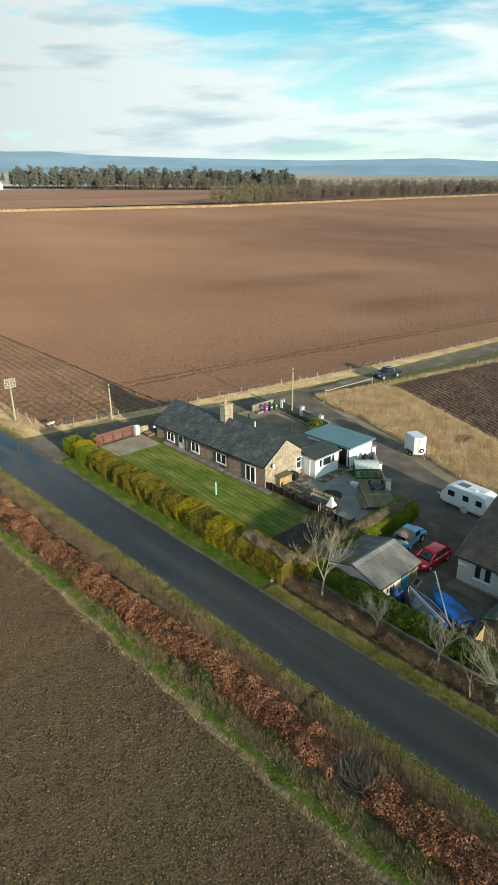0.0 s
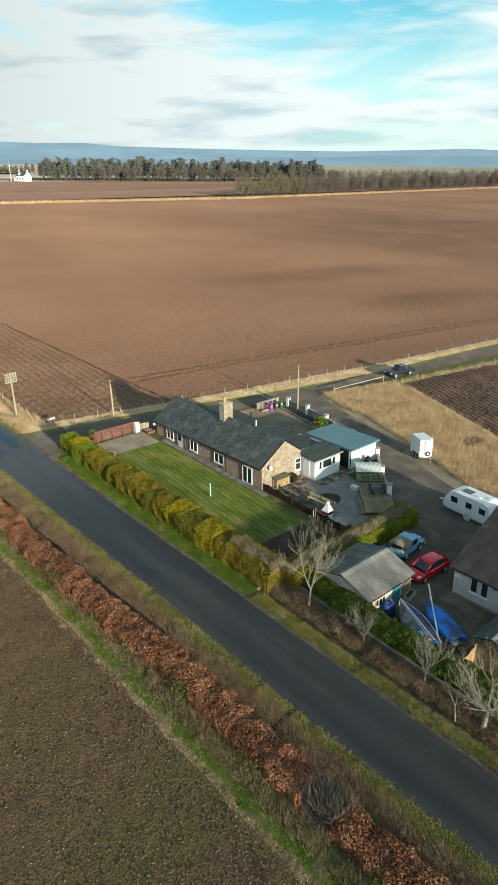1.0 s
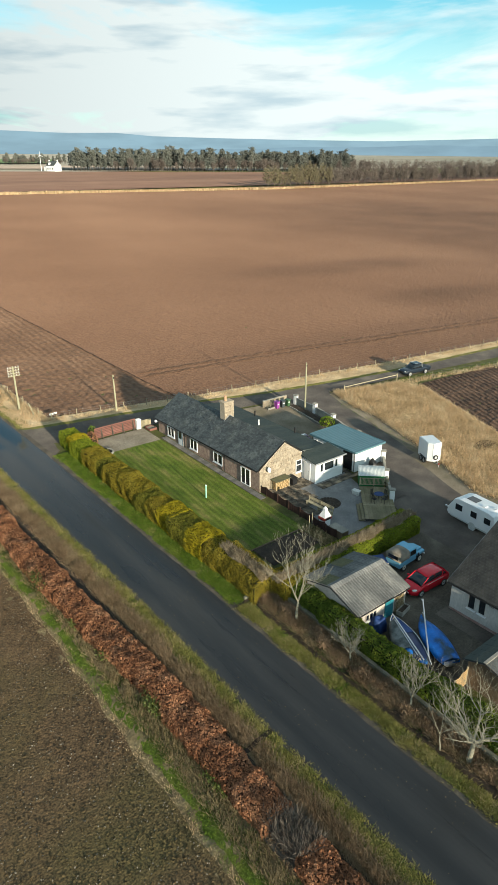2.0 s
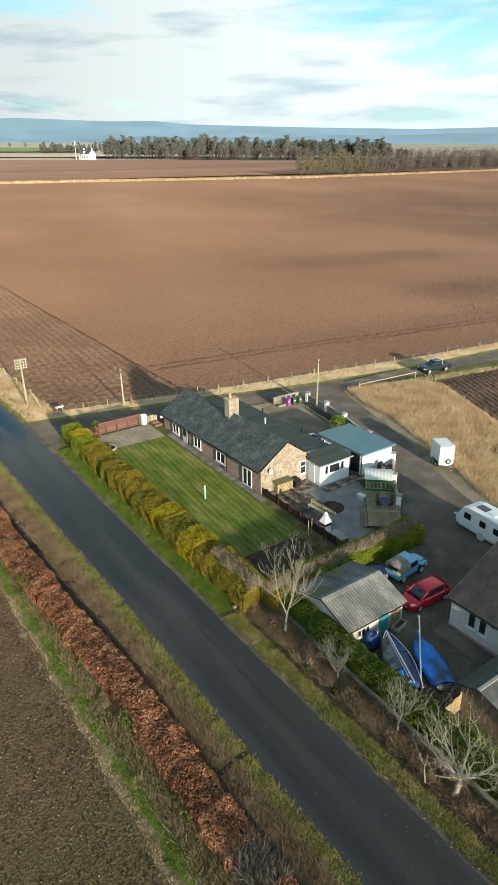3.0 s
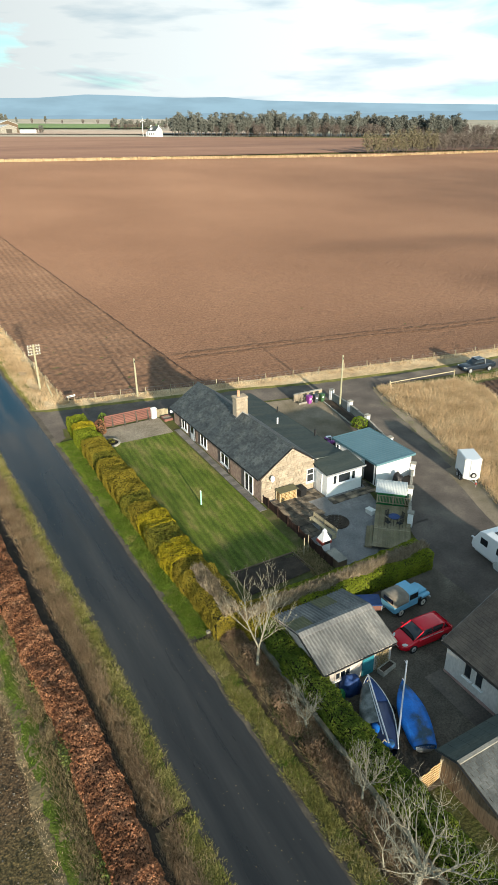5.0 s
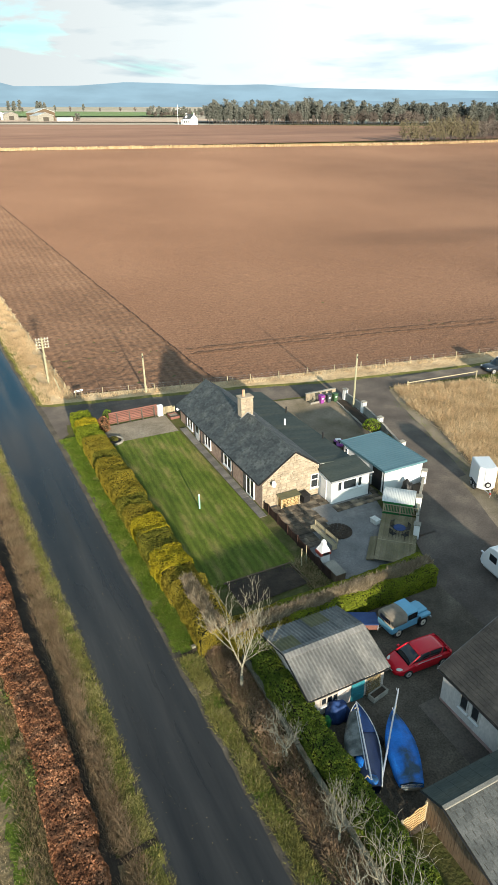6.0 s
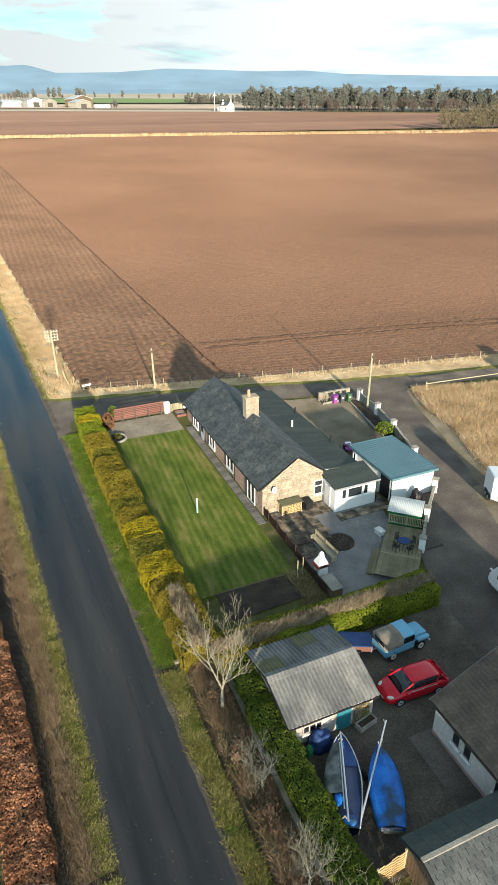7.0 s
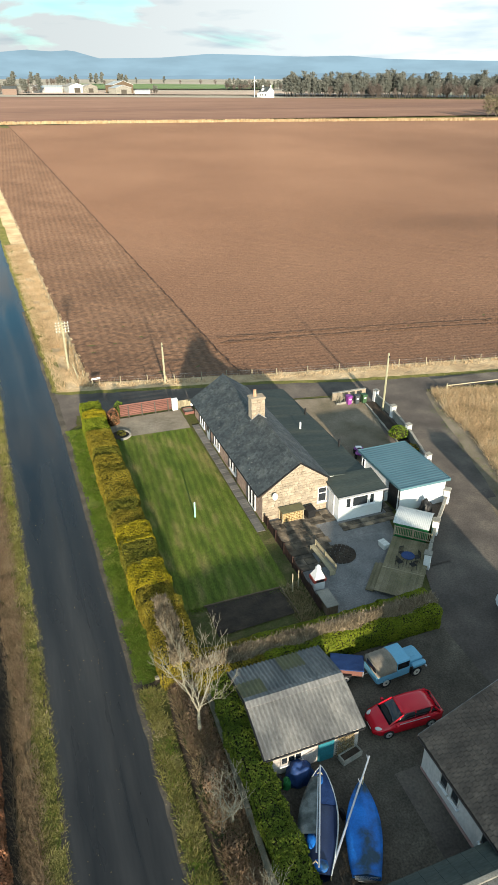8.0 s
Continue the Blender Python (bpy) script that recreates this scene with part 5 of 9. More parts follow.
def paving():
    r = random.Random(11)
    g = thing("patio_paving", "uneven weathered sandstone patio paving", "paving", (0, 0, 0), kind="structure")
    y = -0.35
    while y > -6.4:
        d = r.choice((0.45, 0.6, 0.75))
        x = -2.95
        right = 2.4 if y > -1.6 else (0.2 if y > -4.6 else -1.6)
        while x < right:
            w = r.choice((0.45, 0.6, 0.75, 0.9))
            slab(g, x + w / 2, y - d / 2, w - 0.03, d - 0.03, land(0, y) + 0.03, SLAB, r.uniform(-1, 1), r)
            x += w
        y -= d
    x = 2.5
    while x < 8.0:
        w = r.choice((0.6, 0.75, 0.9))
        for y, d in ((-2.75, 0.55), (-3.3, 0.5)):
            if x < 7.2 or y < -3:
                slab(g, x + w / 2, y, w - 0.03, d - 0.03, land(0, y) + 0.03, SLAB, r.uniform(-1, 1), r)
        x += w
    for k in range(5):
        slab(g, 7.45, -2.2 + 0.62 * k, 0.6, 0.59, land(0, -1) + 0.03, SLAB, 0, r)
    p = thing("front_path", "grey slab path along the cottage front", "paving", (0, 0, 0), kind="structure")
    for k in range(33):
        y = -1.0 + 0.585 * k
        slab(p, -3.85, y, 0.72, 0.565, land(0, y) + 0.03, PATH_SLAB, 0, r)
    # round setting in the gravel
    c = thing("paved_circle", "round dark cobbled setting in the gravel", "paving", (0.95, -6.0, land(0, -6.0) + 0.02), kind="structure")
    for ring, n in ((0.0, 1), (0.34, 7), (0.68, 14), (1.02, 21)):
        for k in range(n):
            a = 2 * math.pi * k / n
            slab(c, ring * math.cos(a), ring * math.sin(a), 0.32, 0.28, 0.025, EARTH if ring else SLAB, math.degrees(a), r)


paving()


# ---- patio things ----
def barbecue(at):
    g = thing("barbecue", "white masonry barbecue with a red brick band and tapering flue", "barbecue", at)
    bm = bmesh.new()
    box(bm, -0.42, 0.42, -0.35, 0.35, 0, 0.72, 0.02)
    part("base", bm, WHITE, g)
    bm = bmesh.new()
    box(bm, -0.5, 0.5, -0.42, 0.42, 0.72, 1.0, 0.015)
    part("brick_band", bm, RED_BRICK, g, "red painted brick band")
    bm = bmesh.new()
    bmesh.ops.create_cone(bm, cap_ends=True, segments=4, radius1=0.6, radius2=0.22, depth=0.62, matrix=pose(0, 0, 1.31, 0, 0, 45))
    part("hood", bm, WHITE, g)
    bm = bmesh.new()
    box(bm, -0.16, 0.16, -0.16, 0.16, 1.6, 1.85, 0.02)
    part("flue", bm, WHITE, g)
    bm = bmesh.new()
    tube(bm, (0, 0, 1.85), (0, 0, 1.98), 0.17, 0.1, 8)
    part("flue_cap", bm, WHITE, g)
    bm = bmesh.new()
    box(bm, -0.3, 0.3, -0.43, -0.40, 0.76, 0.97)
    part("grate", bm, BLACK, g, "sooty opening")


barbecue((-2.35, -8.7, land(0, -8.7)))


def wood_store(at):
    g = thing("log_store", "open timber log store stacked with split logs", "log store", at)
    bm = bmesh.new()
    for x in (0.03, 1.87):
        for y in (0.03, 0.72):
            box(bm, x - 0.035, x + 0.035, y - 0.035, y + 0.035, 0, 1.05, 0.006)
    part("frame", bm, OLDWOOD, g)
    bm = bmesh.new()
    box(bm, -0.08, 1.98, -0.1, 0.85, 1.05, 1.10, 0.01, pose(0, 0, 0, 4, 0, 0))
    part("lid", bm, SHEET_MOSS, g, "mossy sloping lid")
    r = random.Random(2)
    for row in range(6):
        for k in range(12):
            bm = bmesh.new()
            x, z = 0.16 + 0.145 * k + r.uniform(-0.02, 0.02), 0.10 + 0.16 * row
            tube(bm, (x, 0.06 + r.uniform(-0.03, 0.03), z), (x, 0.66, z), 0.072, 0.072, 6)
            part("log", bm, PANELWOOD, g)


wood_store((-1.85, -0.95, land(0, -0.8) + 0.05))


def compost_bin(at):
    g = thing("black_bin", "black plastic storage bin with a sloped lid", "bin", at, 10)
    bm = bmesh.new()
    vs = box(bm, -0.38, 0.38, -0.33, 0.33, 0, 0.7, 0.03)
    part("body", bm, BLACK, g)
    bm = bmesh.new()
    box(bm, -0.42, 0.42, -0.37, 0.37, 0.0, 0.06, 0.02, pose(0, 0, 0.72, 14, 0, 0))
    part("lid", bm, BLACK, g)


compost_bin((0.75, -0.7, land(0, -0.7) + 0.05))


def bench_wall():
    g = thing("patio_bench", "weathered wooden bench beside the barbecue", "bench", (-1.15, -4.7, land(0, -6.3)), -88)
    L = 3.4
    for k in range(3):
        bm = bmesh.new()
        box(bm, 0, L, 0.02 + 0.15 * k, 0.155 + 0.15 * k, 0.44, 0.48, 0.008)
        part("seat_slat", bm, OLDWOOD, g)
    for k in range(3):
        bm = bmesh.new()
        box(bm, 0, L, 0.50, 0.53, 0.55 + 0.14 * k, 0.67 + 0.14 * k, 0.008)
        part("back_slat", bm, OLDWOOD, g)
    for x in (0.1, 1.7, 3.3):
        bm = bmesh.new()
        box(bm, x - 0.04, x + 0.04, 0.04, 0.5, 0, 0.44, 0.008)
        box(bm, x - 0.04, x + 0.04, 0.46, 0.5, 0.44, 0.97, 0.008)
        part("leg", bm, OLDWOOD, g)


bench_wall()


def storage_box(at, w, d, h, lid_m, body_m, label, turn=0):
    g = thing("storage_box", label, "storage box", at, turn)
    bm = bmesh.new()
    box(bm, 0, w, 0, d, 0, h, 0.015)
    part("body", bm, body_m, g)
    bm = bmesh.new()
    box(bm, -0.05, w + 0.05, -0.05, d + 0.05, h, h + 0.06, 0.015)
    part("lid", bm, lid_m, g)


storage_box((-3.0, -11.6, land(0, -10.8)), 0.85, 1.7, 0.75, CONCRETE, CLAD, "long brown garden box with a pale green-grey lid")
storage_box((4.35, -6.75, land(0, -6.5)), 0.5, 0.75, 0.42, SHEET_WHITE, SHEET_WHITE, "white plastic garden box on the gravel", 8)
DIAG = math.degrees(math.atan2(-5.3, -4.6))


def deck():
    """Boards, rails and the table stand on a raised deck that runs along the boundary wall."""
    g = thing("deck", "raised algae-stained timber deck along the boundary wall", "deck", (5.85, -5.6, land(0, -8)), -132.5)
    # own x: along the wall; own y: towards it
    L, W = 7.0, 3.15
    n = 36
    for k in range(n):
        bm = bmesh.new()
        y = W * k / n
        cut = 0.0 if y < 2.4 else 0.5
        box(bm, 0.02, L - cut, y + 0.004, y + W / n - 0.004, 0.27, 0.30)
        part("plank", bm, DECK, g)
    for x in (0.05, L / 2, L - 0.6):
        bm = bmesh.new()
        box(bm, x, x + 0.08, 0, W, 0.0, 0.268)
        part("joist", bm, OLDWOOD, g)
    bm = bmesh.new()
    box(bm, L / 2 + 0.6, L / 2 + 0.66, 0.02, W - 0.02, 0.301, 0.315)
    part("cover_strip", bm, OLDWOOD, g)
    for k in range(2):
        bm = bmesh.new()
        box(bm, 3.6, 6.9, -0.32 - 0.3 * k, -0.02 - 0.3 * k, 0.02, 0.2 - 0.1 * k, 0.01)
        part("step", bm, DECK, g)


deck()


def balustrade():
    g = thing("balustrade", "pale timber balustrade with upright slats", "fence", (5.95, -5.55, land(0, -6.5) + 0.3), -44)
    w = 2.95
    for x in (0, w / 2, w):
        bm = bmesh.new()
        box(bm, x - 0.045, x + 0.045, -0.045, 0.045, 0, 0.92, 0.01)
        part("post", bm, OLDWOOD, g)
    for z in (0.1, 0.82):
        bm = bmesh.new()
        box(bm, 0, w, -0.05, 0.05, z, z + 0.05, 0.008)
        part("rail", bm, OLDWOOD, g)
    for k in range(22):
        x = 0.07 + (w - 0.14) * k / 21
        bm = bmesh.new()
        box(bm, x - 0.025, x + 0.025, -0.015, 0.015, 0.12, 0.84)
        part("slat", bm, OLDWOOD, g)


balustrade()


def green_shed():
    g = thing("garden_shed", "green painted shed under a white ribbed barrel roof", "shed", (7.75, -5.45, land(0, -5.5)), -44)
    w, d = 2.6, 2.3
    bm = bmesh.new()
    box(bm, -w / 2, w / 2, -d / 2, d / 2, 0, 1.35, 0.01)
    body = part("wall", bm, GREEN_PAINT, g)
    for k in range(13):
        bm = bmesh.new()
        x = -w / 2 + w * k / 13
        box(bm, x + 0.005, x + w / 13 - 0.005, -d / 2 - 0.015, -d / 2, 0.02, 1.33)
        part("board", bm, GREEN_PAINT, body)
    bm = bmesh.new()
    n, m = 40, 10
    grid = []
    for i in range(n + 1):
        x = -w / 2 - 0.12 + (w + 0.24) * i / n
        row = []
        for j in range(m + 1):
            v = j / m * 2 - 1
            z = 1.36 + 0.42 * (1 - v * v) + (0.018 if i % 2 else 0)
            row.append(bm.verts.new((x, v * (d / 2 + 0.15), z)))
        grid.append(row)
    for i in range(n):
        for j in range(m):
            bm.faces.new((grid[i][j], grid[i + 1][j], grid[i + 1][j + 1], grid[i][j + 1]))
    part("roof", bm, SHEET_WHITE, g, "white ribbed barrel roof")
    for s in (-1, 1):
        bm = bmesh.new()
        vs = [bm.verts.new((s * w / 2, (j / 8 * 2 - 1) * d / 2, 1.34 + 0.40 * (1 - (j / 8 * 2 - 1) ** 2))) for j in range(9)]
        bm.faces.new(vs)
        part("gable", bm, GREEN_PAINT, g)


green_shed()


def tarp_heap(name, at, sx, sy, h, material, label, category, seed=1):
    r = random.Random(seed)
    bm = bmesh.new()
    bmesh.ops.create_icosphere(bm, subdivisions=4, radius=1.0)
    for v in bm.verts:
        p = v.co.copy()
        k = 1 + 0.22 * noise.noise(p * 1.7 + Vector((seed, 0, 0))) + 0.08 * noise.noise(p * 5)
        v.co = Vector((p.x * sx * k, p.y * sy * k, max(0, p.z * 0.9 + 0.25) * h * k))
    ob = tagged(link(name, bm, material, None, label, True), label, category)
    ob.location = at
    return ob


tarp_heap("covered_bin", (10.2, -3.6, land(0, -3.6)), 0.55, 0.5, 1.1, BLACK, "dark round water butt beside the garage", "water butt", 4)


def table_set(at):
    g = thing("patio_table", "round dark metal patio table on the deck", "table", at)
    bm = bmesh.new()
    bmesh.ops.create_cone(bm, cap_ends=True, segments=24, radius1=0.5, radius2=0.5, depth=0.03, matrix=Matrix.Translation((0, 0, 0.72)))
    part("tabletop", bm, TARP_NAVY, g, "dark blue round top")
    for k in range(4):
        a = math.pi / 4 + k * math.pi / 2
        bm = bmesh.new()
        tube(bm, (0.38 * math.cos(a), 0.38 * math.sin(a), 0), (0.15 * math.cos(a), 0.15 * math.sin(a), 0.71), 0.018, 0.018, 6)
        part("leg", bm, BLACK, g)


def patio_chair(at, turn):
    g = thing("patio_chair", "dark metal patio chair at the round table", "chair", at, turn, "chairs round the patio table")
    bm = bmesh.new()
    box(bm, -0.22, 0.22, -0.22, 0.22, 0.42, 0.45, 0.01)
    part("seat", bm, BLACK, g)
    bm = bmesh.new()
    for k in range(5):
        box(bm, -0.2 + 0.09 * k, -0.16 + 0.09 * k, 0.2, 0.22, 0.46, 0.9)
    box(bm, -0.22, 0.22, 0.195, 0.225, 0.86, 0.92, 0.01)
    part("backrest", bm, BLACK, g)
    for x in (-0.2, 0.2):
        for y in (-0.2, 0.2):
            bm = bmesh.new()
            tube(bm, (x, y, 0), (x, y, 0.42), 0.014, 0.014, 6)
            part("leg", bm, BLACK, g)
    return g


DZ = land(0, -8) + 0.30
table_set((5.0, -9.0, DZ))
ch = patio_chair((5.0, -8.25, DZ), 0)
for a in (95, 180, 265):
    copy_thing(ch, pose(5.0 - 0.75 * math.sin(radians(a)), -9.0 + 0.75 * math.cos(radians(a)), DZ, 0, 0, a))


def bin_wheelie(at, material, label, turn):
    g = thing("wheelie_bin", label, "wheelie bin", at, turn, "bins by the back wall")
    bm = bmesh.new()
    r = bmesh.ops.create_cube(bm, size=1.0, matrix=Matrix.Translation((0, 0, 0.5)))
    for v in r["verts"]:
        k = 1.0 if v.co.z > 0.5 else 0.8
        v.co = Vector((v.co.x * 0.56 * k, v.co.y * 0.62 * k, v.co.z * 0.95 + 0.04))
    bmesh.ops.bevel(bm, geom=list(bm.edges), offset=0.025, segments=1, affect="EDGES")
    part("body", bm, material, g)
    bm = bmesh.new()
    box(bm, -0.31, 0.31, -0.34, 0.36, 0.99, 1.06, 0.02)
    part("lid", bm, material, g)
    bm = bmesh.new()
    tube(bm, (-0.28, 0.38, 0.95), (0.28, 0.38, 0.95), 0.02, 0.02, 6)
    part("handle", bm, material, g)
    for x in (-0.25, 0.25):
        bm = bmesh.new()
        tube(bm, (x - 0.03, 0.26, 0.1), (x + 0.03, 0.26, 0.1), 0.1, 0.1, 10)
        part("wheel", bm, RUBBER, g)
    bm = bmesh.new()
    box(bm, -0.12, 0.12, -0.30, -0.285, 0.6, 0.75)
    part("label", bm, PVC, g, "white sticker")


bin_wheelie((13.75, 17.0, land(0, 17)), BIN_PURPLE, "purple wheelie bin against the back wall", 5)
bin_wheelie((14.65, 16.85, land(0, 17)), BIN_GREY, "dark grey wheelie bin against the back wall", -4)
bin_wheelie((15.5, 16.75, land(0, 17)), BIN_GREEN, "green wheelie bin against the back wall", 3)


def motorbike(at, turn):
    g = thing("quad_bike", "small purple and white quad bike on the forecourt", "quad bike", at, turn)
    for x in (-0.5, 0.5):
        for y in (-0.38, 0.38):
            bm = bmesh.new()
            tube(bm, (x, y - 0.1, 0.26), (x, y + 0.1, 0.26), 0.26, 0.26, 14)
            part("wheel", bm, RUBBER, g)
    bm = bmesh.new()
    box(bm, -0.7, 0.6, -0.22, 0.22, 0.35, 0.7, 0.08)
    box(bm, -0.75, -0.2, -0.45, 0.45, 0.52, 0.62, 0.04)
    box(bm, 0.25, 0.78, -0.45, 0.45, 0.52, 0.62, 0.04)
    part("body", bm, BIN_PURPLE, g)
    bm = bmesh.new()
    box(bm, -0.35, 0.25, -0.15, 0.15, 0.7, 0.82, 0.04)
    part("seat", bm, BLACK, g)
    bm = bmesh.new()
    tube(bm, (-0.42, -0.35, 0.98), (-0.42, 0.35, 0.98), 0.02, 0.02, 6)
    tube(bm, (-0.5, 0, 0.65), (-0.42, 0, 0.98), 0.03, 0.03, 6)
    part("handlebar", bm, CHROME, g)
    bm = bmesh.new()
    box(bm, 0.3, 0.8, -0.3, 0.3, 0.64, 0.72, 0.03)
    part("rack", bm, PVC, g)


motorbike((9.4, 6.6, land(0, 6.6)), 70)


def garden_post(at):
    g = thing("garden_post", "post in a pale green sleeve on the lawn", "post", at)
    bm = bmesh.new()
    tube(bm, (0, 0, -0.1), (0, 0, 1.45), 0.075, 0.075, 12)
    part("sleeve", bm, POST_GREEN, g)
    bm = bmesh.new()
    tube(bm, (0, 0, 1.45), (0, 0, 1.5), 0.08, 0.06, 12)
    part("cap", bm, PVC, g)


garden_post((-8.4, 2.4, land(0, 2.4)))
for x, y in ((-4.3, -8.6), (-3.75, -8.4)):
    b = bmesh.new()
    tube(b, (0, 0, 0), (0, 0, 1.7), 0.035, 0.035, 6)
    o = tagged(link("clothes_pole", b, OLDWOOD), "slim wooden pole beside the vegetable bed", "pole")
    o.location = (x, y, land(0, y))


# ---- vehicles ----
def wheel(parent, x, y, r, w, rim_m, name="wheel"):
    bm = bmesh.new()
    tube(bm, (x, y - w / 2, r), (x, y + w / 2, r), r, r, 20)
    t = part(name, bm, RUBBER, parent)
    bm = bmesh.new()
    s = 1 if y > 0 else -1
    tube(bm, (x, y + s * w / 2 - s * 0.01, r), (x, y + s * (w / 2 + 0.015), r), r * 0.66, r * 0.6, 16)
    part("rim", bm, rim_m, t)
    bm = bmesh.new()
    tube(bm, (x, y + s * w / 2, r), (x, y + s * (w / 2 + 0.03), r), r * 0.2, r * 0.16, 8)
    part("hub", bm, BLACK, t)


def shell(bm, stations):
    """A rounded car body: stations of (x, half width at sill, at belt, z sill, z belt, z top, half width at top)."""
    secs = []
    for x, ws, wb, zs, zb, zt, wt in stations:
        half = [(ws * 0.92, zs), (ws, zs + 0.10), (wb, zb - 0.08), (wb * 0.985, zb), (wt, zt - 0.02), (wt * 0.6, zt + 0.012)]
        secs.append([(x, y, z) for y, z in half] + [(x, -y, z) for y, z in half[::-1]])
    loft(bm, secs)


def red_car(at, turn):
    """Own x points to the nose."""
    g = thing("hatchback_car", "glossy red five-door hatchback parked in the yard", "car", at, turn)
    bm = bmesh.new()
    shell(bm, [(-2.16, 0.70, 0.74, 0.36, 0.80, 0.86, 0.60), (-2.05, 0.80, 0.84, 0.26, 0.92, 1.00, 0.66), (-1.5, 0.86, 0.90, 0.20, 0.95, 1.02, 0.70), (-0.4, 0.87, 0.905, 0.19, 0.92, 0.98, 0.74),
               (0.75, 0.87, 0.90, 0.19, 0.90, 0.97, 0.76), (1.35, 0.86, 0.885, 0.21, 0.80, 0.90, 0.70), (1.85, 0.80, 0.82, 0.24, 0.68, 0.76, 0.58), (2.16, 0.56, 0.58, 0.30, 0.56, 0.62, 0.42)])
    part("body", bm, CAR_RED, g, "", True)
    bm = bmesh.new()
    shell(bm, [(-2.0, 0.66, 0.68, 0.93, 0.99, 1.02, 0.58), (-1.55, 0.74, 0.72, 0.93, 1.22, 1.34, 0.56), (-1.0, 0.77, 0.73, 0.93, 1.30, 1.43, 0.60), (0.1, 0.78, 0.73, 0.92, 1.30, 1.43, 0.60), (0.55, 0.77, 0.72, 0.92, 1.20, 1.30, 0.60), (1.3, 0.72, 0.70, 0.88, 0.90, 0.92, 0.62)])
    part("greenhouse", bm, GLASS_CAR, g, "dark glazed windows", True)
    bm = bmesh.new()
    shell(bm, [(-1.72, 0.60, 0.60, 1.24, 1.27, 1.30, 0.52), (-1.2, 0.63, 0.63, 1.34, 1.40, 1.435, 0.57), (-0.4, 0.64, 0.64, 1.36, 1.425, 1.46, 0.58), (0.2, 0.63, 0.63, 1.34, 1.40, 1.44, 0.57), (0.45, 0.62, 0.62, 1.30, 1.34, 1.37, 0.56)])
    part("roof", bm, CAR_RED, g, "", True)
    for s in (-1, 1):
        for x0, z0, x1, z1, w in ((1.28, 0.90, 0.42, 1.36, 0.05), (-0.28, 0.93, -0.36, 1.38, 0.05), (-1.18, 0.95, -1.40, 1.36, 0.07), (-1.9, 0.96, -1.6, 1.30, 0.10)):
            bm = bmesh.new()
            tube(bm, (x0, s * 0.75, z0), (x1, s * 0.66, z1), w, w * 0.8, 6)
            part("window_pillar", bm, CAR_RED, g)
        bm = bmesh.new()
        box(bm, 0.78, 0.98, s * 0.98 - 0.09, s * 0.98 + 0.09, 0.93, 1.06, 0.03)
        part("wing_mirror", bm, CAR_RED, g)
        bm = bmesh.new()
        bmesh.ops.create_icosphere(bm, subdivisions=2, radius=1.0, matrix=Matrix.Translation((1.84, s * 0.60, 0.69)) @ pose(0, 0, 0, 0, 0, -s * 25) @ Matrix.Diagonal((0.26, 0.13, 0.075, 1)))
        part("headlight", bm, LAMP, g, "clear headlight", True)
        bm = bmesh.new()
        box(bm, -2.16, -2.02, s * 0.68 - 0.10, s * 0.68 + 0.10, 0.72, 0.93, 0.03)
        part("tail_light", bm, RED_BRICK, g, "red tail light")
        bm = bmesh.new()
        box(bm, -1.2, 0.7, s * 0.88 - 0.02, s * 0.88 + 0.02, 0.925, 0.945)
        part("window_trim", bm, CHROME, g)
        for x in (-1.35, 1.33):
            wheel(g, x, s * 0.80, 0.32, 0.21, ALLOY)
        for x in (-0.10, 0.05 - 0.95):
            bm = bmesh.new()
            box(bm, x, x + 0.16, s * 0.915 - 0.015, s * 0.915 + 0.015, 0.80, 0.83, 0.008)
            part("door_handle", bm, CAR_RED, g)
    bm = bmesh.new()
    box(bm, 2.0, 2.12, -0.36, 0.36, 0.44, 0.56, 0.03)
    part("grille", bm, BLACK, g, "black grille")
    bm = bmesh.new()
    box(bm, 2.10, 2.17, -0.26, 0.26, 0.36, 0.45, 0.01)
    part("number_plate", bm, PVC, g, "blank pale plate")
    bm = bmesh.new()
    tube(bm, (-1.55, 0, 1.40), (-1.75, 0, 1.50), 0.015, 0.008, 6)
    part("aerial", bm, BLACK, g)


red_car((-2.55, -20.55, land(0, -20.5) + 0.05), 177)


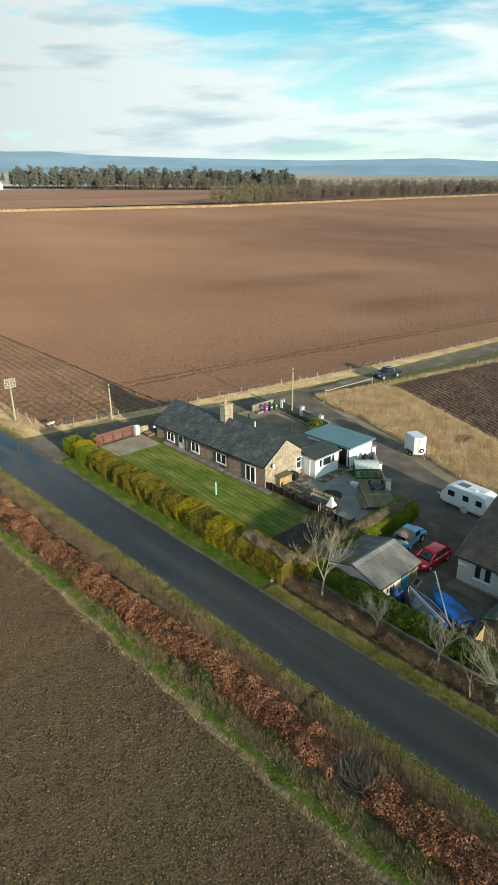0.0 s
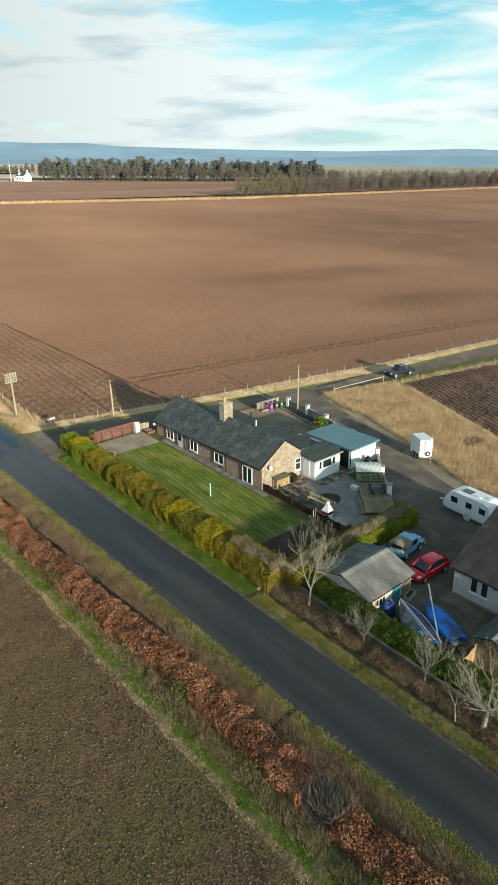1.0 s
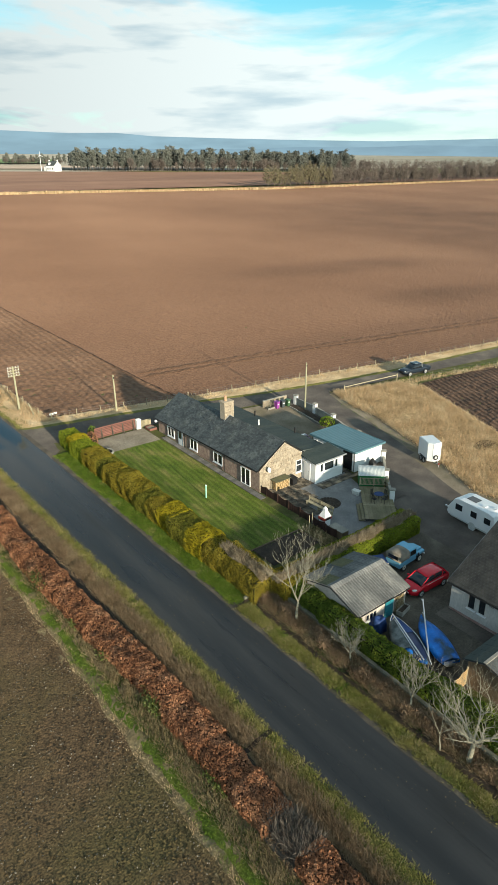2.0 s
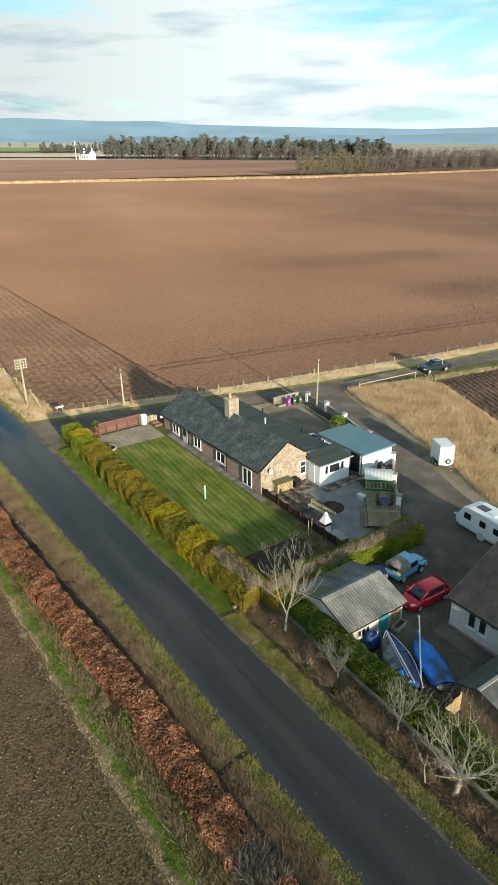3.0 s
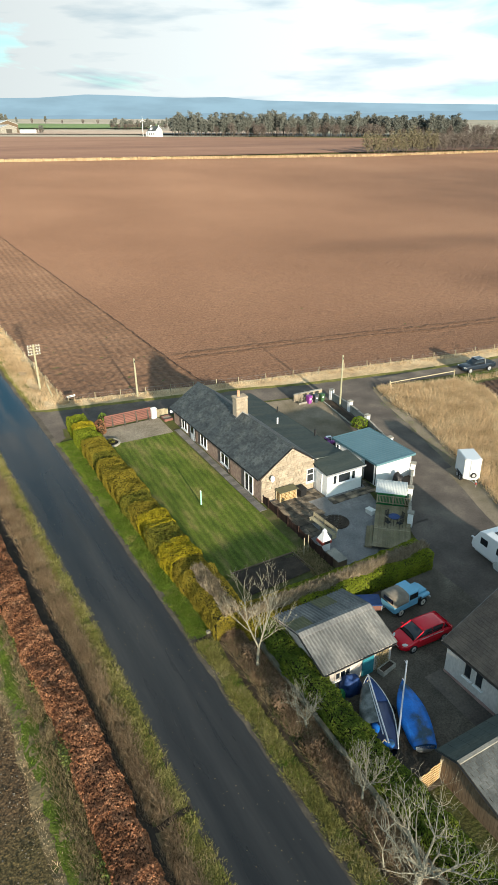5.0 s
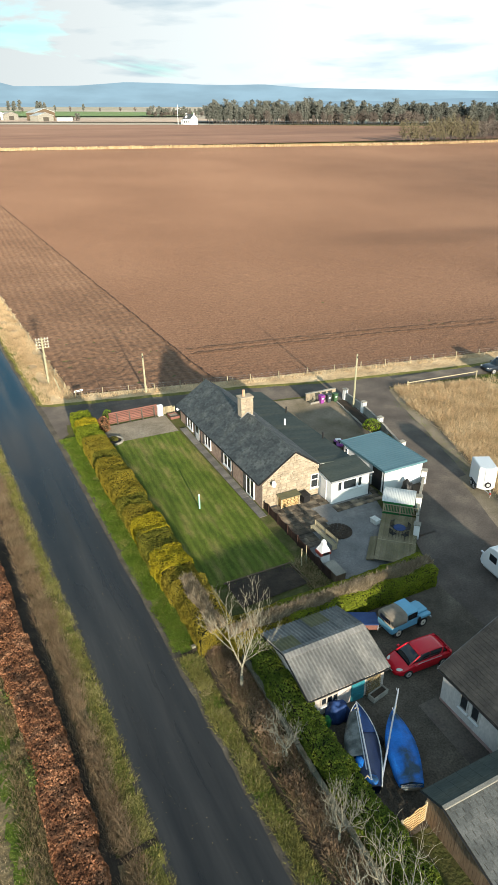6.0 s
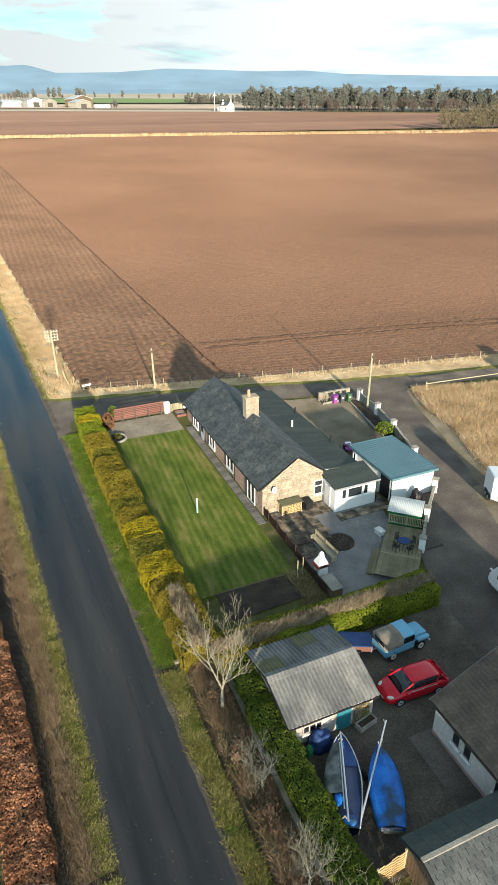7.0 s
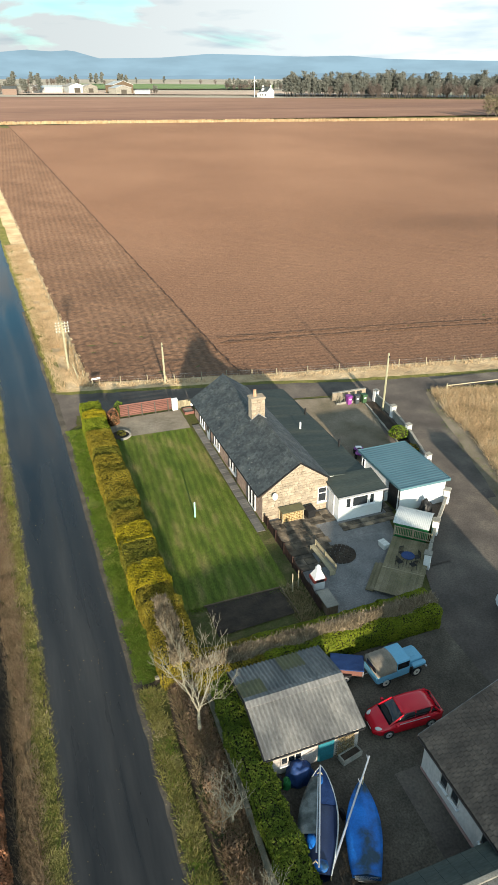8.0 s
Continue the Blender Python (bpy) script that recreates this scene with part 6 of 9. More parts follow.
def land_vehicle(at, turn):
    """Old short-wheelbase utility truck with a canvas tilt; own x points to the nose."""
    g = thing("utility_truck", "old pale blue utility truck with a faded canvas tilt", "truck", at, turn)
    bm = bmesh.new()
    box(bm, -1.75, 0.55, -0.78, 0.78, 0.48, 1.06, 0.05)
    part("tub", bm, CAR_BLUE, g)
    bm = bmesh.new()
    box(bm, 0.55, 1.72, -0.46, 0.46, 0.55, 1.12, 0.04)
    bn = part("bonnet", bm, CAR_BLUE, g)
    bm = bmesh.new()
    box(bm, 0.8, 1.35, -0.2, 0.2, 1.12, 1.16, 0.02)
    part("bonnet_panel", bm, CAR_BLUE, bn)
    for s in (-1, 1):
        bm = bmesh.new()
        box(bm, 0.75, 1.78, s * 0.62 - 0.17, s * 0.62 + 0.17, 0.72, 0.98, 0.06)
        part("wing", bm, CAR_BLUE, g)
        bm = bmesh.new()
        tube(bm, (1.76, s * 0.6, 0.84), (1.80, s * 0.6, 0.84), 0.1, 0.1, 12)
        part("headlight", bm, LAMP, g)
        bm = bmesh.new()
        box(bm, -0.38, 0.52, s * 0.775 - 0.02, s * 0.775 + 0.02, 0.55, 1.10, 0.015)
        part("door", bm, CAR_BLUE, g)
        bm = bmesh.new()
        box(bm, -0.34, 0.46, s * 0.755 - 0.01, s * 0.755 + 0.01, 1.12, 1.58)
        part("door_window", bm, GLASS_CAR, g)
        bm = bmesh.new()
        for x in (-0.40, 0.50):
            tube(bm, (x, s * 0.76, 1.08), (x - 0.02, s * 0.72, 1.64), 0.035, 0.03, 6)
        tube(bm, (-0.40, s * 0.73, 1.62), (0.48, s * 0.73, 1.62), 0.03, 0.03, 6)
        part("door_frame", bm, CAR_BLUE, g)
        bm = bmesh.new()
        box(bm, 0.45, 0.60, s * 0.98 - 0.05, s * 0.98 + 0.05, 1.05, 1.25, 0.02)
        part("wing_mirror", bm, BLACK, g)
        wheel(g, -1.12, s * 0.68, 0.37, 0.2, CREAM)
        wheel(g, 1.12, s * 0.68, 0.37, 0.2, CREAM)
    bm = bmesh.new()
    box(bm, -0.45, 0.58, -0.74, 0.74, 1.60, 1.70, 0.05)
    part("cab_roof", bm, CAR_BLUE, g)
    bm = bmesh.new()
    box(bm, 0.50, 0.54, -0.68, 0.68, 1.12, 1.60)
    part("windscreen", bm, GLASS_CAR, g)
    bm = bmesh.new()
    secs = []
    for k in range(9):
        x = -1.76 + 1.32 * k / 8
        sag = 0.03 * math.cos(k * math.pi)
        half = [(0.78, 1.04), (0.775, 1.45), (0.70, 1.66 + sag), (0.4, 1.76 + sag), (0.1, 1.79 + sag)]
        secs.append([(x, y, z) for y, z in half] + [(x, -y, z) for y, z in half[::-1]])
    loft(bm, secs)
    c = part("canvas_tilt", bm, CANVAS, g, "faded brown canvas tilt", True)
    bm = bmesh.new()
    box(bm, -1.785, -1.765, -0.5, 0.5, 1.2, 1.55, 0.01)
    part("rear_window", bm, GLASS_CAR, c)
    bm = bmesh.new()
    box(bm, 1.80, 1.90, -0.78, 0.78, 0.48, 0.58, 0.015)
    part("bumper", bm, CHROME, g)
    bm = bmesh.new()
    box(bm, -1.80, -1.76, -0.7, 0.7, 0.52, 1.02, 0.01)
    part("tailgate", bm, CAR_BLUE, g)
    bm = bmesh.new()
    box(bm, 1.725, 1.745, -0.32, 0.32, 0.62, 1.0, 0.01)
    part("grille", bm, BLACK, g)


land_vehicle((-1.2, -17.4, land(0, -17.3) + 0.05), 3)


def small_trailer(at, turn):
    g = thing("box_trailer", "small brown trailer under a blue cover", "trailer", at, turn)
    bm = bmesh.new()
    box(bm, -1.0, 1.0, -0.62, 0.62, 0.42, 0.85, 0.02)
    part("body", bm, FENCE_RED, g)
    bm = bmesh.new()
    box(bm, -1.05, 1.05, -0.67, 0.67, 0.85, 0.93, 0.04)
    part("cover", bm, TARP_NAVY, g, "taut blue cover")
    bm = bmesh.new()
    for y in (-0.62, 0.62):
        for x in (-1.0, 1.0):
            box(bm, x - 0.03, x + 0.03, y - 0.03, y + 0.03, 0.4, 0.87)
    part("corner_irons", bm, CHROME, g)
    bm = bmesh.new()
    tube(bm, (1.0, -0.45, 0.42), (1.75, 0, 0.42), 0.03, 0.03, 6)
    tube(bm, (1.0, 0.45, 0.42), (1.75, 0, 0.42), 0.03, 0.03, 6)
    tube(bm, (1.7, 0, 0.42), (1.95, 0, 0.42), 0.035, 0.035, 6)
    part("drawbar", bm, CHROME, g)
    for s in (-1, 1):
        wheel(g, 0, s * 0.72, 0.27, 0.14, ALLOY)
        bm = bmesh.new()
        box(bm, -0.32, 0.32, s * 0.74 - 0.09, s * 0.74 + 0.09, 0.56, 0.60, 0.015)
        part("mudguard", bm, BLACK, g)


small_trailer((-4.03, -16.38, land(0, -16.3) + 0.05), -27)


def caravan(at, turn):
    """Own x points to the drawbar end."""
    g = thing("caravan", "white touring caravan with a roof light, beside the rough grass", "caravan", at, turn)
    bm = bmesh.new()
    side = [(-2.75, 0.55), (-2.75, 1.6), (-2.55, 2.35), (-1.9, 2.52), (1.3, 2.52), (1.95, 2.35), (2.65, 1.25), (2.72, 0.75), (2.55, 0.48)]
    for x0 in (0,):
        secs = []
        for y, k in ((-1.1, 0.97), (-1.06, 1.0), (1.06, 1.0), (1.1, 0.97)):
            secs.append([(x * k, y, 1.5 + (z - 1.5) * k) for x, z in side])
        loft(bm, secs)
    part("shell", bm, GRP, g)
    bm = bmesh.new()
    box(bm, -2.2, 2.3, -1.06, 1.06, 0.36, 0.52, 0.02)
    part("skirt", bm, SHEET_WHITE, g)
    for s in (-1, 1):
        for x0, x1 in ((0.95, 1.75), (-0.75, -0.05), (-2.3, -1.6)):
            bm = bmesh.new()
            box(bm, x0, x1, s * 1.105 - 0.02, s * 1.105 + 0.02, 1.35, 1.95, 0.015)
            part("window", bm, GLASS_CAR, g, "dark acrylic window")
        wheel(g, -0.35, s * 0.96, 0.33, 0.2, ALLOY)
        bm = bmesh.new()
        tube(bm, (-0.35, s * 1.0, 0.36), (-0.35, s * 1.115, 0.36), 0.42, 0.42, 18)
        part("wheel_arch", bm, SHEET_WHITE, g)
    bm = bmesh.new()
    box(bm, 0.0, 1.1, -0.42, 0.42, 2.52, 2.58, 0.02)
    part("roof_light", bm, GLASS_CAR, g, "dark tinted roof light")
    for x, y in ((-0.9, 0.3), (-1.8, -0.2)):
        bm = bmesh.new()
        box(bm, x - 0.22, x + 0.22, y - 0.2, y + 0.2, 2.52, 2.60, 0.03)
        part("roof_vent", bm, GRP, g)
    bm = bmesh.new()
    box(bm, 2.44, 2.48, -0.85, 0.85, 1.30, 1.85, 0.02, Matrix.Translation((0.0, 0, 0)))
    part("front_window", bm, GLASS_CAR, g)
    bm = bmesh.new()
    tube(bm, (2.4, -0.5, 0.45), (3.6, 0, 0.45), 0.04, 0.04, 6)
    tube(bm, (2.4, 0.5, 0.45), (3.6, 0, 0.45), 0.04, 0.04, 6)
    box(bm, 3.5, 3.85, -0.08, 0.08, 0.42, 0.55, 0.02)
    tube(bm, (3.3, 0, 0), (3.3, 0, 0.6), 0.04, 0.04, 6)
    part("drawbar", bm, CHROME, g)
    bm = bmesh.new()
    box(bm, -0.05, 0.75, -1.13, -1.105, 0.7, 1.05, 0.01)
    part("locker_door", bm, SHEET_WHITE, g)


caravan((9.3, -17.55, land(0, -18) + 0.03), 84)


def horse_trailer(at, turn):
    """Own x points to the hitch."""
    g = thing("livestock_trailer", "tall white twin-axle box trailer on the drive edge", "trailer", at, turn)
    bm = bmesh.new()
    out = [(-1.35, -0.82), (0.85, -0.82), (1.25, -0.35), (1.25, 0.35), (0.85, 0.82), (-1.35, 0.82)]
    loft(bm, [[(x, y, z) for x, y in out] for z in (0.42, 2.62)])
    bmesh.ops.bevel(bm, geom=[e for e in bm.edges if abs(e.verts[0].co.z - 2.62) < 0.01 and abs(e.verts[1].co.z - 2.62) < 0.01], offset=0.07, segments=2, affect="EDGES")
    part("body", bm, GRP, g)
    bm = bmesh.new()
    for x, y in out:
        bm = bmesh.new()
        box(bm, x * 1.003 - 0.02, x * 1.003 + 0.02, y * 1.003 - 0.02, y * 1.003 + 0.02, 0.42, 2.56)
        part("corner_trim", bm, SHEET_WHITE, g)
    for s in (-1, 1):
        for x in (-0.4, 0.32):
            wheel(g, x, s * 0.86, 0.31, 0.18, ALLOY)
        bm = bmesh.new()
        box(bm, -0.78, 0.70, s * 0.87 - 0.1, s * 0.87 + 0.1, 0.64, 0.69, 0.02)
        part("mudguard", bm, BLACK, g)
    bm = bmesh.new()
    tube(bm, (1.28, 0.0, 0.95), (1.36, 0.0, 0.95), 0.30, 0.30, 18)
    sp = part("spare_wheel", bm, RUBBER, g)
    bm = bmesh.new()
    tube(bm, (1.35, 0.0, 0.95), (1.375, 0.0, 0.95), 0.18, 0.16, 14)
    part("rim", bm, ALLOY, sp)
    bm = bmesh.new()
    tube(bm, (1.2, -0.3, 0.45), (2.1, 0, 0.45), 0.04, 0.04, 6)
    tube(bm, (1.2, 0.3, 0.45), (2.1, 0, 0.45), 0.04, 0.04, 6)
    tube(bm, (1.95, 0.1, 0), (1.95, 0.1, 0.65), 0.03, 0.03, 6)
    part("drawbar", bm, CHROME, g)
    bm = bmesh.new()
    box(bm, 2.0, 2.2, -0.08, 0.08, 0.42, 0.58, 0.03)
    part("hitch", bm, RED_BRICK, g, "red hitch cover")


horse_trailer((17.3, -6.0, land(0, -6.2) + 0.03), -116)


def pickup(at, turn):
    """Own x points to the nose."""
    g = thing("pickup_truck", "dark blue-grey double-cab pickup parked on the lane", "pickup", at, turn)
    bm = bmesh.new()
    shell(bm, [(-2.65, 0.86, 0.90, 0.48, 1.02, 1.10, 0.84), (-0.7, 0.88, 0.92, 0.42, 1.05, 1.12, 0.86), (1.0, 0.88, 0.92, 0.42, 1.04, 1.12, 0.80), (1.7, 0.88, 0.91, 0.44, 0.98, 1.10, 0.74), (2.4, 0.85, 0.88, 0.46, 0.90, 1.02, 0.66), (2.66, 0.70, 0.74, 0.48, 0.78, 0.86, 0.56)])
    part("body", bm, CAR_DARK, g, "", True)
    bm = bmesh.new()
    shell(bm, [(-0.85, 0.80, 0.78, 1.02, 1.30, 1.68, 0.62), (-0.5, 0.80, 0.78, 1.02, 1.40, 1.75, 0.64), (0.5, 0.80, 0.77, 1.02, 1.40, 1.75, 0.63), (1.35, 0.76, 0.74, 1.02, 1.06, 1.12, 0.70)])
    part("cab_glass", bm, GLASS_CAR, g, "dark cab windows", True)
    bm = bmesh.new()
    box(bm, -0.85, 0.55, -0.66, 0.66, 1.74, 1.82, 0.04)
    part("cab_roof", bm, CAR_DARK, g)
    bm = bmesh.new()
    box(bm, -2.5, -0.95, -0.72, 0.72, 1.10, 1.14, 0.02)
    part("load_cover", bm, BLACK, g, "black load cover")
    bm = bmesh.new()
    tube(bm, (-1.0, -0.7, 1.1), (-0.95, -0.6, 1.75), 0.04, 0.04, 6)
    tube(bm, (-1.0, 0.7, 1.1), (-0.95, 0.6, 1.75), 0.04, 0.04, 6)
    tube(bm, (-0.95, -0.6, 1.75), (-0.95, 0.6, 1.75), 0.04, 0.04, 6)
    part("roll_bar", bm, CHROME, g)
    for s in (-1, 1):
        for x in (-1.62, 1.60):
            wheel(g, x, s * 0.80, 0.39, 0.25, ALLOY)
        bm = bmesh.new()
        box(bm, 2.42, 2.62, s * 0.66 - 0.14, s * 0.66 + 0.14, 0.80, 0.94, 0.03)
        part("headlight", bm, LAMP, g)
        bm = bmesh.new()
        box(bm, 0.75, 0.95, s * 1.02 - 0.1, s * 1.02 + 0.1, 1.10, 1.28, 0.03)
        part("wing_mirror", bm, CAR_DARK, g)
        bm = bmesh.new()
        tube(bm, (-0.7, s * 0.6, 1.86), (0.45, s * 0.6, 1.86), 0.025, 0.025, 6)
        part("roof_rail", bm, CHROME, g)
    bm = bmesh.new()
    box(bm, 2.6, 2.7, -0.5, 0.5, 0.62, 0.84, 0.02)
    part("grille", bm, BLACK, g)


pickup((41.3, 15.35, land(0, 15.3) + 0.03), 171)


# ---- boats ----
def hull(bm, L, B, depth, n=16, fine=1.0):
    """A boat's outer skin, bow towards +x, gunwale at z = depth."""
    secs = []
    for k in range(n + 1):
        u = k / n
        x = -L / 2 + L * u
        w = B / 2 * (0.72 + 0.28 * math.sin(min(1, u / 0.45) * math.pi / 2)) if u < 0.45 else B / 2 * max(0.02, math.cos((u - 0.45) / 0.55 * math.pi / 2) ** 0.75)
        sheer = depth + 0.16 * u ** 3
        keel = 0.22 * max(0, u - 0.75) ** 2 / 0.06
        half = [(0.02, keel), (w * 0.55, keel + 0.05), (w * 0.9, keel + (sheer - keel) * 0.4), (w, sheer)]
        secs.append((x, half))
    return secs


def boat_blue(at, turn):
    g = thing("covered_dinghy", "sailing dinghy under a bright blue tarpaulin", "boat", at, turn)
    L, B, D = 4.6, 1.6, 0.55
    secs = hull(None, L, B, D)
    bm = bmesh.new()
    loft(bm, [[(x, y, z) for y, z in h[::-1]] + [(x, -y, z) for y, z in h] for x, h in secs])
    part("hull", bm, GRP, g, "white hull", True)
    bm = bmesh.new()
    rows = []
    for i, (x, h) in enumerate(secs):
        w, s = h[-1]
        w += 0.06
        row = []
        for j in range(9):
            v = j / 4 - 1
            z = s + 0.02 + (0.18 + 0.12 * (i / 16)) * (1 - abs(v)) + 0.02 * noise.noise((x * 2, v * 3, 1))
            row.append(bm.verts.new((x, v * w, z)))
        low = [(x, -w - 0.02, s - 0.28 + 0.05 * math.sin(i * 1.7)), (x, w + 0.02, s - 0.28 + 0.05 * math.cos(i * 1.3))]
        rows.append([bm.verts.new(low[0])] + row + [bm.verts.new(low[1])])
    for a, b in zip(rows, rows[1:]):
        for j in range(len(a) - 1):
            bm.faces.new((a[j], a[j + 1], b[j + 1], b[j]))
    bm.faces.new(rows[0])
    part("tarpaulin", bm, TARP, g, "creased bright blue tarpaulin", True)
    bm = bmesh.new()
    for y in (-0.4, 0.4):
        box(bm, -0.9, -0.7, y - 0.05, y + 0.05, -0.3, 0.15)
        box(bm, 1.0, 1.2, y - 0.05, y + 0.05, -0.3, 0.2)
    part("trestle", bm, OLDWOOD, g)


boat_blue((-7.95, -25.65, land(0, -25.6) + 0.35), 65)


def boat_open(at, turn):
    g = thing("open_sailing_boat", "navy open sailing boat part covered with plastic sheeting", "boat", at, turn)
    L, B, D = 5.3, 1.9, 0.7
    secs = hull(None, L, B, D)
    bm = bmesh.new()
    loft(bm, [[(x, y, z) for y, z in h[::-1]] + [(x, -y, z) for y, z in h] for x, h in secs], False)
    bm.faces.new([bm.verts[i] for i in range(0)]) if False else None
    h = part("hull", bm, HULL_NAVY, g, "dark navy hull", True)
    for s in (-1, 1):
        bm = bmesh.new()
        for (x0, h0), (x1, h1) in zip(secs, secs[1:]):
            tube(bm, (x0, s * h0[-1][0], h0[-1][1]), (x1, s * h1[-1][0], h1[-1][1]), 0.035, 0.035, 5)
        part("gunwale", bm, SHEET_WHITE, h, "pale gunwale")
    # foredeck, thwarts, sole
    bm = bmesh.new()
    for (x0, h0), (x1, h1) in zip(secs[10:], secs[11:]):
        f = [(x0, -h0[-1][0], h0[-1][1] + 0.02), (x1, -h1[-1][0], h1[-1][1] + 0.02), (x1, h1[-1][0], h1[-1][1] + 0.02), (x0, h0[-1][0], h0[-1][1] + 0.02)]
        bm.faces.new([bm.verts.new(v) for v in f])
    part("foredeck", bm, TARP_NAVY, g, "navy foredeck cover")
    for x in (-1.9, -0.5, 0.6):
        bm = bmesh.new()
        box(bm, x - 0.14, x + 0.14, -0.82, 0.82, 0.45, 0.50, 0.01)
        part("thwart", bm, VARNISH, g)
    bm = bmesh.new()
    for y in (-0.62, 0.62):
        box(bm, -2.2, 0.9, y - 0.12, y + 0.12, 0.46, 0.50, 0.01)
    part("side_bench", bm, VARNISH, g)
    bm = bmesh.new()
    box(bm, -2.3, 1.2, -0.5, 0.5, 0.16, 0.20)
    part("floorboards", bm, BARK_DARK, g)
    bm = bmesh.new()
    rows = []
    for i, (x, hh) in enumerate(secs[5:15]):
        w, s = hh[-1]
        rows.append([bm.verts.new((x, v * w - 0.0, s + 0.06 + 0.22 * (1 - abs(v)) * (1 if v > 0 else 1) + 0.06 * noise.noise((x * 3, v * 4, 2)))) for v in (0.05, 0.3, 0.55, 0.8, 1.05)] + [bm.verts.new((x, w * 1.07, s - 0.3))])
    for a, b in zip(rows, rows[1:]):
        for j in range(5):
            bm.faces.new((a[j], b[j], b[j + 1], a[j + 1]))
    part("sheeting", bm, CLEAR_SHEET, g, "dull translucent plastic sheeting", True)
    for x, y, sx, sy in ((1.9, 0.0, 0.35, 0.16), (-1.2, 0.3, 0.4, 0.22), (-2.3, -0.2, 0.3, 0.35)):
        bm = bmesh.new()
        bmesh.ops.create_icosphere(bm, subdivisions=3, radius=1.0)
        for v in bm.verts:
            v.co *= 1 + 0.25 * noise.noise(v.co * 2 + Vector((x, y, 0)))
            v.co = Vector((x + v.co.x * sx, y + v.co.y * sy, 0.72 + v.co.z * 0.14))
        part("bundled_cloth", bm, TARP, g, "crumpled blue cloth", True)
    bm = bmesh.new()
    tube(bm, (2.55, 0.05, 1.05), (-2.6, -0.1, 1.15), 0.045, 0.05, 10)
    tube(bm, (1.9, 0.12, 1.0), (-1.9, 0.05, 1.02), 0.035, 0.035, 8)
    m = part("mast", bm, CHROME, g, "silver mast laid along the boat")
    bm = bmesh.new()
    for x in (-2.3, 2.2):
        tube(bm, (x, -0.25, 0.5), (x, 0.05, 1.05), 0.03, 0.03, 6)
        tube(bm, (x, 0.35, 0.5), (x, 0.05, 1.05), 0.03, 0.03, 6)
    part("mast_crutch", bm, OLDWOOD, m)
    bm = bmesh.new()
    for x in (-1.3, 1.0):
        box(bm, x - 0.08, x + 0.08, -0.5, 0.5, -0.35, 0.12)
    part("trestle", bm, OLDWOOD, g)


boat_open((-9.85, -24.55, land(0, -24.5) + 0.36), 62)


def loose_mast():
    g = thing("boat_mast", "long silver mast propped beside the boats", "mast", (-10.4, -27.0, land(0, -27)))
    bm = bmesh.new()
    tube(bm, (0, 0, 0.9), (4.05, 3.85, 2.2), 0.06, 0.045, 10)
    part("spar", bm, CHROME, g)
    bm = bmesh.new()
    tube(bm, (3.0, 2.82, 1.75), (3.0, 3.05, 1.98), 0.02, 0.02, 6)
    tube(bm, (3.85, 3.6, 2.1), (3.95, 3.95, 2.22), 0.02, 0.02, 6)
    part("spreader", bm, CHROME, g)
    bm = bmesh.new()
    tube(bm, (0.1, 0.1, 0), (0.1, 0.1, 0.95), 0.04, 0.04, 6)
    tube(bm, (3.3, 3.1, 0), (3.3, 3.1, 1.95), 0.05, 0.04, 6)
    part("prop", bm, OLDWOOD, g)
    bm = bmesh.new()
    tube(bm, (1.9, 2.6, 0.3), (2.05, 2.6, 0.3), 0.28, 0.28, 14)
    part("dolly_wheel", bm, RUBBER, g)


loose_mast()
tarp_heap("covered_outboard", (-9.6, -21.75, land(0, -21.7)), 0.72, 0.6, 1.1, TARP_NAVY, "dark blue cloth thrown over a stack beside the shed", "covered heap", 2)
tarp_heap("green_sack", (-10.45, -21.9, land(0, -21.9)), 0.3, 0.28, 0.5, GREEN_PAINT, "bright green sack beside the shed", "sack", 3)
tarp_heap("black_tub", (-10.85, -21.75, land(0, -21.7)), 0.32, 0.32, 0.7, BLACK, "dark plastic tub against the hedge", "tub", 5)
b = bmesh.new()
box(b, 0, 1.6, 0, 1.1, 0, 0.03, 0.01)
o = tagged(link("ground_mat", b, GRAVEL_DARK), "dark rubber mat on the yard gravel", "mat")
o.matrix_basis = pose(-8.9, -22.35, land(0, -22) + 0.045, 0, 0, 4)


# ---- poles and road furniture ----
def plain_pole(at, h, label, lean=(0, 0)):
    g = thing("telegraph_pole", label, "pole", at)
    bm = bmesh.new()
    tube(bm, (0, 0, -0.2), (lean[0], lean[1], h), 0.12, 0.09, 10)
    part("shaft", bm, POLE, g)
    bm = bmesh.new()
    box(bm, lean[0] - 0.05, lean[0] + 0.05, lean[1] - 0.16, lean[1] - 0.08, h - 0.5, h - 0.25, 0.01)
    part("junction_box", bm, BLACK, g)
    return g


plain_pole((-4.35, 29.2, land(0, 29.2)), 5.1, "plain slim telegraph pole in the field verge", (-0.1, 0))
plain_pole((16.6, 14.4, land(0, 14.4)), 6.6, "plain slim telegraph pole behind the boundary wall", (0.15, 0.1))


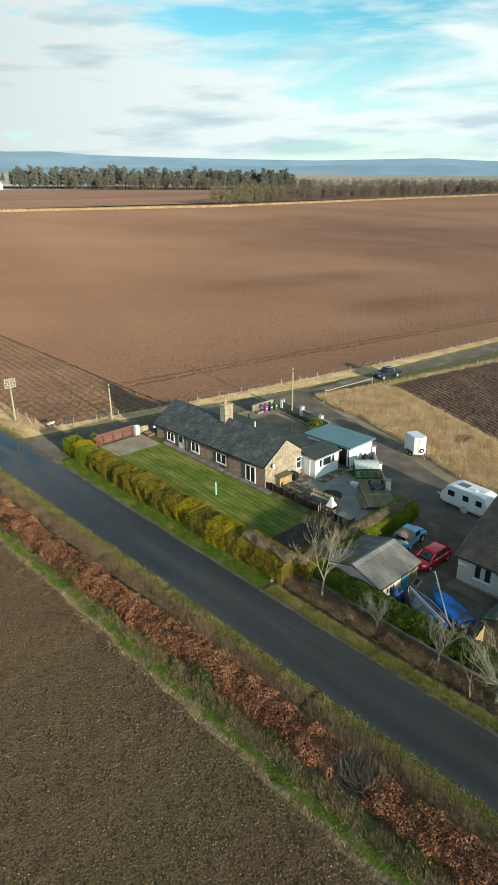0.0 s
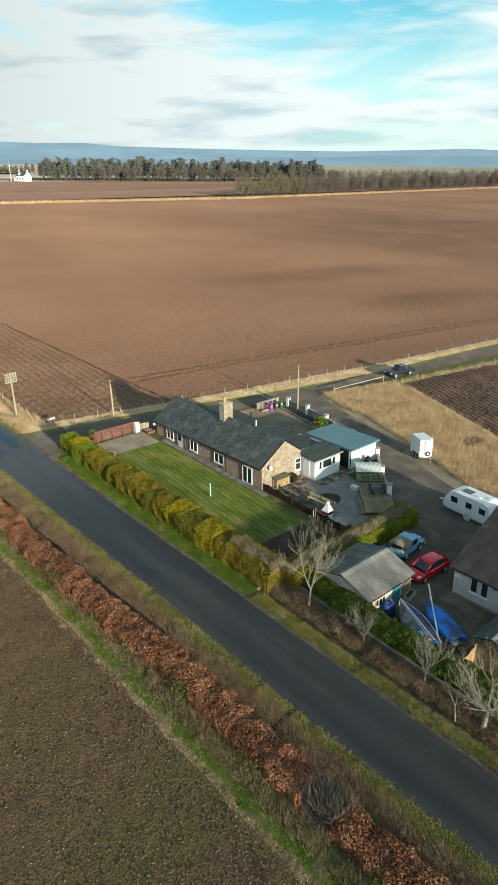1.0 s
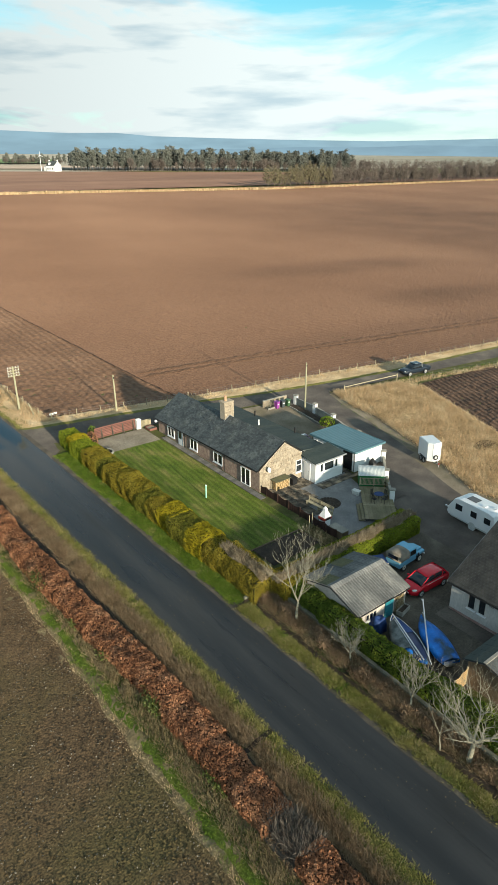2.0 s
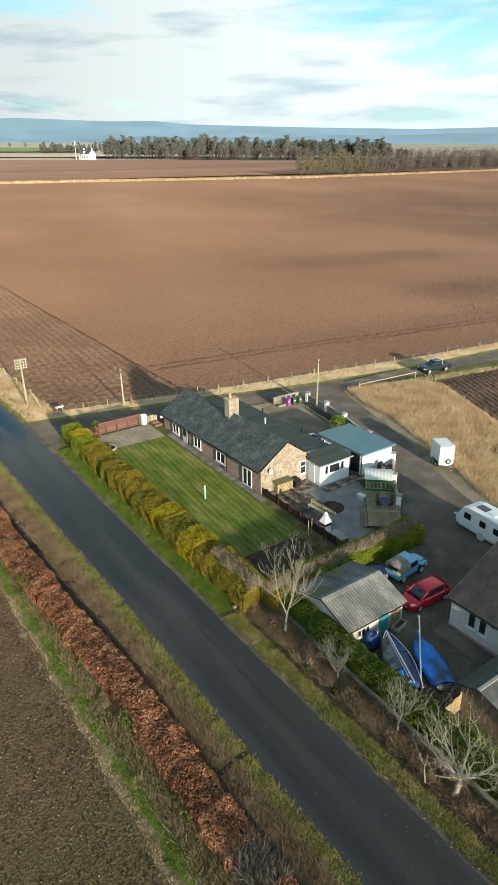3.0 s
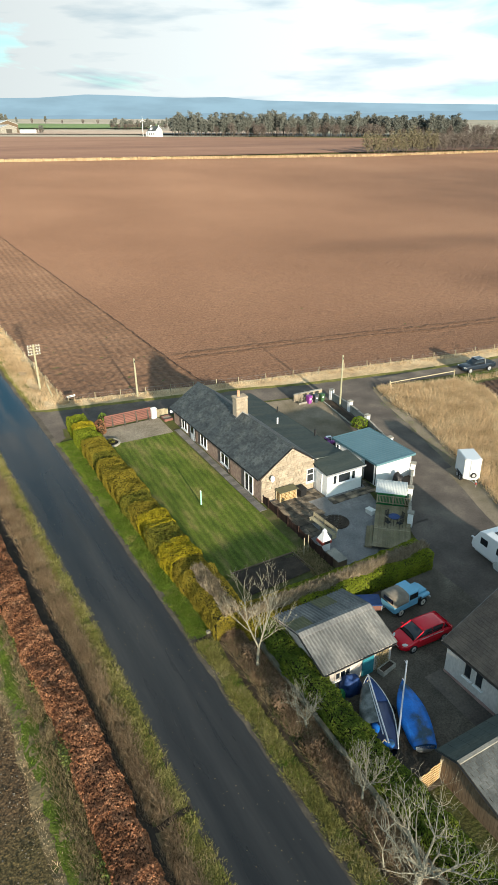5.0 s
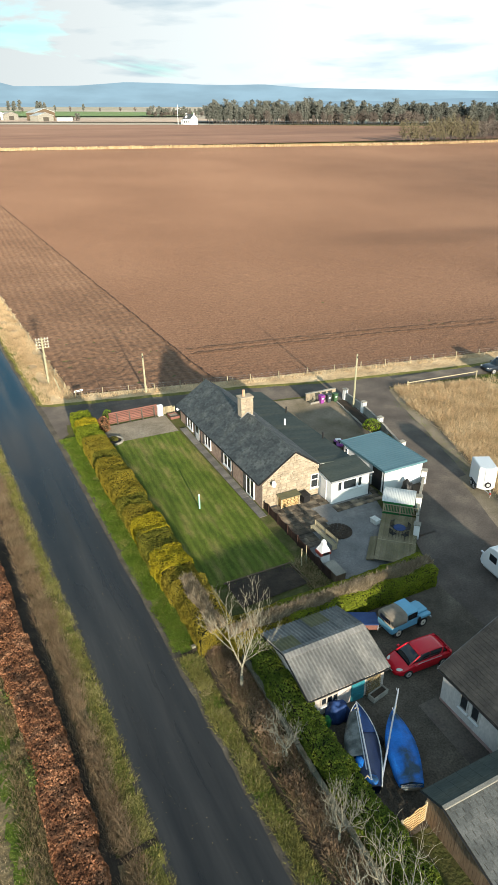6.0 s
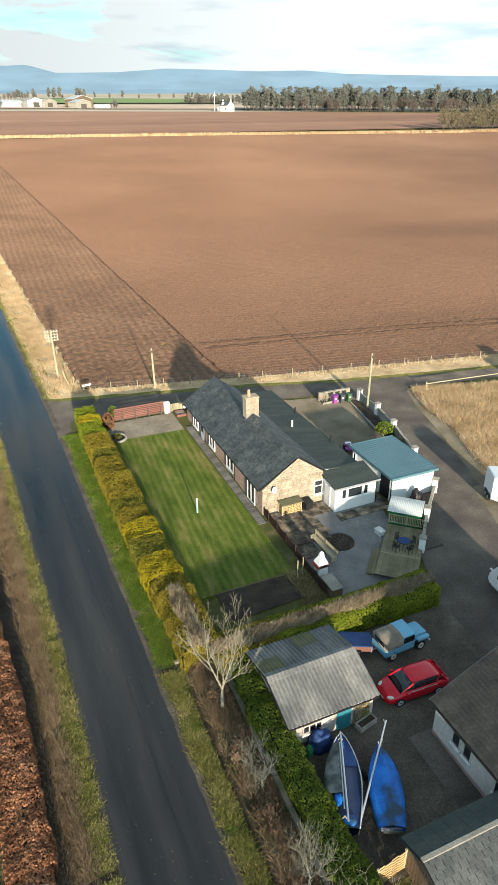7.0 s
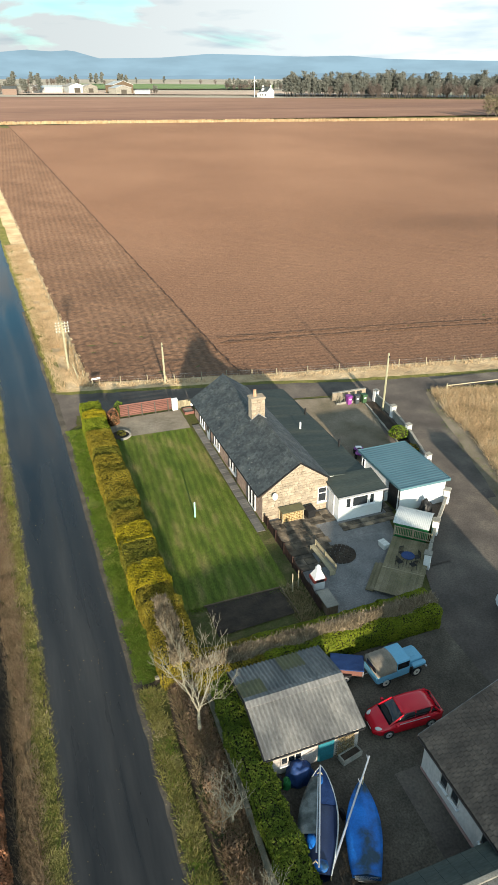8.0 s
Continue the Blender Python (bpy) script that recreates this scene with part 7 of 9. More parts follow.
def crossarm_pole(at):
    g = thing("line_pole", "old telegraph pole with four stacked crossarms", "pole", at)
    bm = bmesh.new()
    tube(bm, (0, 0, -0.2), (-0.05, 0.05, 6.1), 0.13, 0.10, 10)
    part("shaft", bm, POLE, g)
    for k in range(4):
        bm = bmesh.new()
        z = 4.75 + 0.36 * k
        box(bm, -0.85, 0.75, -0.10, 0.0, z, z + 0.1, 0.01)
        arm = part("crossarm", bm, POLE, g)
        for x in (-0.75, -0.4, 0.3, 0.65):
            bm = bmesh.new()
            tube(bm, (x, -0.05, z + 0.1), (x, -0.05, z + 0.26), 0.045, 0.03, 8)
            part("insulator", bm, PVC, arm)


crossarm_pole((-14.7, 37.2, land(0, 37.2)))
b = bmesh.new()
tube(b, (0, 0, 0), (-0.5, 0.2, 1.9), 0.06, 0.05, 8)
o = tagged(link("stay_post", b, POLE), "short leaning timber stay post beside the road", "post")
o.location = (-13.9, 34.0, land(0, 34))


def road_sign(at):
    g = thing("road_sign", "small white name sign on two short posts", "sign", at, 8)
    bm = bmesh.new()
    box(bm, -0.55, 0.55, -0.02, 0.02, 0.45, 0.68, 0.008)
    part("plate", bm, PVC, g)
    bm = bmesh.new()
    box(bm, -0.4, 0.4, -0.026, -0.022, 0.53, 0.60)
    part("lettering", bm, BLACK, g)
    for x in (-0.42, 0.42):
        bm = bmesh.new()
        box(bm, x - 0.03, x + 0.03, 0.02, 0.08, 0, 0.62)
        part("post", bm, OLDWOOD, g)


road_sign((-12.1, 32.0, land(0, 32)))


def post_fence(line, step, label, wires=3, h=1.05):
    """Posts with plain wires along a line of points."""
    g = thing("wire_fence", label, "fence", (0, 0, 0))
    pts = []
    for (x0, y0), (x1, y1) in zip(line, line[1:]):
        n = max(1, round(math.hypot(x1 - x0, y1 - y0) / step))
        pts += [(x0 + (x1 - x0) * k / n, y0 + (y1 - y0) * k / n) for k in range(n)]
    pts.append(line[-1])
    bm = bmesh.new()
    tube(bm, (0, 0, -0.2), (0, 0, h), 0.055, 0.05, 6)
    me = bpy.data.meshes.new("post")
    bm.to_mesh(me)
    bm.free()
    me.materials.append(OLDWOOD)
    r = random.Random(9)
    for x, y in pts:
        o = new("post", me)
        o.parent = g
        o.matrix_basis = pose(x, y, land(x, y), r.uniform(-5, 5), r.uniform(-5, 5), 0)
    for k in range(wires):
        bm = bmesh.new()
        for (x0, y0), (x1, y1) in zip(pts, pts[1:]):
            z = 0.35 + 0.3 * k
            tube(bm, (x0, y0, land(x0, y0) + z), (x1, y1, land(x1, y1) + z), 0.006, 0.006, 3)
        part("wire", bm, LEAD, g)


post_fence(FENCE_N, 3.6, "post and wire fence between lane and ploughed field")
post_fence([(-13.3, 34), (-15.0, 80), (-17.9, 150), (-25.3, 330)], 5.0, "post and wire fence beside the road")
post_fence([(37.5, 13.2), (60, 8.6), (120, -3)], 5.0, "post and wire fence beside the lane")


def field_gate(p, q):
    a = math.degrees(math.atan2(q[1] - p[1], q[0] - p[0]))
    L = math.hypot(q[0] - p[0], q[1] - p[1])
    g = thing("pole_barrier", "pale timber rail on posts at the edge of the rough grass", "barrier", (*p, land(*p)), a)
    bm = bmesh.new()
    tube(bm, (0, 0, 0.75), (L, 0, 0.8), 0.06, 0.06, 8)
    part("rail", bm, OLDWOOD, g)
    for x in (0.1, L - 0.1):
        bm = bmesh.new()
        tube(bm, (x, 0, -0.1), (x, 0, 1.0), 0.08, 0.08, 8)
        part("post", bm, OLDWOOD, g)


field_gate((26.0, 16.1), (36.8, 15.0))
# ---- foliage ----
RNG = np.random.default_rng(5)


def quads(name, corners, material, parent=None, label=""):
    """A mesh of loose quads from an array (n, 4, 3)."""
    n = len(corners)
    me = bpy.data.meshes.new(name)
    me.vertices.add(4 * n)
    me.vertices.foreach_set("co", corners.reshape(-1).astype(np.float32))
    me.loops.add(4 * n)
    me.loops.foreach_set("vertex_index", np.arange(4 * n, dtype=np.int32))
    me.polygons.add(n)
    me.polygons.foreach_set("loop_start", np.arange(0, 4 * n, 4, dtype=np.int32))
    me.polygons.foreach_set("loop_total", np.full(n, 4, dtype=np.int32))
    me.update(calc_edges=True)
    me.materials.append(material)
    ob = new(name, me)
    if parent:
        ob.parent = parent
    if label:
        ob["label"] = label
    return ob


def unit(v):
    return v / (np.linalg.norm(v, axis=1)[:, None] + 1e-9)


def leaf_quads(P, Nn, size, aspect=0.6, tilt=0.9):
    n = len(P)
    nn = unit(Nn + tilt * RNG.normal(size=(n, 3)))
    t = unit(np.cross(nn, RNG.normal(size=(n, 3))))
    b = np.cross(nn, t)
    s = (size * RNG.uniform(0.6, 1.4, n))[:, None]
    return np.stack([P - t * s, P + b * s * aspect, P + t * s, P - b * s * aspect], 1)


def blade_quads(P, h, w, lean=0.4, wind=(0.15, 0.1)):
    n = len(P)
    a = RNG.uniform(0, 2 * np.pi, n)
    side = np.stack([np.cos(a), np.sin(a), 0 * a], 1)
    hh = (h * RNG.uniform(0.5, 1.3, n))[:, None]
    ww = (1.7 * w * RNG.uniform(0.6, 1.3, n))[:, None]
    off = np.concatenate([RNG.normal(size=(n, 2)) * lean + np.array(wind), np.ones((n, 1))], 1)
    tip = P + unit(off) * hh
    return np.stack([P - side * ww, tip - side * ww * 0.2, tip + side * ww * 0.2, P + side * ww], 1)


def lands(x, y):
    return np.array([land(a, b) for a, b in zip(x, y)])


YS = np.arange(-100, 120, 0.5)
ZS = np.array([land(0, y) for y in YS])


def fast_land(y, x=0.0):
    return np.interp(y, YS, ZS) + fall(x, y)


def grow(name, n, xr, yr, h, w, material, label, keep=None, lean=0.4, base=0.0, tuft=5, wide=0.13, bend=None):
    """Grass in tufts: blades spread out from scattered roots, each tuft of its own height."""
    m = max(1, n // tuft)
    x, y = RNG.uniform(*xr, m), RNG.uniform(*yr, m)
    if keep is not None:
        k = keep(x, y)
        x, y = x[k], y[k]
    if bend is not None:
        x = x + bend(y)
    dry = ~(((np.abs(y + 23.7) < 0.28) & (x > -24.6) & (x < -21.5)) | ((np.abs(y + 13.0) < 0.32) & (x > -16.6) & (x < -14.4)))  # the drain cuts stay open
    x, y = x[dry], y[dry]
    tall = np.repeat(RNG.uniform(0.5, 1.45, len(x)), tuft)
    x, y = np.repeat(x, tuft), np.repeat(y, tuft)
    d = RNG.normal(size=(len(x), 2))
    P = np.stack([x + wide * d[:, 0], y + wide * d[:, 1], fast_land(y, x) + base - 0.03], 1)
    q = blade_quads(P, h * tall, w, 0.25, 0.7 * lean * d + np.array([0.15, 0.1]))
    return tagged(quads(name, q, material, None, label), label, "grass", kind="stuff")


def clumpy(scale, level, seed=0.0):
    def f(x, y):
        return np.array([noise.noise((a * scale, b * scale, seed)) > level for a, b in zip(x, y)])
    return f


def hedge_section(w, h, bulge=0.1):
    """Outline across a clipped hedge, as (offset, height, normal offset, normal up, run)."""
    pts = [(-w / 2, 0.0), (-w / 2 - bulge, h * 0.45), (-w / 2 - 0.3 * bulge, h * 0.9), (-w / 2 + 0.18, h), (0, h * 1.03), (w / 2 - 0.18, h), (w / 2 + 0.3 * bulge, h * 0.9), (w / 2 + bulge, h * 0.45), (w / 2, 0.0)]
    return np.array(pts)


def hedge_part(parent, name, axis, s0, s1, c, w, h, mats, dens, size, lump=0.16, ends=(True, True), seed=0.0, core=None, top=None, label="", drift=0.0):
    """A length of clipped hedge along x or y: an inner body dark in colour for its shade, and a skin of leaves."""
    sec = hedge_section(w, h)
    seg = np.diff(sec, axis=0)
    run = np.linalg.norm(seg, axis=1)
    cum = np.concatenate([[0], np.cumsum(run)])
    L = s1 - s0
    area = L * cum[-1]
    n = int(area * dens)
    s = RNG.uniform(s0, s1, n)
    u = RNG.uniform(0, cum[-1], n)
    k = np.clip(np.searchsorted(cum, u) - 1, 0, len(seg) - 1)
    f = ((u - cum[k]) / run[k])[:, None]
    q = sec[k] + seg[k] * f
    nrm = np.stack([-seg[k][:, 1], seg[k][:, 0]], 1) / run[k][:, None]
    for e, at, sg in ((ends[0], s0, -1), (ends[1], s1, 1)):
        if e:
            m = int(w * h * dens)
            q = np.concatenate([q, np.stack([RNG.uniform(-w / 2, w / 2, m), RNG.uniform(0, h, m)], 1)])
            s = np.concatenate([s, np.full(m, at + 0.05 * sg)])
            nrm = np.concatenate([nrm, np.zeros((m, 2))])
    bumps = np.array([lump * (noise.noise((a * 0.8, b * 0.9, d * 0.9 + seed)) + 0.5 * noise.noise((a * 2.2, b * 2.2, d * 2.2 + seed)) + 0.45 * noise.noise((a * 6.5, b * 6.5, d * 6.5 + seed))) for a, (b, d) in zip(s, q)])
    q = q + nrm * bumps[:, None]
    q[:, 0] += c + drift * (s - s0)
    if axis == "y":
        P = np.stack([q[:, 0], s, fast_land(s, q[:, 0]) + q[:, 1]], 1)
        Nn = np.stack([nrm[:, 0], 0 * s, nrm[:, 1]], 1)
    else:
        P = np.stack([s, q[:, 0], fast_land(q[:, 0], s) + q[:, 1]], 1)
        Nn = np.stack([0 * s, nrm[:, 0], nrm[:, 1]], 1)
    mid = q[:, 0] - c - drift * (s - s0)
    pick = (q[:, 1] > h * 0.93) & (np.abs(mid + 0.1) < 0.19 * w + 0.12 * np.sin(s * 1.7)) if top else np.zeros(len(P), bool)
    ob = None
    # inner body: the shade behind the leaves is in its dark colour
    bm = bmesh.new()
    rows = []
    m = max(2, int(L / 0.6))
    small = hedge_section(w - 0.22, h - 0.12, 0.06)
    for i in range(m + 1):
        t = s0 + 0.08 + (L - 0.16) * i / m
        row = []
        for a, z in small:
            d = 0.7 * lump * noise.noise((t * 0.8, a * 0.9, z * 0.9 + seed))
            a2 = a * (1 + d * 0.3) + c + drift * (t - s0)
            p = (a2, t, float(fast_land(t, a2)) + z + d - (0.3 if z == 0 else 0)) if axis == "y" else (t, a2, float(fast_land(a2, t)) + z + d - (0.3 if z == 0 else 0))
            row.append(bm.verts.new(p))
        rows.append(row)
    for a, b in zip(rows, rows[1:]):
        for j in range(len(a) - 1):
            bm.faces.new((a[j], a[j + 1], b[j + 1], b[j]))
    bm.faces.new(rows[0])
    bm.faces.new(rows[-1])
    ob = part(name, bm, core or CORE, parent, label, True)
    tagged(quads("leaves", leaf_quads(P[~pick], Nn[~pick], size), mats, ob), kind="stuff")
    if top:
        Q = P[pick]
        quads("twig_top", np.concatenate([leaf_quads(Q[::4], Nn[pick][::4], size, 0.35), blade_quads(np.concatenate([Q, Q + RNG.normal(size=Q.shape) * 0.08]), 0.34, 0.018, 0.7)]), top, ob, "bare cut twigs")
    return ob


def garden_hedge():
    g = thing("garden_hedge", "clipped cypress hedge mottled gold, bronze and green", "hedge", (0, 0, 0))
    #        y0,   y1,    width, height, foliage
    runs = [(20.9, 23.1, 2.1, 1.85, CYPRESS), (19.7, 20.9, 2.2, 1.9, GOLD), (16.6, 19.7, 2.3, 1.85, CYPRESS), (13.6, 16.6, 2.5, 1.9, OLIVE), (11.6, 13.6, 2.3, 1.8, BRONZE), (9.0, 11.6, 2.5, 1.9, OLIVE),
            (7.2, 9.0, 2.6, 2.0, OLIVE), (4.6, 7.2, 2.6, 1.9, OLIVE), (2.6, 4.6, 2.5, 1.85, BRONZE), (0.6, 2.6, 2.5, 1.9, OLIVE), (-1.3, 0.6, 2.6, 1.95, GOLD), (-4.2, -1.3, 2.6, 1.9, BRONZE), (-6.4, -4.2, 2.6, 2.0, GOLD), (-8.2, -6.4, 2.5, 1.9, OLIVE)]
    for i, (y0, y1, w, h, m) in enumerate(runs):
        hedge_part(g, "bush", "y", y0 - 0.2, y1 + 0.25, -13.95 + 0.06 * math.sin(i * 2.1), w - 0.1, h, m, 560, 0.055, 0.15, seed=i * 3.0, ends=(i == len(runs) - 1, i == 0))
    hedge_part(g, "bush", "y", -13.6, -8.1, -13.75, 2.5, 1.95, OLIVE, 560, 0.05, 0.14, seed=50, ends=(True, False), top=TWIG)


garden_hedge()


def cross_hedge():
    g = thing("cross_hedge", "bright green clipped hedge with a bare twiggy top", "hedge", (0, 0, 0))
    for i, (x0, x1, m) in enumerate(((-12.9, -9.2, OLIVE), (-9.2, -4.5, CYPRESS), (-4.5, 0.2, CYPRESS), (0.2, 3.45, CYPRESS))):
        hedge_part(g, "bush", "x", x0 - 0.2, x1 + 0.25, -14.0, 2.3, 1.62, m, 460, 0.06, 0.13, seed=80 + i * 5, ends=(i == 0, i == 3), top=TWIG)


cross_hedge()


def yard_hedge():
    g = thing("yard_hedge", "dense green conifer hedge between verge and yard", "hedge", (0, 0, 0))
    for i in range(7):
        y1 = -15.0 - 3.6 * i
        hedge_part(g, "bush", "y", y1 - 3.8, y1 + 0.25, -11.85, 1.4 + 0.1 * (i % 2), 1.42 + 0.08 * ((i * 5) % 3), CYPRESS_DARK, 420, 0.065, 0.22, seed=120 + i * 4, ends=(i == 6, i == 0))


yard_hedge()


def beech_hedge():
    g = thing("beech_hedge", "roadside beech hedge holding its russet winter leaves", "hedge", (0, 0, 0))
    cuts = [46.0 - 3.8 * k for k in range(20)] + [-28.6, -31.2] + [-34.8 - 3.6 * k for k in range(8)]
    for i, (y1, y0) in enumerate(zip(cuts, cuts[1:])):
        gap = y1 == -28.6
        c0, c1 = -25.9 + float(hedge_bend(y0)), -25.9 + float(hedge_bend(y1))
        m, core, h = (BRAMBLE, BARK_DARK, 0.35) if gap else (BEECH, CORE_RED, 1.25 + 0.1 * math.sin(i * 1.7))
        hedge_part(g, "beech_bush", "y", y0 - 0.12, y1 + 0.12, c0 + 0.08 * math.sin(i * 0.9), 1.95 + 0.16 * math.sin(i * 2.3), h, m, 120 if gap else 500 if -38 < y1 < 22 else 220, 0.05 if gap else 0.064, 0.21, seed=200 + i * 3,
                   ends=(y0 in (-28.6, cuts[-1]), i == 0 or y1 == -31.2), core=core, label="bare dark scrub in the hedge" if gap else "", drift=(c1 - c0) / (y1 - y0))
    # green ivy and bramble climbing the field side
    for y0, wide, high in ((9.0, 0.7, 0.9), (-0.9, 1.3, 1.5), (-6.8, 0.5, 0.8), (-11.2, 0.4, 0.8), (-17.6, 1.0, 1.3), (-24.5, 1.0, 0.7), (-34.8, 0.8, 0.7), (-41, 0.7, 0.9)):
        n = int(520 * wide)
        y = y0 + RNG.normal(size=n) * 0.55 * wide
        x = -26.95 + hedge_bend(y) + RNG.normal(size=n) * 0.2
        P = np.stack([x, y, fast_land(y, x) + RNG.uniform(0.1, high, n)], 1)
        quads("ivy", leaf_quads(P, np.tile([-1.0, 0, 0.5], (n, 1)), 0.075), IVY, g, "patch of green ivy")


beech_hedge()

# ---- verges and rough grass ----
P_DRY = [(24.6, 16.9), (36.0, 14.0), (37.3, 10.6), (28.5, -11.5), (16.4, -19.0), (15.0, -14.0), (19.2, -4.0), (22.4, 6.2), (23.0, 12.0)]


def inside(poly):
    def f(x, y):
        r = np.zeros(len(x), bool)
        for (x0, y0), (x1, y1) in zip(poly, poly[1:] + poly[:1]):
            c = ((y0 > y) != (y1 > y)) & (x < (x1 - x0) * (y - y0) / (y1 - y0 + 1e-12) + x0)
            r ^= c
        return r
    return f


dry_in = inside(P_DRY)
swathe = clumpy(0.16, -0.05, 7)
grow("rough_grass", 330000, (14, 38), (-20, 18), 0.42, 0.012, STRAW, "tall straw-coloured rough grass on the bank", dry_in, 0.6, 0.06, 8, 0.2)
grow("rough_grass", 14000, (14, 38), (-20, 18), 0.4, 0.012, DEADGRASS, "brown dead grass among the straw", lambda x, y: dry_in(x, y) & swathe(x, y), 0.6)
grow("verge_grass", 16000, (14.5, 24), (-20, 14), 0.12, 0.018, GRASS, "green grass edging the drive", lambda x, y: (x > 15.2 + 0.24 * (y + 14)) & (x < 16.6 + 0.24 * (y + 14)), 0.6)


def dry_bank():
    """The bank under the rough grass."""
    me = bpy.data.meshes.new("grass_bank")
    n = 120
    vs, fs = [], []
    for j in range(n):
        for i in range(n):
            x, y = 13 + 26 * i / (n - 1), -20 + 38 * j / (n - 1)
            vs.append((x, y, land(x, y) + 0.05 + 0.12 * max(0, noise.noise((x * 0.4, y * 0.4, 2))) + 0.16 * max(0, noise.noise((x * 1.1, y * 0.8, 6))) + 0.09 * noise.noise((x * 2.7, y * 2.2, 9))))
    cx = np.array([v[0] for v in vs])
    cy = np.array([v[1] for v in vs])
    ok = dry_in(cx, cy)
    for j in range(n - 1):
        for i in range(n - 1):
            a = j * n + i
            q = (a, a + 1, a + n + 1, a + n)
            if all(ok[k] for k in q):
                fs.append(q)
    me.from_pydata(vs, [], fs)
    me.materials.append(MAT_STRAW)
    tagged(new("grass_bank", me), "matted dry grass bank beside the drive", "ground", kind="structure")


dry_bank()
# strip between near field and hedge
def rank(x, y):
    """Rank green growth takes over towards the south."""
    return np.array([noise.noise((a * 0.7, b * 0.45, 9)) > (0.05 if b > -16 else -0.22) for a, b in zip(x, y)])


grow("field_edge_grass", 85000, (-27.9, -26.3), (-47, 42), 0.34, 0.008, DEADGRASS, "tall dead tan grass below the hedge", clumpy(0.8, -0.25, 1), 0.7, bend=field_bend)
grow("field_edge_grass", 60000, (-28.0, -26.4), (-47, 42), 0.2, 0.014, GRASS_DEEP, "rank green growth below the hedge", rank, 0.8, bend=field_bend)
grow("field_edge_grass", 80000, (-29.0, -27.4), (-47, 42), 0.12, 0.013, GRASS, "bright green grass strip along the field edge", lambda x, y: np.abs(x + 28.15 + 0.22 * np.sin(y * 0.4) + 0.15 * np.sin(y * 1.1)) < 0.36 + 0.3 * clumpy(0.5, 0.05, 9)(x, y), 0.7, bend=field_bend)
grow("field_edge_grass", 34000, (-29.6, -28.4), (-47, 42), 0.16, 0.008, STRAW, "pale straw along the field edge", lambda x, y: np.abs(x + 28.95 + 0.2 * np.sin(y * 0.9) + 0.1 * np.sin(y * 2.3)) < 0.24, 0.9, bend=field_bend)
# road verges
grow("verge_grass", 130000, (-24.65, -23.2), (-47, 46), 0.34, 0.008, DEADSTEM, "dead grey-brown grass and stems on the road verge", lambda x, y: (x < -23.25 + 0.2 * np.sin(y)) & clumpy(0.8, -0.4, 3)(x, y), 0.7, bend=west_bend)
grow("verge_grass", 30000, (-24.7, -23.3), (-47, 46), 0.5, 0.006, BRAMBLE, "brown stems on the road verge", clumpy(0.5, -0.1, 31), 0.6, bend=west_bend)
grow("verge_grass", 90000, (-23.6, -22.35), (-47, 60), 0.16, 0.013, GRASS_YELLOW, "yellow-green grass at the road edge", lambda x, y: (x > -23.25 + 0.2 * np.sin(1.3 * y)) & clumpy(1.3, -0.3, 33)(x, y), 0.9, 0.05, 6, 0.14, bend=west_bend)
grow("verge_grass", 16000, (-23.5, -22.4), (-47, 46), 0.13, 0.013, GRASS, "green tufts at the road edge", clumpy(0.9, 0.15, 35), 0.9, 0.05, bend=west_bend)
grow("verge_grass", 80000, (-16.5, -14.9), (-12.6, 21), 0.09, 0.014, GRASS, "green grass below the garden hedge", lambda x, y: (x > -16.4 - 0.02 * (y + 12) + 0.12 * np.sin(1.1 * y)) & clumpy(0.9, -0.35, 37)(x, y), 0.9, 0.05)
grow("verge_grass", 16000, (-16.4, -15.0), (-12.6, 21), 0.08, 0.013, GRASS_YELLOW, "yellow tufts below the garden hedge", clumpy(0.7, 0.15, 39), 0.9, 0.05)
grow("verge_grass", 46000, (-17.3, -16.25), (-44, -13), 0.16, 0.013, GRASS_YELLOW, "mossy yellow-green verge beside the ditch", lambda x, y: (x > -17.2 + 0.12 * np.sin(1.1 * y)) & clumpy(1.1, -0.3, 41)(x, y), 0.9, 0.05, 6, 0.14, bend=east_bend)
grow("verge_grass", 14000, (-17.2, -16.2), (-44, -13), 0.14, 0.013, GRASS, "green tufts beside the ditch", clumpy(0.8, 0.1, 43), 0.9, 0.05, bend=east_bend)
# dark base: shade in the gaps of the bracken is in its colour
sheet("ditch_bank", ((-14.7, -46), (-12.9, -46), (-12.9, -13.6), (-14.7, -13.6)), 0.03, EARTH, "earth bank of the ditch, dark for the shade between stems", "verge", 10, 160, 0.15, 0.10)


def bracken():
    """Collapsed rusty fronds and leaves in heaps along the ditch."""
    n = 9000
    y = RNG.uniform(-44, -13.6, n)
    x = -13.85 + 0.3 * np.sin(y * 1.9) + RNG.normal(size=n) * 0.38
    heap = np.array([max(0.08, 0.3 + 0.5 * noise.noise((a * 0.9, b * 0.9, 21))) for a, b in zip(x, y)])
    P = np.stack([x, y, fast_land(y, x) + 0.05 + heap * RNG.uniform(0.2, 1.0, n)], 1)
    ok = np.abs(x + 13.8) < 0.85
    q = leaf_quads(P[ok], np.tile([-0.3, -0.4, 1.0], (int(ok.sum()), 1)), 0.10, 0.35, 0.8)
    tagged(quads("bracken", q, BRAMBLE, None), "heaps of collapsed rusty bracken on the ditch bank", "bracken", kind="stuff")


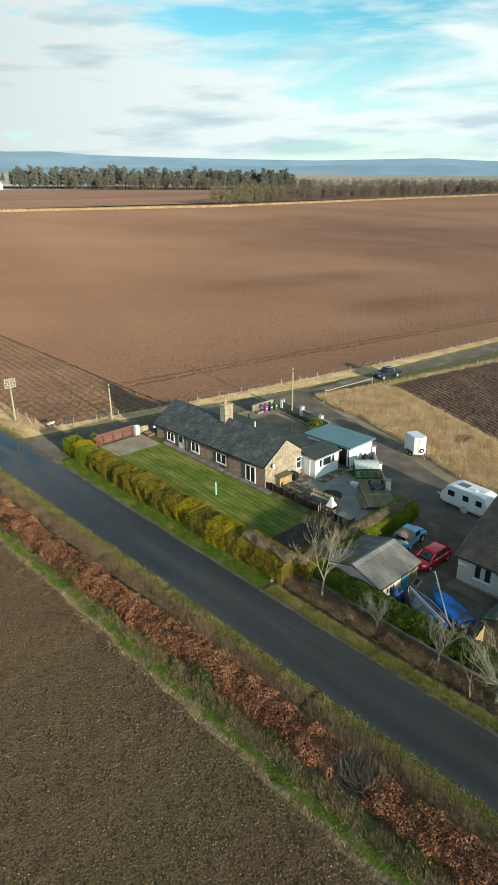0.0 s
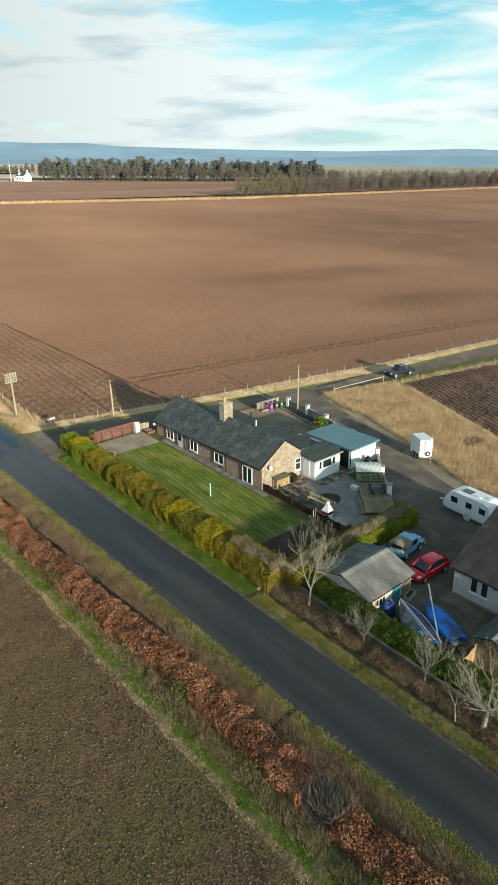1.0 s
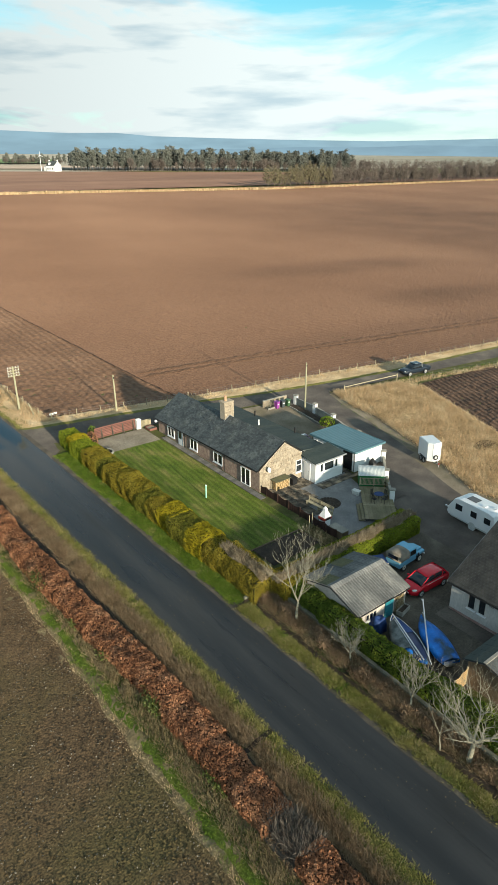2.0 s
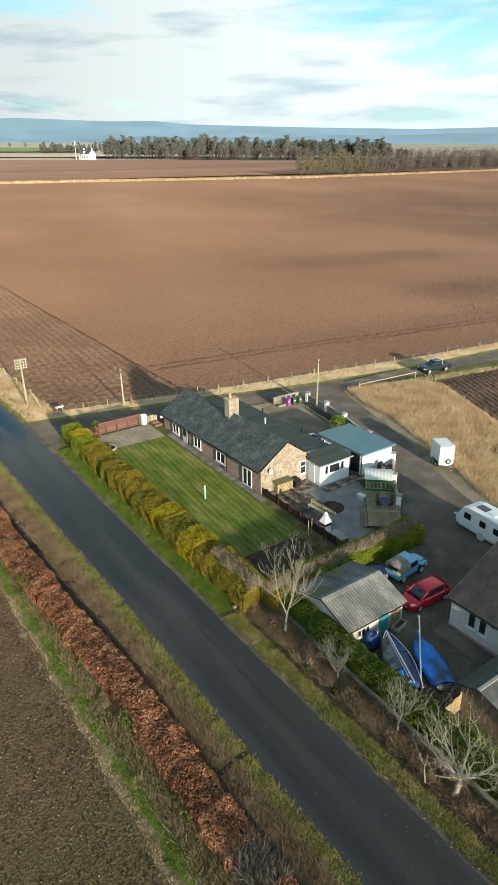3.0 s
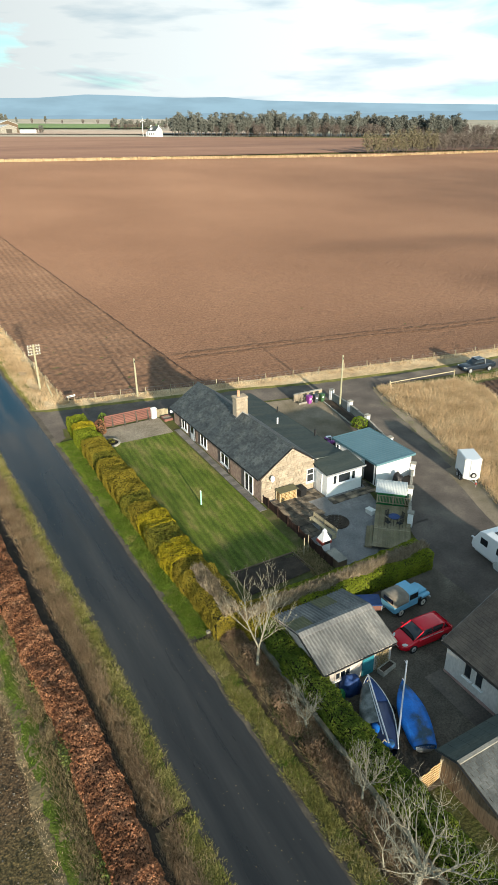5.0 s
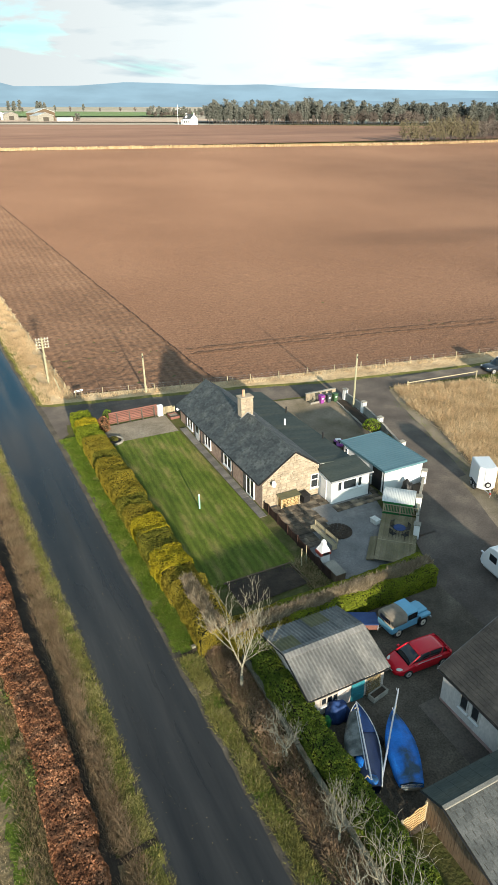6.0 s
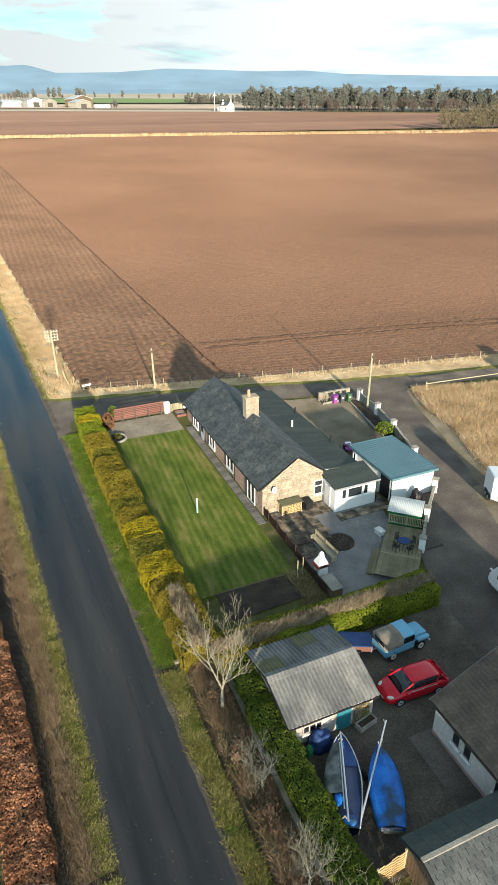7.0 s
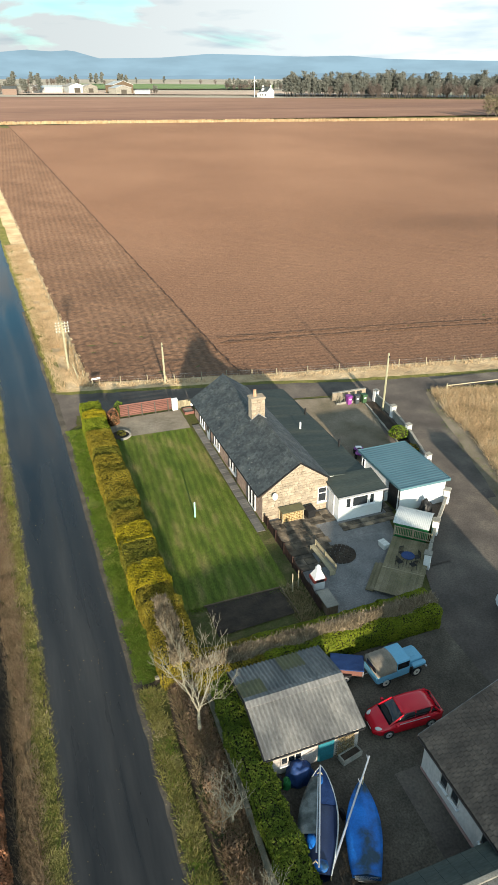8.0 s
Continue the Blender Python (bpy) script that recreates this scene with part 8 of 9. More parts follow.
bracken()
grow("ditch_bank", 30000, (-14.7, -12.9), (-44, -14.5), 0.22, 0.014, GRASS_DEEP, "tangled green bank of the ditch", clumpy(0.5, 0.1, 12), 0.8)
grow("ditch_bank", 80000, (-14.55, -13.1), (-44, -13.5), 0.36, 0.008, BRAMBLE, "dead bracken along the ditch", clumpy(0.6, -0.2, 15), 0.8)
grow("ditch_bank", 46000, (-14.65, -13.2), (-44, -13), 0.34, 0.007, DEADGRASS, "pale dead stems along the ditch", clumpy(0.7, -0.1, 17), 0.8)
grow("verge_grass", 5000, (-23.4, -22.4), (-47, 46), 0.2, 0.007, STRAW, "straw tufts at the road edge", clumpy(1.0, 0.1, 61), 0.8, 0.04, bend=west_bend)
grow("verge_grass", 4500, (-17.1, -16.3), (-44, -13), 0.2, 0.007, STRAW, "straw tufts beside the ditch", clumpy(1.0, 0.05, 63), 0.8, 0.04, bend=east_bend)
# lane and field verges


def along(line, width):
    def f(x, y):
        r = np.zeros(len(x), bool)
        for (x0, y0), (x1, y1) in zip(line, line[1:]):
            d = np.hypot(x1 - x0, y1 - y0)
            t = ((x - x0) * (x1 - x0) + (y - y0) * (y1 - y0)) / d
            s = np.abs((x - x0) * (y1 - y0) - (y - y0) * (x1 - x0)) / d
            r |= (t > 0) & (t < d) & (s < width)
        return r
    return f


LINE_N = [(-14.0, 31.6)] + FENCE_N[1:]
LINE_S = [(37.0, 13.6), (60, 9.2), (120, -2.4)]
grow("lane_verge", 200000, (-14, 130), (6, 33), 0.36, 0.014, STRAW, "straw grass along the field fence", along(LINE_N, 0.7), 0.5)
grow("lane_verge", 60000, (-14, 100), (8, 32), 0.14, 0.02, GRASS_YELLOW, "short green verge of the lane", along([(a, b + 0.35) for a, b in LANE_N], 0.4), 0.6)
grow("lane_verge", 100000, (36, 120), (-4, 15), 0.34, 0.016, STRAW, "straw grass on the south verge of the lane", along(LINE_S, 0.8), 0.5)
grow("lane_verge", 14000, (36, 60), (6, 16), 0.16, 0.025, GRASS, "green verge behind the pickup", along([(a, b + 0.9) for a, b in LINE_S], 0.7), 0.6)
grow("road_bank", 60000, (-17.0, -12.8), (31, 100), 0.36, 0.014, STRAW, "dry grass bank between road and field fence", lambda x, y: (x > -16.6) & clumpy(0.5, -0.25, 51)(x, y), 0.6, bend=north_bend)
grow("road_bank", 20000, (-17.1, -15.6), (31, 100), 0.14, 0.018, GRASS_YELLOW, "mossy edge of the road bank", None, 0.6, bend=north_bend)
grow("lawn_edge", 2500, (-12.5, -4.2), (-8.3, -7.6), 0.10, 0.015, GRASS, "longer grass at the lawn edge", None, 0.5)
grow("garden_weeds", 2600, (-4.9, -3.4), (-12, -7.9), 0.28, 0.015, DEADGRASS, "dead weeds beside the vegetable bed", None, 0.7)


def litter():
    """Clods and stones on the near field, leaves and grit on the road."""
    n = 26000
    x = -29.4 - 26 * RNG.uniform(0, 1, n) ** 1.3
    y = RNG.uniform(-50, 40, n)
    P = np.stack([x, y, fast_land(y, x) + 0.08], 1)
    tagged(quads("clods", leaf_quads(P, np.tile([0, 0, 1.0], (n, 1)), 0.075, 0.8, 0.5), SOIL_NEAR, None), "small clods and stones on the sown field", "clods", kind="stuff")
    n = 9000
    x, y = -29.4 - 26 * RNG.uniform(0, 1, n) ** 1.3, RNG.uniform(-50, 40, n)
    P = np.stack([x, y, fast_land(y, x) + 0.085], 1)
    tagged(quads("stones", leaf_quads(P, np.tile([0, 0, 1.0], (n, 1)), 0.05, 0.8, 0.5), GRAVEL_TAN, None), "pale stones on the sown field", "stones", kind="stuff")
    n = 260
    x, y = RNG.uniform(-21.6, -16.6, n), RNG.uniform(-45, 20, n)
    P = np.stack([x, y, fast_land(y, x) + 0.045], 1)
    tagged(quads("leaf_litter", leaf_quads(P, np.tile([0, 0, 1.0], (n, 1)), 0.035, 0.7, 0.15), DEADGRASS, None), "fallen leaves and grit on the road", "litter", kind="stuff")


litter()


def drains():
    """Open cuts that lead road water to the ditches, one with a concrete lintel."""
    ribbon("drain_cut", [(-24.4, -23.9), (-21.7, -23.9)], [(-24.4, -23.5), (-21.7, -23.5)], 0.045, EARTH, "dark drain cut through the verge", "ditch", 12, 3, 0.1)
    ribbon("drain_cut", [(-16.3, -13.25), (-14.6, -13.25)], [(-16.3, -12.85), (-14.6, -12.85)], 0.045, EARTH, "dark drain cut beside the hedge end", "ditch", 12, 3, 0.1)
    g = thing("culvert", "stained concrete lintel over the ditch pipe", "culvert", (-14.85, -12.75, land(-14.0, -12.7) - 0.12))
    bm = bmesh.new()
    box(bm, -0.5, 0.5, -0.1, 0.12, 0.02, 0.26, 0.03)
    part("lintel", bm, MOSSY, g)
    for x in (-0.42, 0.42):
        bm = bmesh.new()
        box(bm, x - 0.1, x + 0.1, -0.1, 0.12, -0.5, 0.03, 0.02)
        part("jamb", bm, MOSSY, g)


drains()


def climber():
    g = thing("wall_climber", "dead brown climber on the shed trellis", "plant", (-6.65, -21.3, land(0, -21.3)))
    n = 700
    P = np.stack([RNG.uniform(-0.5, 0.5, n), RNG.normal(size=n) * 0.03, RNG.uniform(0.05, 1.6, n)], 1)
    tagged(quads("stemwork", leaf_quads(P, np.tile([0, -1.0, 0.2], (n, 1)), 0.06, 0.35, 0.5), DEADGRASS, g), kind="stuff")


climber()

# ---- shrubs ----
def shrub(name, at, rx, ry, h, material, label, n=900, size=0.06, seed=0):
    g = thing(name, label, "shrub", at)
    bm = bmesh.new()
    bmesh.ops.create_icosphere(bm, subdivisions=3, radius=1.0)
    for v in bm.verts:
        k = 0.84 + 0.2 * noise.noise(v.co * 1.6 + Vector((seed, 0, 0)))
        v.co = Vector((v.co.x * rx * k, v.co.y * ry * k, (v.co.z + 0.85) * h * 0.52 * k))
    # one solid body, its colour dark for the shade under the leaves
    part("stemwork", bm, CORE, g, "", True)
    d = unit(RNG.normal(size=(n, 3)))
    k = np.array([0.95 + 0.25 * noise.noise(Vector(v) * 1.6 + Vector((seed, 0, 0))) for v in d])[:, None]
    P = d * k * np.array([rx, ry, h * 0.52]) + np.array([0, 0, h * 0.46])
    P[:, 2] = np.maximum(P[:, 2], 0.03)
    quads("leaves", leaf_quads(P, d, size), material, g)


shrub("copper_shrub", (-12.0, 21.1, land(0, 21)), 0.8, 1.0, 1.7, BEECH, "round copper-leaved shrub beside the slat fence", 1200, 0.06, 3)
shrub("green_shrub", (-11.0, 22.9, land(0, 23)), 0.6, 0.5, 1.7, GRASS, "bright green shrub behind the slat fence", 800, 0.06, 6)
shrub("golden_shrub", (14.9, 8.4, land(0, 8.4) + 0.1), 1.0, 1.0, 1.25, LIME, "bright lime-green dome shrub in the planting strip", 1100, 0.06, 8)
shrub("golden_shrub", (14.7, 5.3, land(0, 5.3) + 0.1), 0.6, 0.9, 0.85, OLIVE, "yellow heather mound in the planting strip", 900, 0.05, 11)
shrub("bramble_heap", (26.0, -7.6, land(0, -7.6)), 1.9, 1.2, 0.4, BRAMBLE, "heap of dead cut branches on the rough grass", 1500, 0.07, 14)
shrub("low_shrub", (-11.6, 18.6, land(0, 18.6)), 0.5, 0.6, 0.35, BRONZE, "low plant in the round bed", 400, 0.04, 17)


def round_bed():
    g = thing("round_bed", "half-round stone-edged flower bed by the hedge", "garden bed", (-11.75, 18.3, land(0, 18.3)))
    for k in range(13):
        a = math.pi * (k / 12) - math.pi / 2
        bm = bmesh.new()
        box(bm, -0.14, 0.14, -0.1, 0.1, 0, 0.22, 0.03, pose(1.0 * math.cos(a), 1.0 * math.sin(a), 0, 0, 0, math.degrees(a) + 90))
        part("edging_stone", bm, CONCRETE, g)
    bm = bmesh.new()
    bmesh.ops.create_circle(bm, cap_ends=True, segments=24, radius=0.95, matrix=Matrix.Translation((0, 0, 0.12)))
    part("soil", bm, EARTH, g)


round_bed()


def kale_rows():
    """A few stems left beside the wall planter."""
    g = thing("wall_shrub", "leafless trained shrub against the back wall", "shrub", (13.0, 17.6, land(0, 17.6)))
    r = random.Random(31)
    bm = bmesh.new()
    for k in range(26):
        a = Vector((r.uniform(-0.5, 0.9), r.uniform(-0.15, 0.15), 0))
        b = a + Vector((r.uniform(-0.7, 0.7), r.uniform(-0.3, 0.3), r.uniform(0.6, 1.5)))
        tube(bm, a, b, 0.02, 0.006, 4)
    part("stemwork", bm, BARK, g)
    bm = bmesh.new()
    box(bm, -0.7, 1.4, -0.5, -0.38, 0, 0.25, 0.02)
    part("edging", bm, CONCRETE, g)


kale_rows()


def thorn_bush(at, rx, ry, h):
    """A tangle of grey twigs."""
    g = thing("thorn_bush", "leafless tangle of grey thorn twigs in the hedge", "shrub", at)
    n = 3400
    P = np.stack([RNG.uniform(-rx, rx, n), RNG.uniform(-ry, ry, n), RNG.uniform(0, 0.75 * h, n)], 1)
    tagged(quads("tangle", blade_quads(P, 0.75, 0.011, 0.6), THORN, g), kind="stuff")


thorn_bush((-25.5, -29.9, land(-25.5, -29.9)), 0.85, 1.5, 1.5)


# ---- bare trees ----
def sprig(bm, p, q, r0, r1):
    """A thin three-sided twig."""
    d = (q - p).normalized()
    a = d.orthogonal()
    b = d.cross(a)
    ring = [(math.cos(t), math.sin(t)) for t in (0.0, 2.1, 4.2)]
    lo = [bm.verts.new(p + (a * c + b * s) * r0) for c, s in ring]
    hi = [bm.verts.new(q + (a * c + b * s) * r1) for c, s in ring]
    for i in range(3):
        bm.faces.new((lo[i], lo[(i + 1) % 3], hi[(i + 1) % 3], hi[i]))


def bare_tree(at, h, r0, seed, label, spread=0.6, lean=(0, 0), limbs=5, material=BARK, fork=0.28, depth=6, twig=0.008):
    g = thing("bare_tree", label, "tree", at)
    r = random.Random(seed)
    trunk, crown = bmesh.new(), bmesh.new()

    def branch(bm, p, d, L, rad, level):
        n = 3 if level < 4 else 2
        q = p
        for k in range(n):
            d = (d + Vector((r.uniform(-1, 1), r.uniform(-1, 1), r.uniform(-0.3, 0.7))) * (0.10 + 0.05 * level)).normalized()
            e = q + d * (L / n)
            ra, rb = rad * (1 - 0.45 * k / n), rad * (1 - 0.45 * (k + 1) / n)
            (tube(bm, q, e, ra, rb, 7 if level < 2 else 5) if level < 3 else sprig(bm, q, e, max(twig * 0.6, ra), max(twig * 0.5, rb)))
            q = e
            if level > 0 and level < depth - 1 and k < n - 1 and r.random() < 0.6:
                side = (d + Vector((r.uniform(-1, 1), r.uniform(-1, 1), r.uniform(-0.1, 0.8))) * 0.9).normalized()
                branch(crown, q, side, L * r.uniform(0.45, 0.7), rb * 0.6, level + 1)
        if level < depth - 1:
            m = limbs if level == 0 else r.choice((2, 2, 3))
            for i in range(m):
                a = 2 * math.pi * (i + r.random() * 0.6) / m
                out = Vector((math.cos(a), math.sin(a), 0)) * spread * (1.0 if level == 0 else 0.9)
                nd = (d * (0.8 if level else 0.7) + out + Vector((0, 0, 0.25))).normalized()
                branch(crown, q, nd, L * (r.uniform(0.85, 1.25) if level == 0 else r.uniform(0.6, 0.85)), rad * 0.52 * r.uniform(0.7, 1.1), level + 1)

    branch(trunk, Vector((0, 0, -0.1)), Vector((lean[0], lean[1], 1)).normalized(), h * fork, r0, 0)
    part("trunk", trunk, material, g, "", True)
    part("crown", crown, material, g, "", True)
    return g


bare_tree((-13.8, -17.2, land(0, -17.2)), 7.4, 0.13, 4, "tall pale bare tree rising from the hedge bank", 0.36, (0.06, 0.02), 3, fork=0.27)
bare_tree((-13.7, -22.8, land(0, -22.8)), 3.6, 0.10, 12, "small bare lichened tree on the bank", 0.8, (0.05, 0.1), 5, fork=0.22)
bare_tree((-13.8, -28.2, land(0, -28.2)), 2.9, 0.10, 23, "small pollarded bare tree on the bank", 0.5, (0.05, 0.0), 4, fork=0.35)
bare_tree((-14.3, -32.9, land(0, -32.9)), 5.6, 0.20, 31, "wide-spreading bare pale-barked tree over the ditch", 1.0, (0.2, 0.1), 6, fork=0.26)
bare_tree((-14.2, -39.5, land(0, -39.5)), 4.5, 0.16, 37, "bare pale tree farther along the ditch", 0.9, (0.0, 0.1), 5)
bare_tree((-25.5, -29.6, land(-25.5, -29.6)), 2.6, 0.05, 44, "leafless thorn bush in the hedge gap", 0.9, (0, 0), 6, material=BARK_DARK, fork=0.12)
bare_tree((-25.9, -29.0, land(-25.9, -29.0)), 2.4, 0.04, 61, "leafless grey thorn bush in the hedge", 1.0, (0.1, 0.1), 7, fork=0.1, depth=5)
bare_tree((-25.2, -30.5, land(-25.2, -30.5)), 2.3, 0.04, 67, "leafless grey thorn bush in the hedge", 1.0, (0, -0.1), 7, material=BARK_DARK, fork=0.1, depth=5)
bare_tree((-14.9, -31.3, land(0, -31.3)), 3.4, 0.05, 52, "slim curved bare sapling on the ditch bank", 0.5, (-0.25, 0.1), 3, fork=0.4, depth=4)


# ---- distance ----
def conifer(seed, h):
    """A tall pine: bare lower stem, uneven layered crown of needle clumps."""
    r = random.Random(seed)
    g = thing("far_conifer", "dark pine in the distant shelter belt", "tree", (0, 0, 0), group="trees of the distant shelter belt")
    bm = bmesh.new()
    tube(bm, (0, 0, -1), (0, 0, h * 0.95), 0.3, 0.1, 6)
    part("trunk", bm, BARK_DARK, g)
    Q = []
    for k in range(24):
        z = 0.30 + 0.69 * k / 23
        wide = h * (0.045 + 0.098 * math.sin(math.pi * min(1, (1.06 - z) * 1.15)) ** 0.8) * r.uniform(0.7, 1.25)
        a = r.uniform(0, 6.28)
        c = np.array([math.cos(a) * wide * 0.55, math.sin(a) * wide * 0.55, z * h])
        Q.append(c + RNG.normal(size=(17, 3)) * np.array([wide * 0.5, wide * 0.5, h * 0.022]))
    P = np.concatenate(Q)
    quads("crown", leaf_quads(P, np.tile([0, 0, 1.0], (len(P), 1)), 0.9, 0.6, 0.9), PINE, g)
    return g


def twig_ball(at, h, n, seed):
    """Winter crown of fine twigs, as quads."""
    d = unit(RNG.normal(size=(n, 3)))
    k = RNG.uniform(0.2, 1.0, n)[:, None] ** 0.5
    wide = 0.26 + 0.08 * math.sin(seed * 2.3)
    P = d * k * np.array([wide, wide, 0.40]) * h + np.array([0, 0, 0.56 * h]) + np.array(at)
    P += RNG.normal(size=P.shape) * 0.025 * h
    return leaf_quads(P, d, 0.055 * h, 0.24, 1.2)


def far_bare(seed, h, material):
    g = thing("far_tree", "leafless deciduous tree in the distant hedge line", "tree", (0, 0, 0), group="trees of the distant hedge line")
    r = random.Random(seed)
    bm = bmesh.new()
    tube(bm, (0, 0, -0.5), (0, 0, h * 0.5), 0.2, 0.12, 5)
    for k in range(14):
        a = r.uniform(0, 6.28)
        z = r.uniform(0.15, 0.5) * h
        tube(bm, (0, 0, z), (math.cos(a) * h * 0.22, math.sin(a) * h * 0.22, z + h * r.uniform(0.2, 0.42)), 0.08, 0.03, 4)
    part("trunk", bm, BARK_DARK, g)
    tagged(quads("crown", twig_ball((0, 0, 0), h, 420, seed), material, g), kind="stuff")
    return g


def place(kinds, spots):
    r = random.Random(77)
    used = set()
    for x, y, s in spots:
        k = r.randrange(len(kinds))
        m = pose(x, y, land(x, y), 0, 0, r.uniform(0, 360)) @ Matrix.Scale(s, 4)
        if k not in used:
            used.add(k)
            kinds[k].matrix_basis = m
        else:
            o = copy_thing(kinds[k], pose(x, y, land(x, y), 0, 0, r.uniform(0, 360)))
            o.scale = (s, s, s * r.uniform(0.9, 1.1))


def woods():
    r = random.Random(8)
    pines = [conifer(k, 18.5 + 2 * (k % 3)) for k in range(5)]
    spots = []
    edge = [(262, 622), (345, 588), (420, 556), (500, 520), (545, 500)]
    for (x0, y0), (x1, y1) in zip(edge, edge[1:]):
        n = int(math.hypot(x1 - x0, y1 - y0) / 0.95)
        for k in range(n):
            t = (k + r.random()) / n
            row = r.choice((0, 6, 12, 19, 27))
            gap = x0 + (x1 - x0) * t
            if 398 < gap < 404 or 338 < gap < 342:
                continue
            x, y = x0 + (x1 - x0) * t + row * 0.4, y0 + (y1 - y0) * t + row
            dense = noise.noise((x * 0.045, y * 0.045, 5))
            if dense > -0.35:
                spots.append((x, y, (0.72 + 0.34 * r.random() + 0.25 * dense) * 0.92))
    for t in range(5):
        spots.append((505 + 4.5 * t + r.random() * 3, 512 + r.uniform(-4, 8), 0.85 + 0.2 * r.random()))
    place(pines, spots)
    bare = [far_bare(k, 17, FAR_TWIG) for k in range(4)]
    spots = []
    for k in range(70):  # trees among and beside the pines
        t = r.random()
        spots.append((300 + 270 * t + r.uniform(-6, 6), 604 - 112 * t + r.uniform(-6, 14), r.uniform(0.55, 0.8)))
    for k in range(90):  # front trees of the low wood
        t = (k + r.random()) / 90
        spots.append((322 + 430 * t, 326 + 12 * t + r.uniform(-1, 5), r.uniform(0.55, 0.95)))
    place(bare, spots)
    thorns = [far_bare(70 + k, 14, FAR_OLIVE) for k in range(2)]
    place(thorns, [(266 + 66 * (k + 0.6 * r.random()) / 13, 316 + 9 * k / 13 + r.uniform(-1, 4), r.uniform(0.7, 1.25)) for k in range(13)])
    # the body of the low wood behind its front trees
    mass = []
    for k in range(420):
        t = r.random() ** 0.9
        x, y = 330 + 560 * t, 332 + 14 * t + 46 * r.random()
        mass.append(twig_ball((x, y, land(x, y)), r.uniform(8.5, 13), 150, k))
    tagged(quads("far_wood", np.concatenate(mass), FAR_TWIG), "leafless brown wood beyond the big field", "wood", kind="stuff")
    mass = []
    for k in range(260):
        t = r.random()
        x, y = 560 + 420 * t, 500 - 60 * t + 60 * r.random()
        mass.append(twig_ball((x, y, land(x, y)), r.uniform(9, 14), 110, k))
    tagged(quads("far_wood", np.concatenate(mass), FAR_TWIG), "leafless brown wood farther off", "wood", kind="stuff")


woods()


def far_edge():
    """Pale grass line along the far side of the big field."""
    pts = [(-330, 371), (-10, 347), (120, 334), (266, 312), (450, 318), (720, 327)]
    n = 15000
    t = RNG.uniform(0, len(pts) - 1.001, n)
    k = t.astype(int)
    f = t - k
    A = np.array(pts, float)
    xy = A[k] + (A[k + 1] - A[k]) * f[:, None] + RNG.normal(size=(n, 2)) * np.array([0.5, 0.7])
    P = np.stack([xy[:, 0], xy[:, 1], lands(xy[:, 0], xy[:, 1])], 1)
    tagged(quads("far_verge", blade_quads(P, 1.3, 0.28, 0.4), STRAW, None), "pale dry grass along the far field edge", "grass", kind="stuff")


far_edge()


def far_house(at, turn):
    g = thing("far_house", "white distant farmhouse with a slate roof and dormers", "house", at, turn)
    bm = bmesh.new()
    prism(bm, [(-4, -1), (4, -1), (4, 5.0), (0, 8.6), (-4, 5.0)], -6.5, 6.5)
    part("wall", bm, WHITE, g)
    bm = bmesh.new()
    prism(bm, [(-4.4, 4.8), (0, 8.75), (0, 9.0), (-4.6, 4.9)], -6.6, 6.6)
    prism(bm, [(0, 8.75), (4.4, 4.8), (4.6, 4.9), (0, 9.0)], -6.6, 6.6)
    part("roof", bm, SLATE, g)
    for y in (-3, 1, 4.2):
        bm = bmesh.new()
        box(bm, -4.05, -4.0, y - 0.6, y + 0.6, 1.2, 2.9)
        part("window", bm, GLASS, g)
    bm = bmesh.new()
    prism(bm, [(-1.2, 4.6), (1.2, 4.6), (1.2, 6.4), (0, 7.6), (-1.2, 6.4)], -0.0, 2.6)
    d = part("dormer", bm, WHITE, g)
    d.matrix_basis = pose(-4.1, 2.0, 0, 0, 0, -90)
    for y in (-6.2, 6.2):
        bm = bmesh.new()
        box(bm, -0.5, 0.5, y - 0.4, y + 0.4, 8.2, 10.0)
        part("chimney", bm, WHITE, g)
    bm = bmesh.new()
    prism(bm, [(-3, -1), (3, -1), (3, 3.4), (0, 5.4), (-3, 3.4)], 6.5, 11.5)
    part("side_wing", bm, WHITE, g)


far_house((243, 622, land(0, 622)), 15)
def farm_shed(at, w, d, h, turn, wall_m, roof_m, label):
    g = thing("farm_shed", label, "barn", at, turn, "sheds of the distant farm")
    bm = bmesh.new()
    prism(bm, [(-w / 2, -1), (w / 2, -1), (w / 2, h * 0.68), (0, h * 0.97), (-w / 2, h * 0.68)], -d / 2, d / 2)
    part("wall", bm, wall_m, g)
    bm = bmesh.new()
    prism(bm, [(-w / 2 - 0.4, h * 0.66), (0, h * 0.98), (0, h), (-w / 2 - 0.4, h * 0.69)], -d / 2 - 0.3, d / 2 + 0.3)
    prism(bm, [(0, h * 0.98), (w / 2 + 0.4, h * 0.66), (w / 2 + 0.4, h * 0.69), (0, h)], -d / 2 - 0.3, d / 2 + 0.3)
    part("roof", bm, roof_m, g)
    bm = bmesh.new()
    box(bm, -w * 0.18, w * 0.18, -d / 2 - 0.12, -d / 2 - 0.02, -0.5, h * 0.5)
    part("door", bm, BARK_DARK, g)


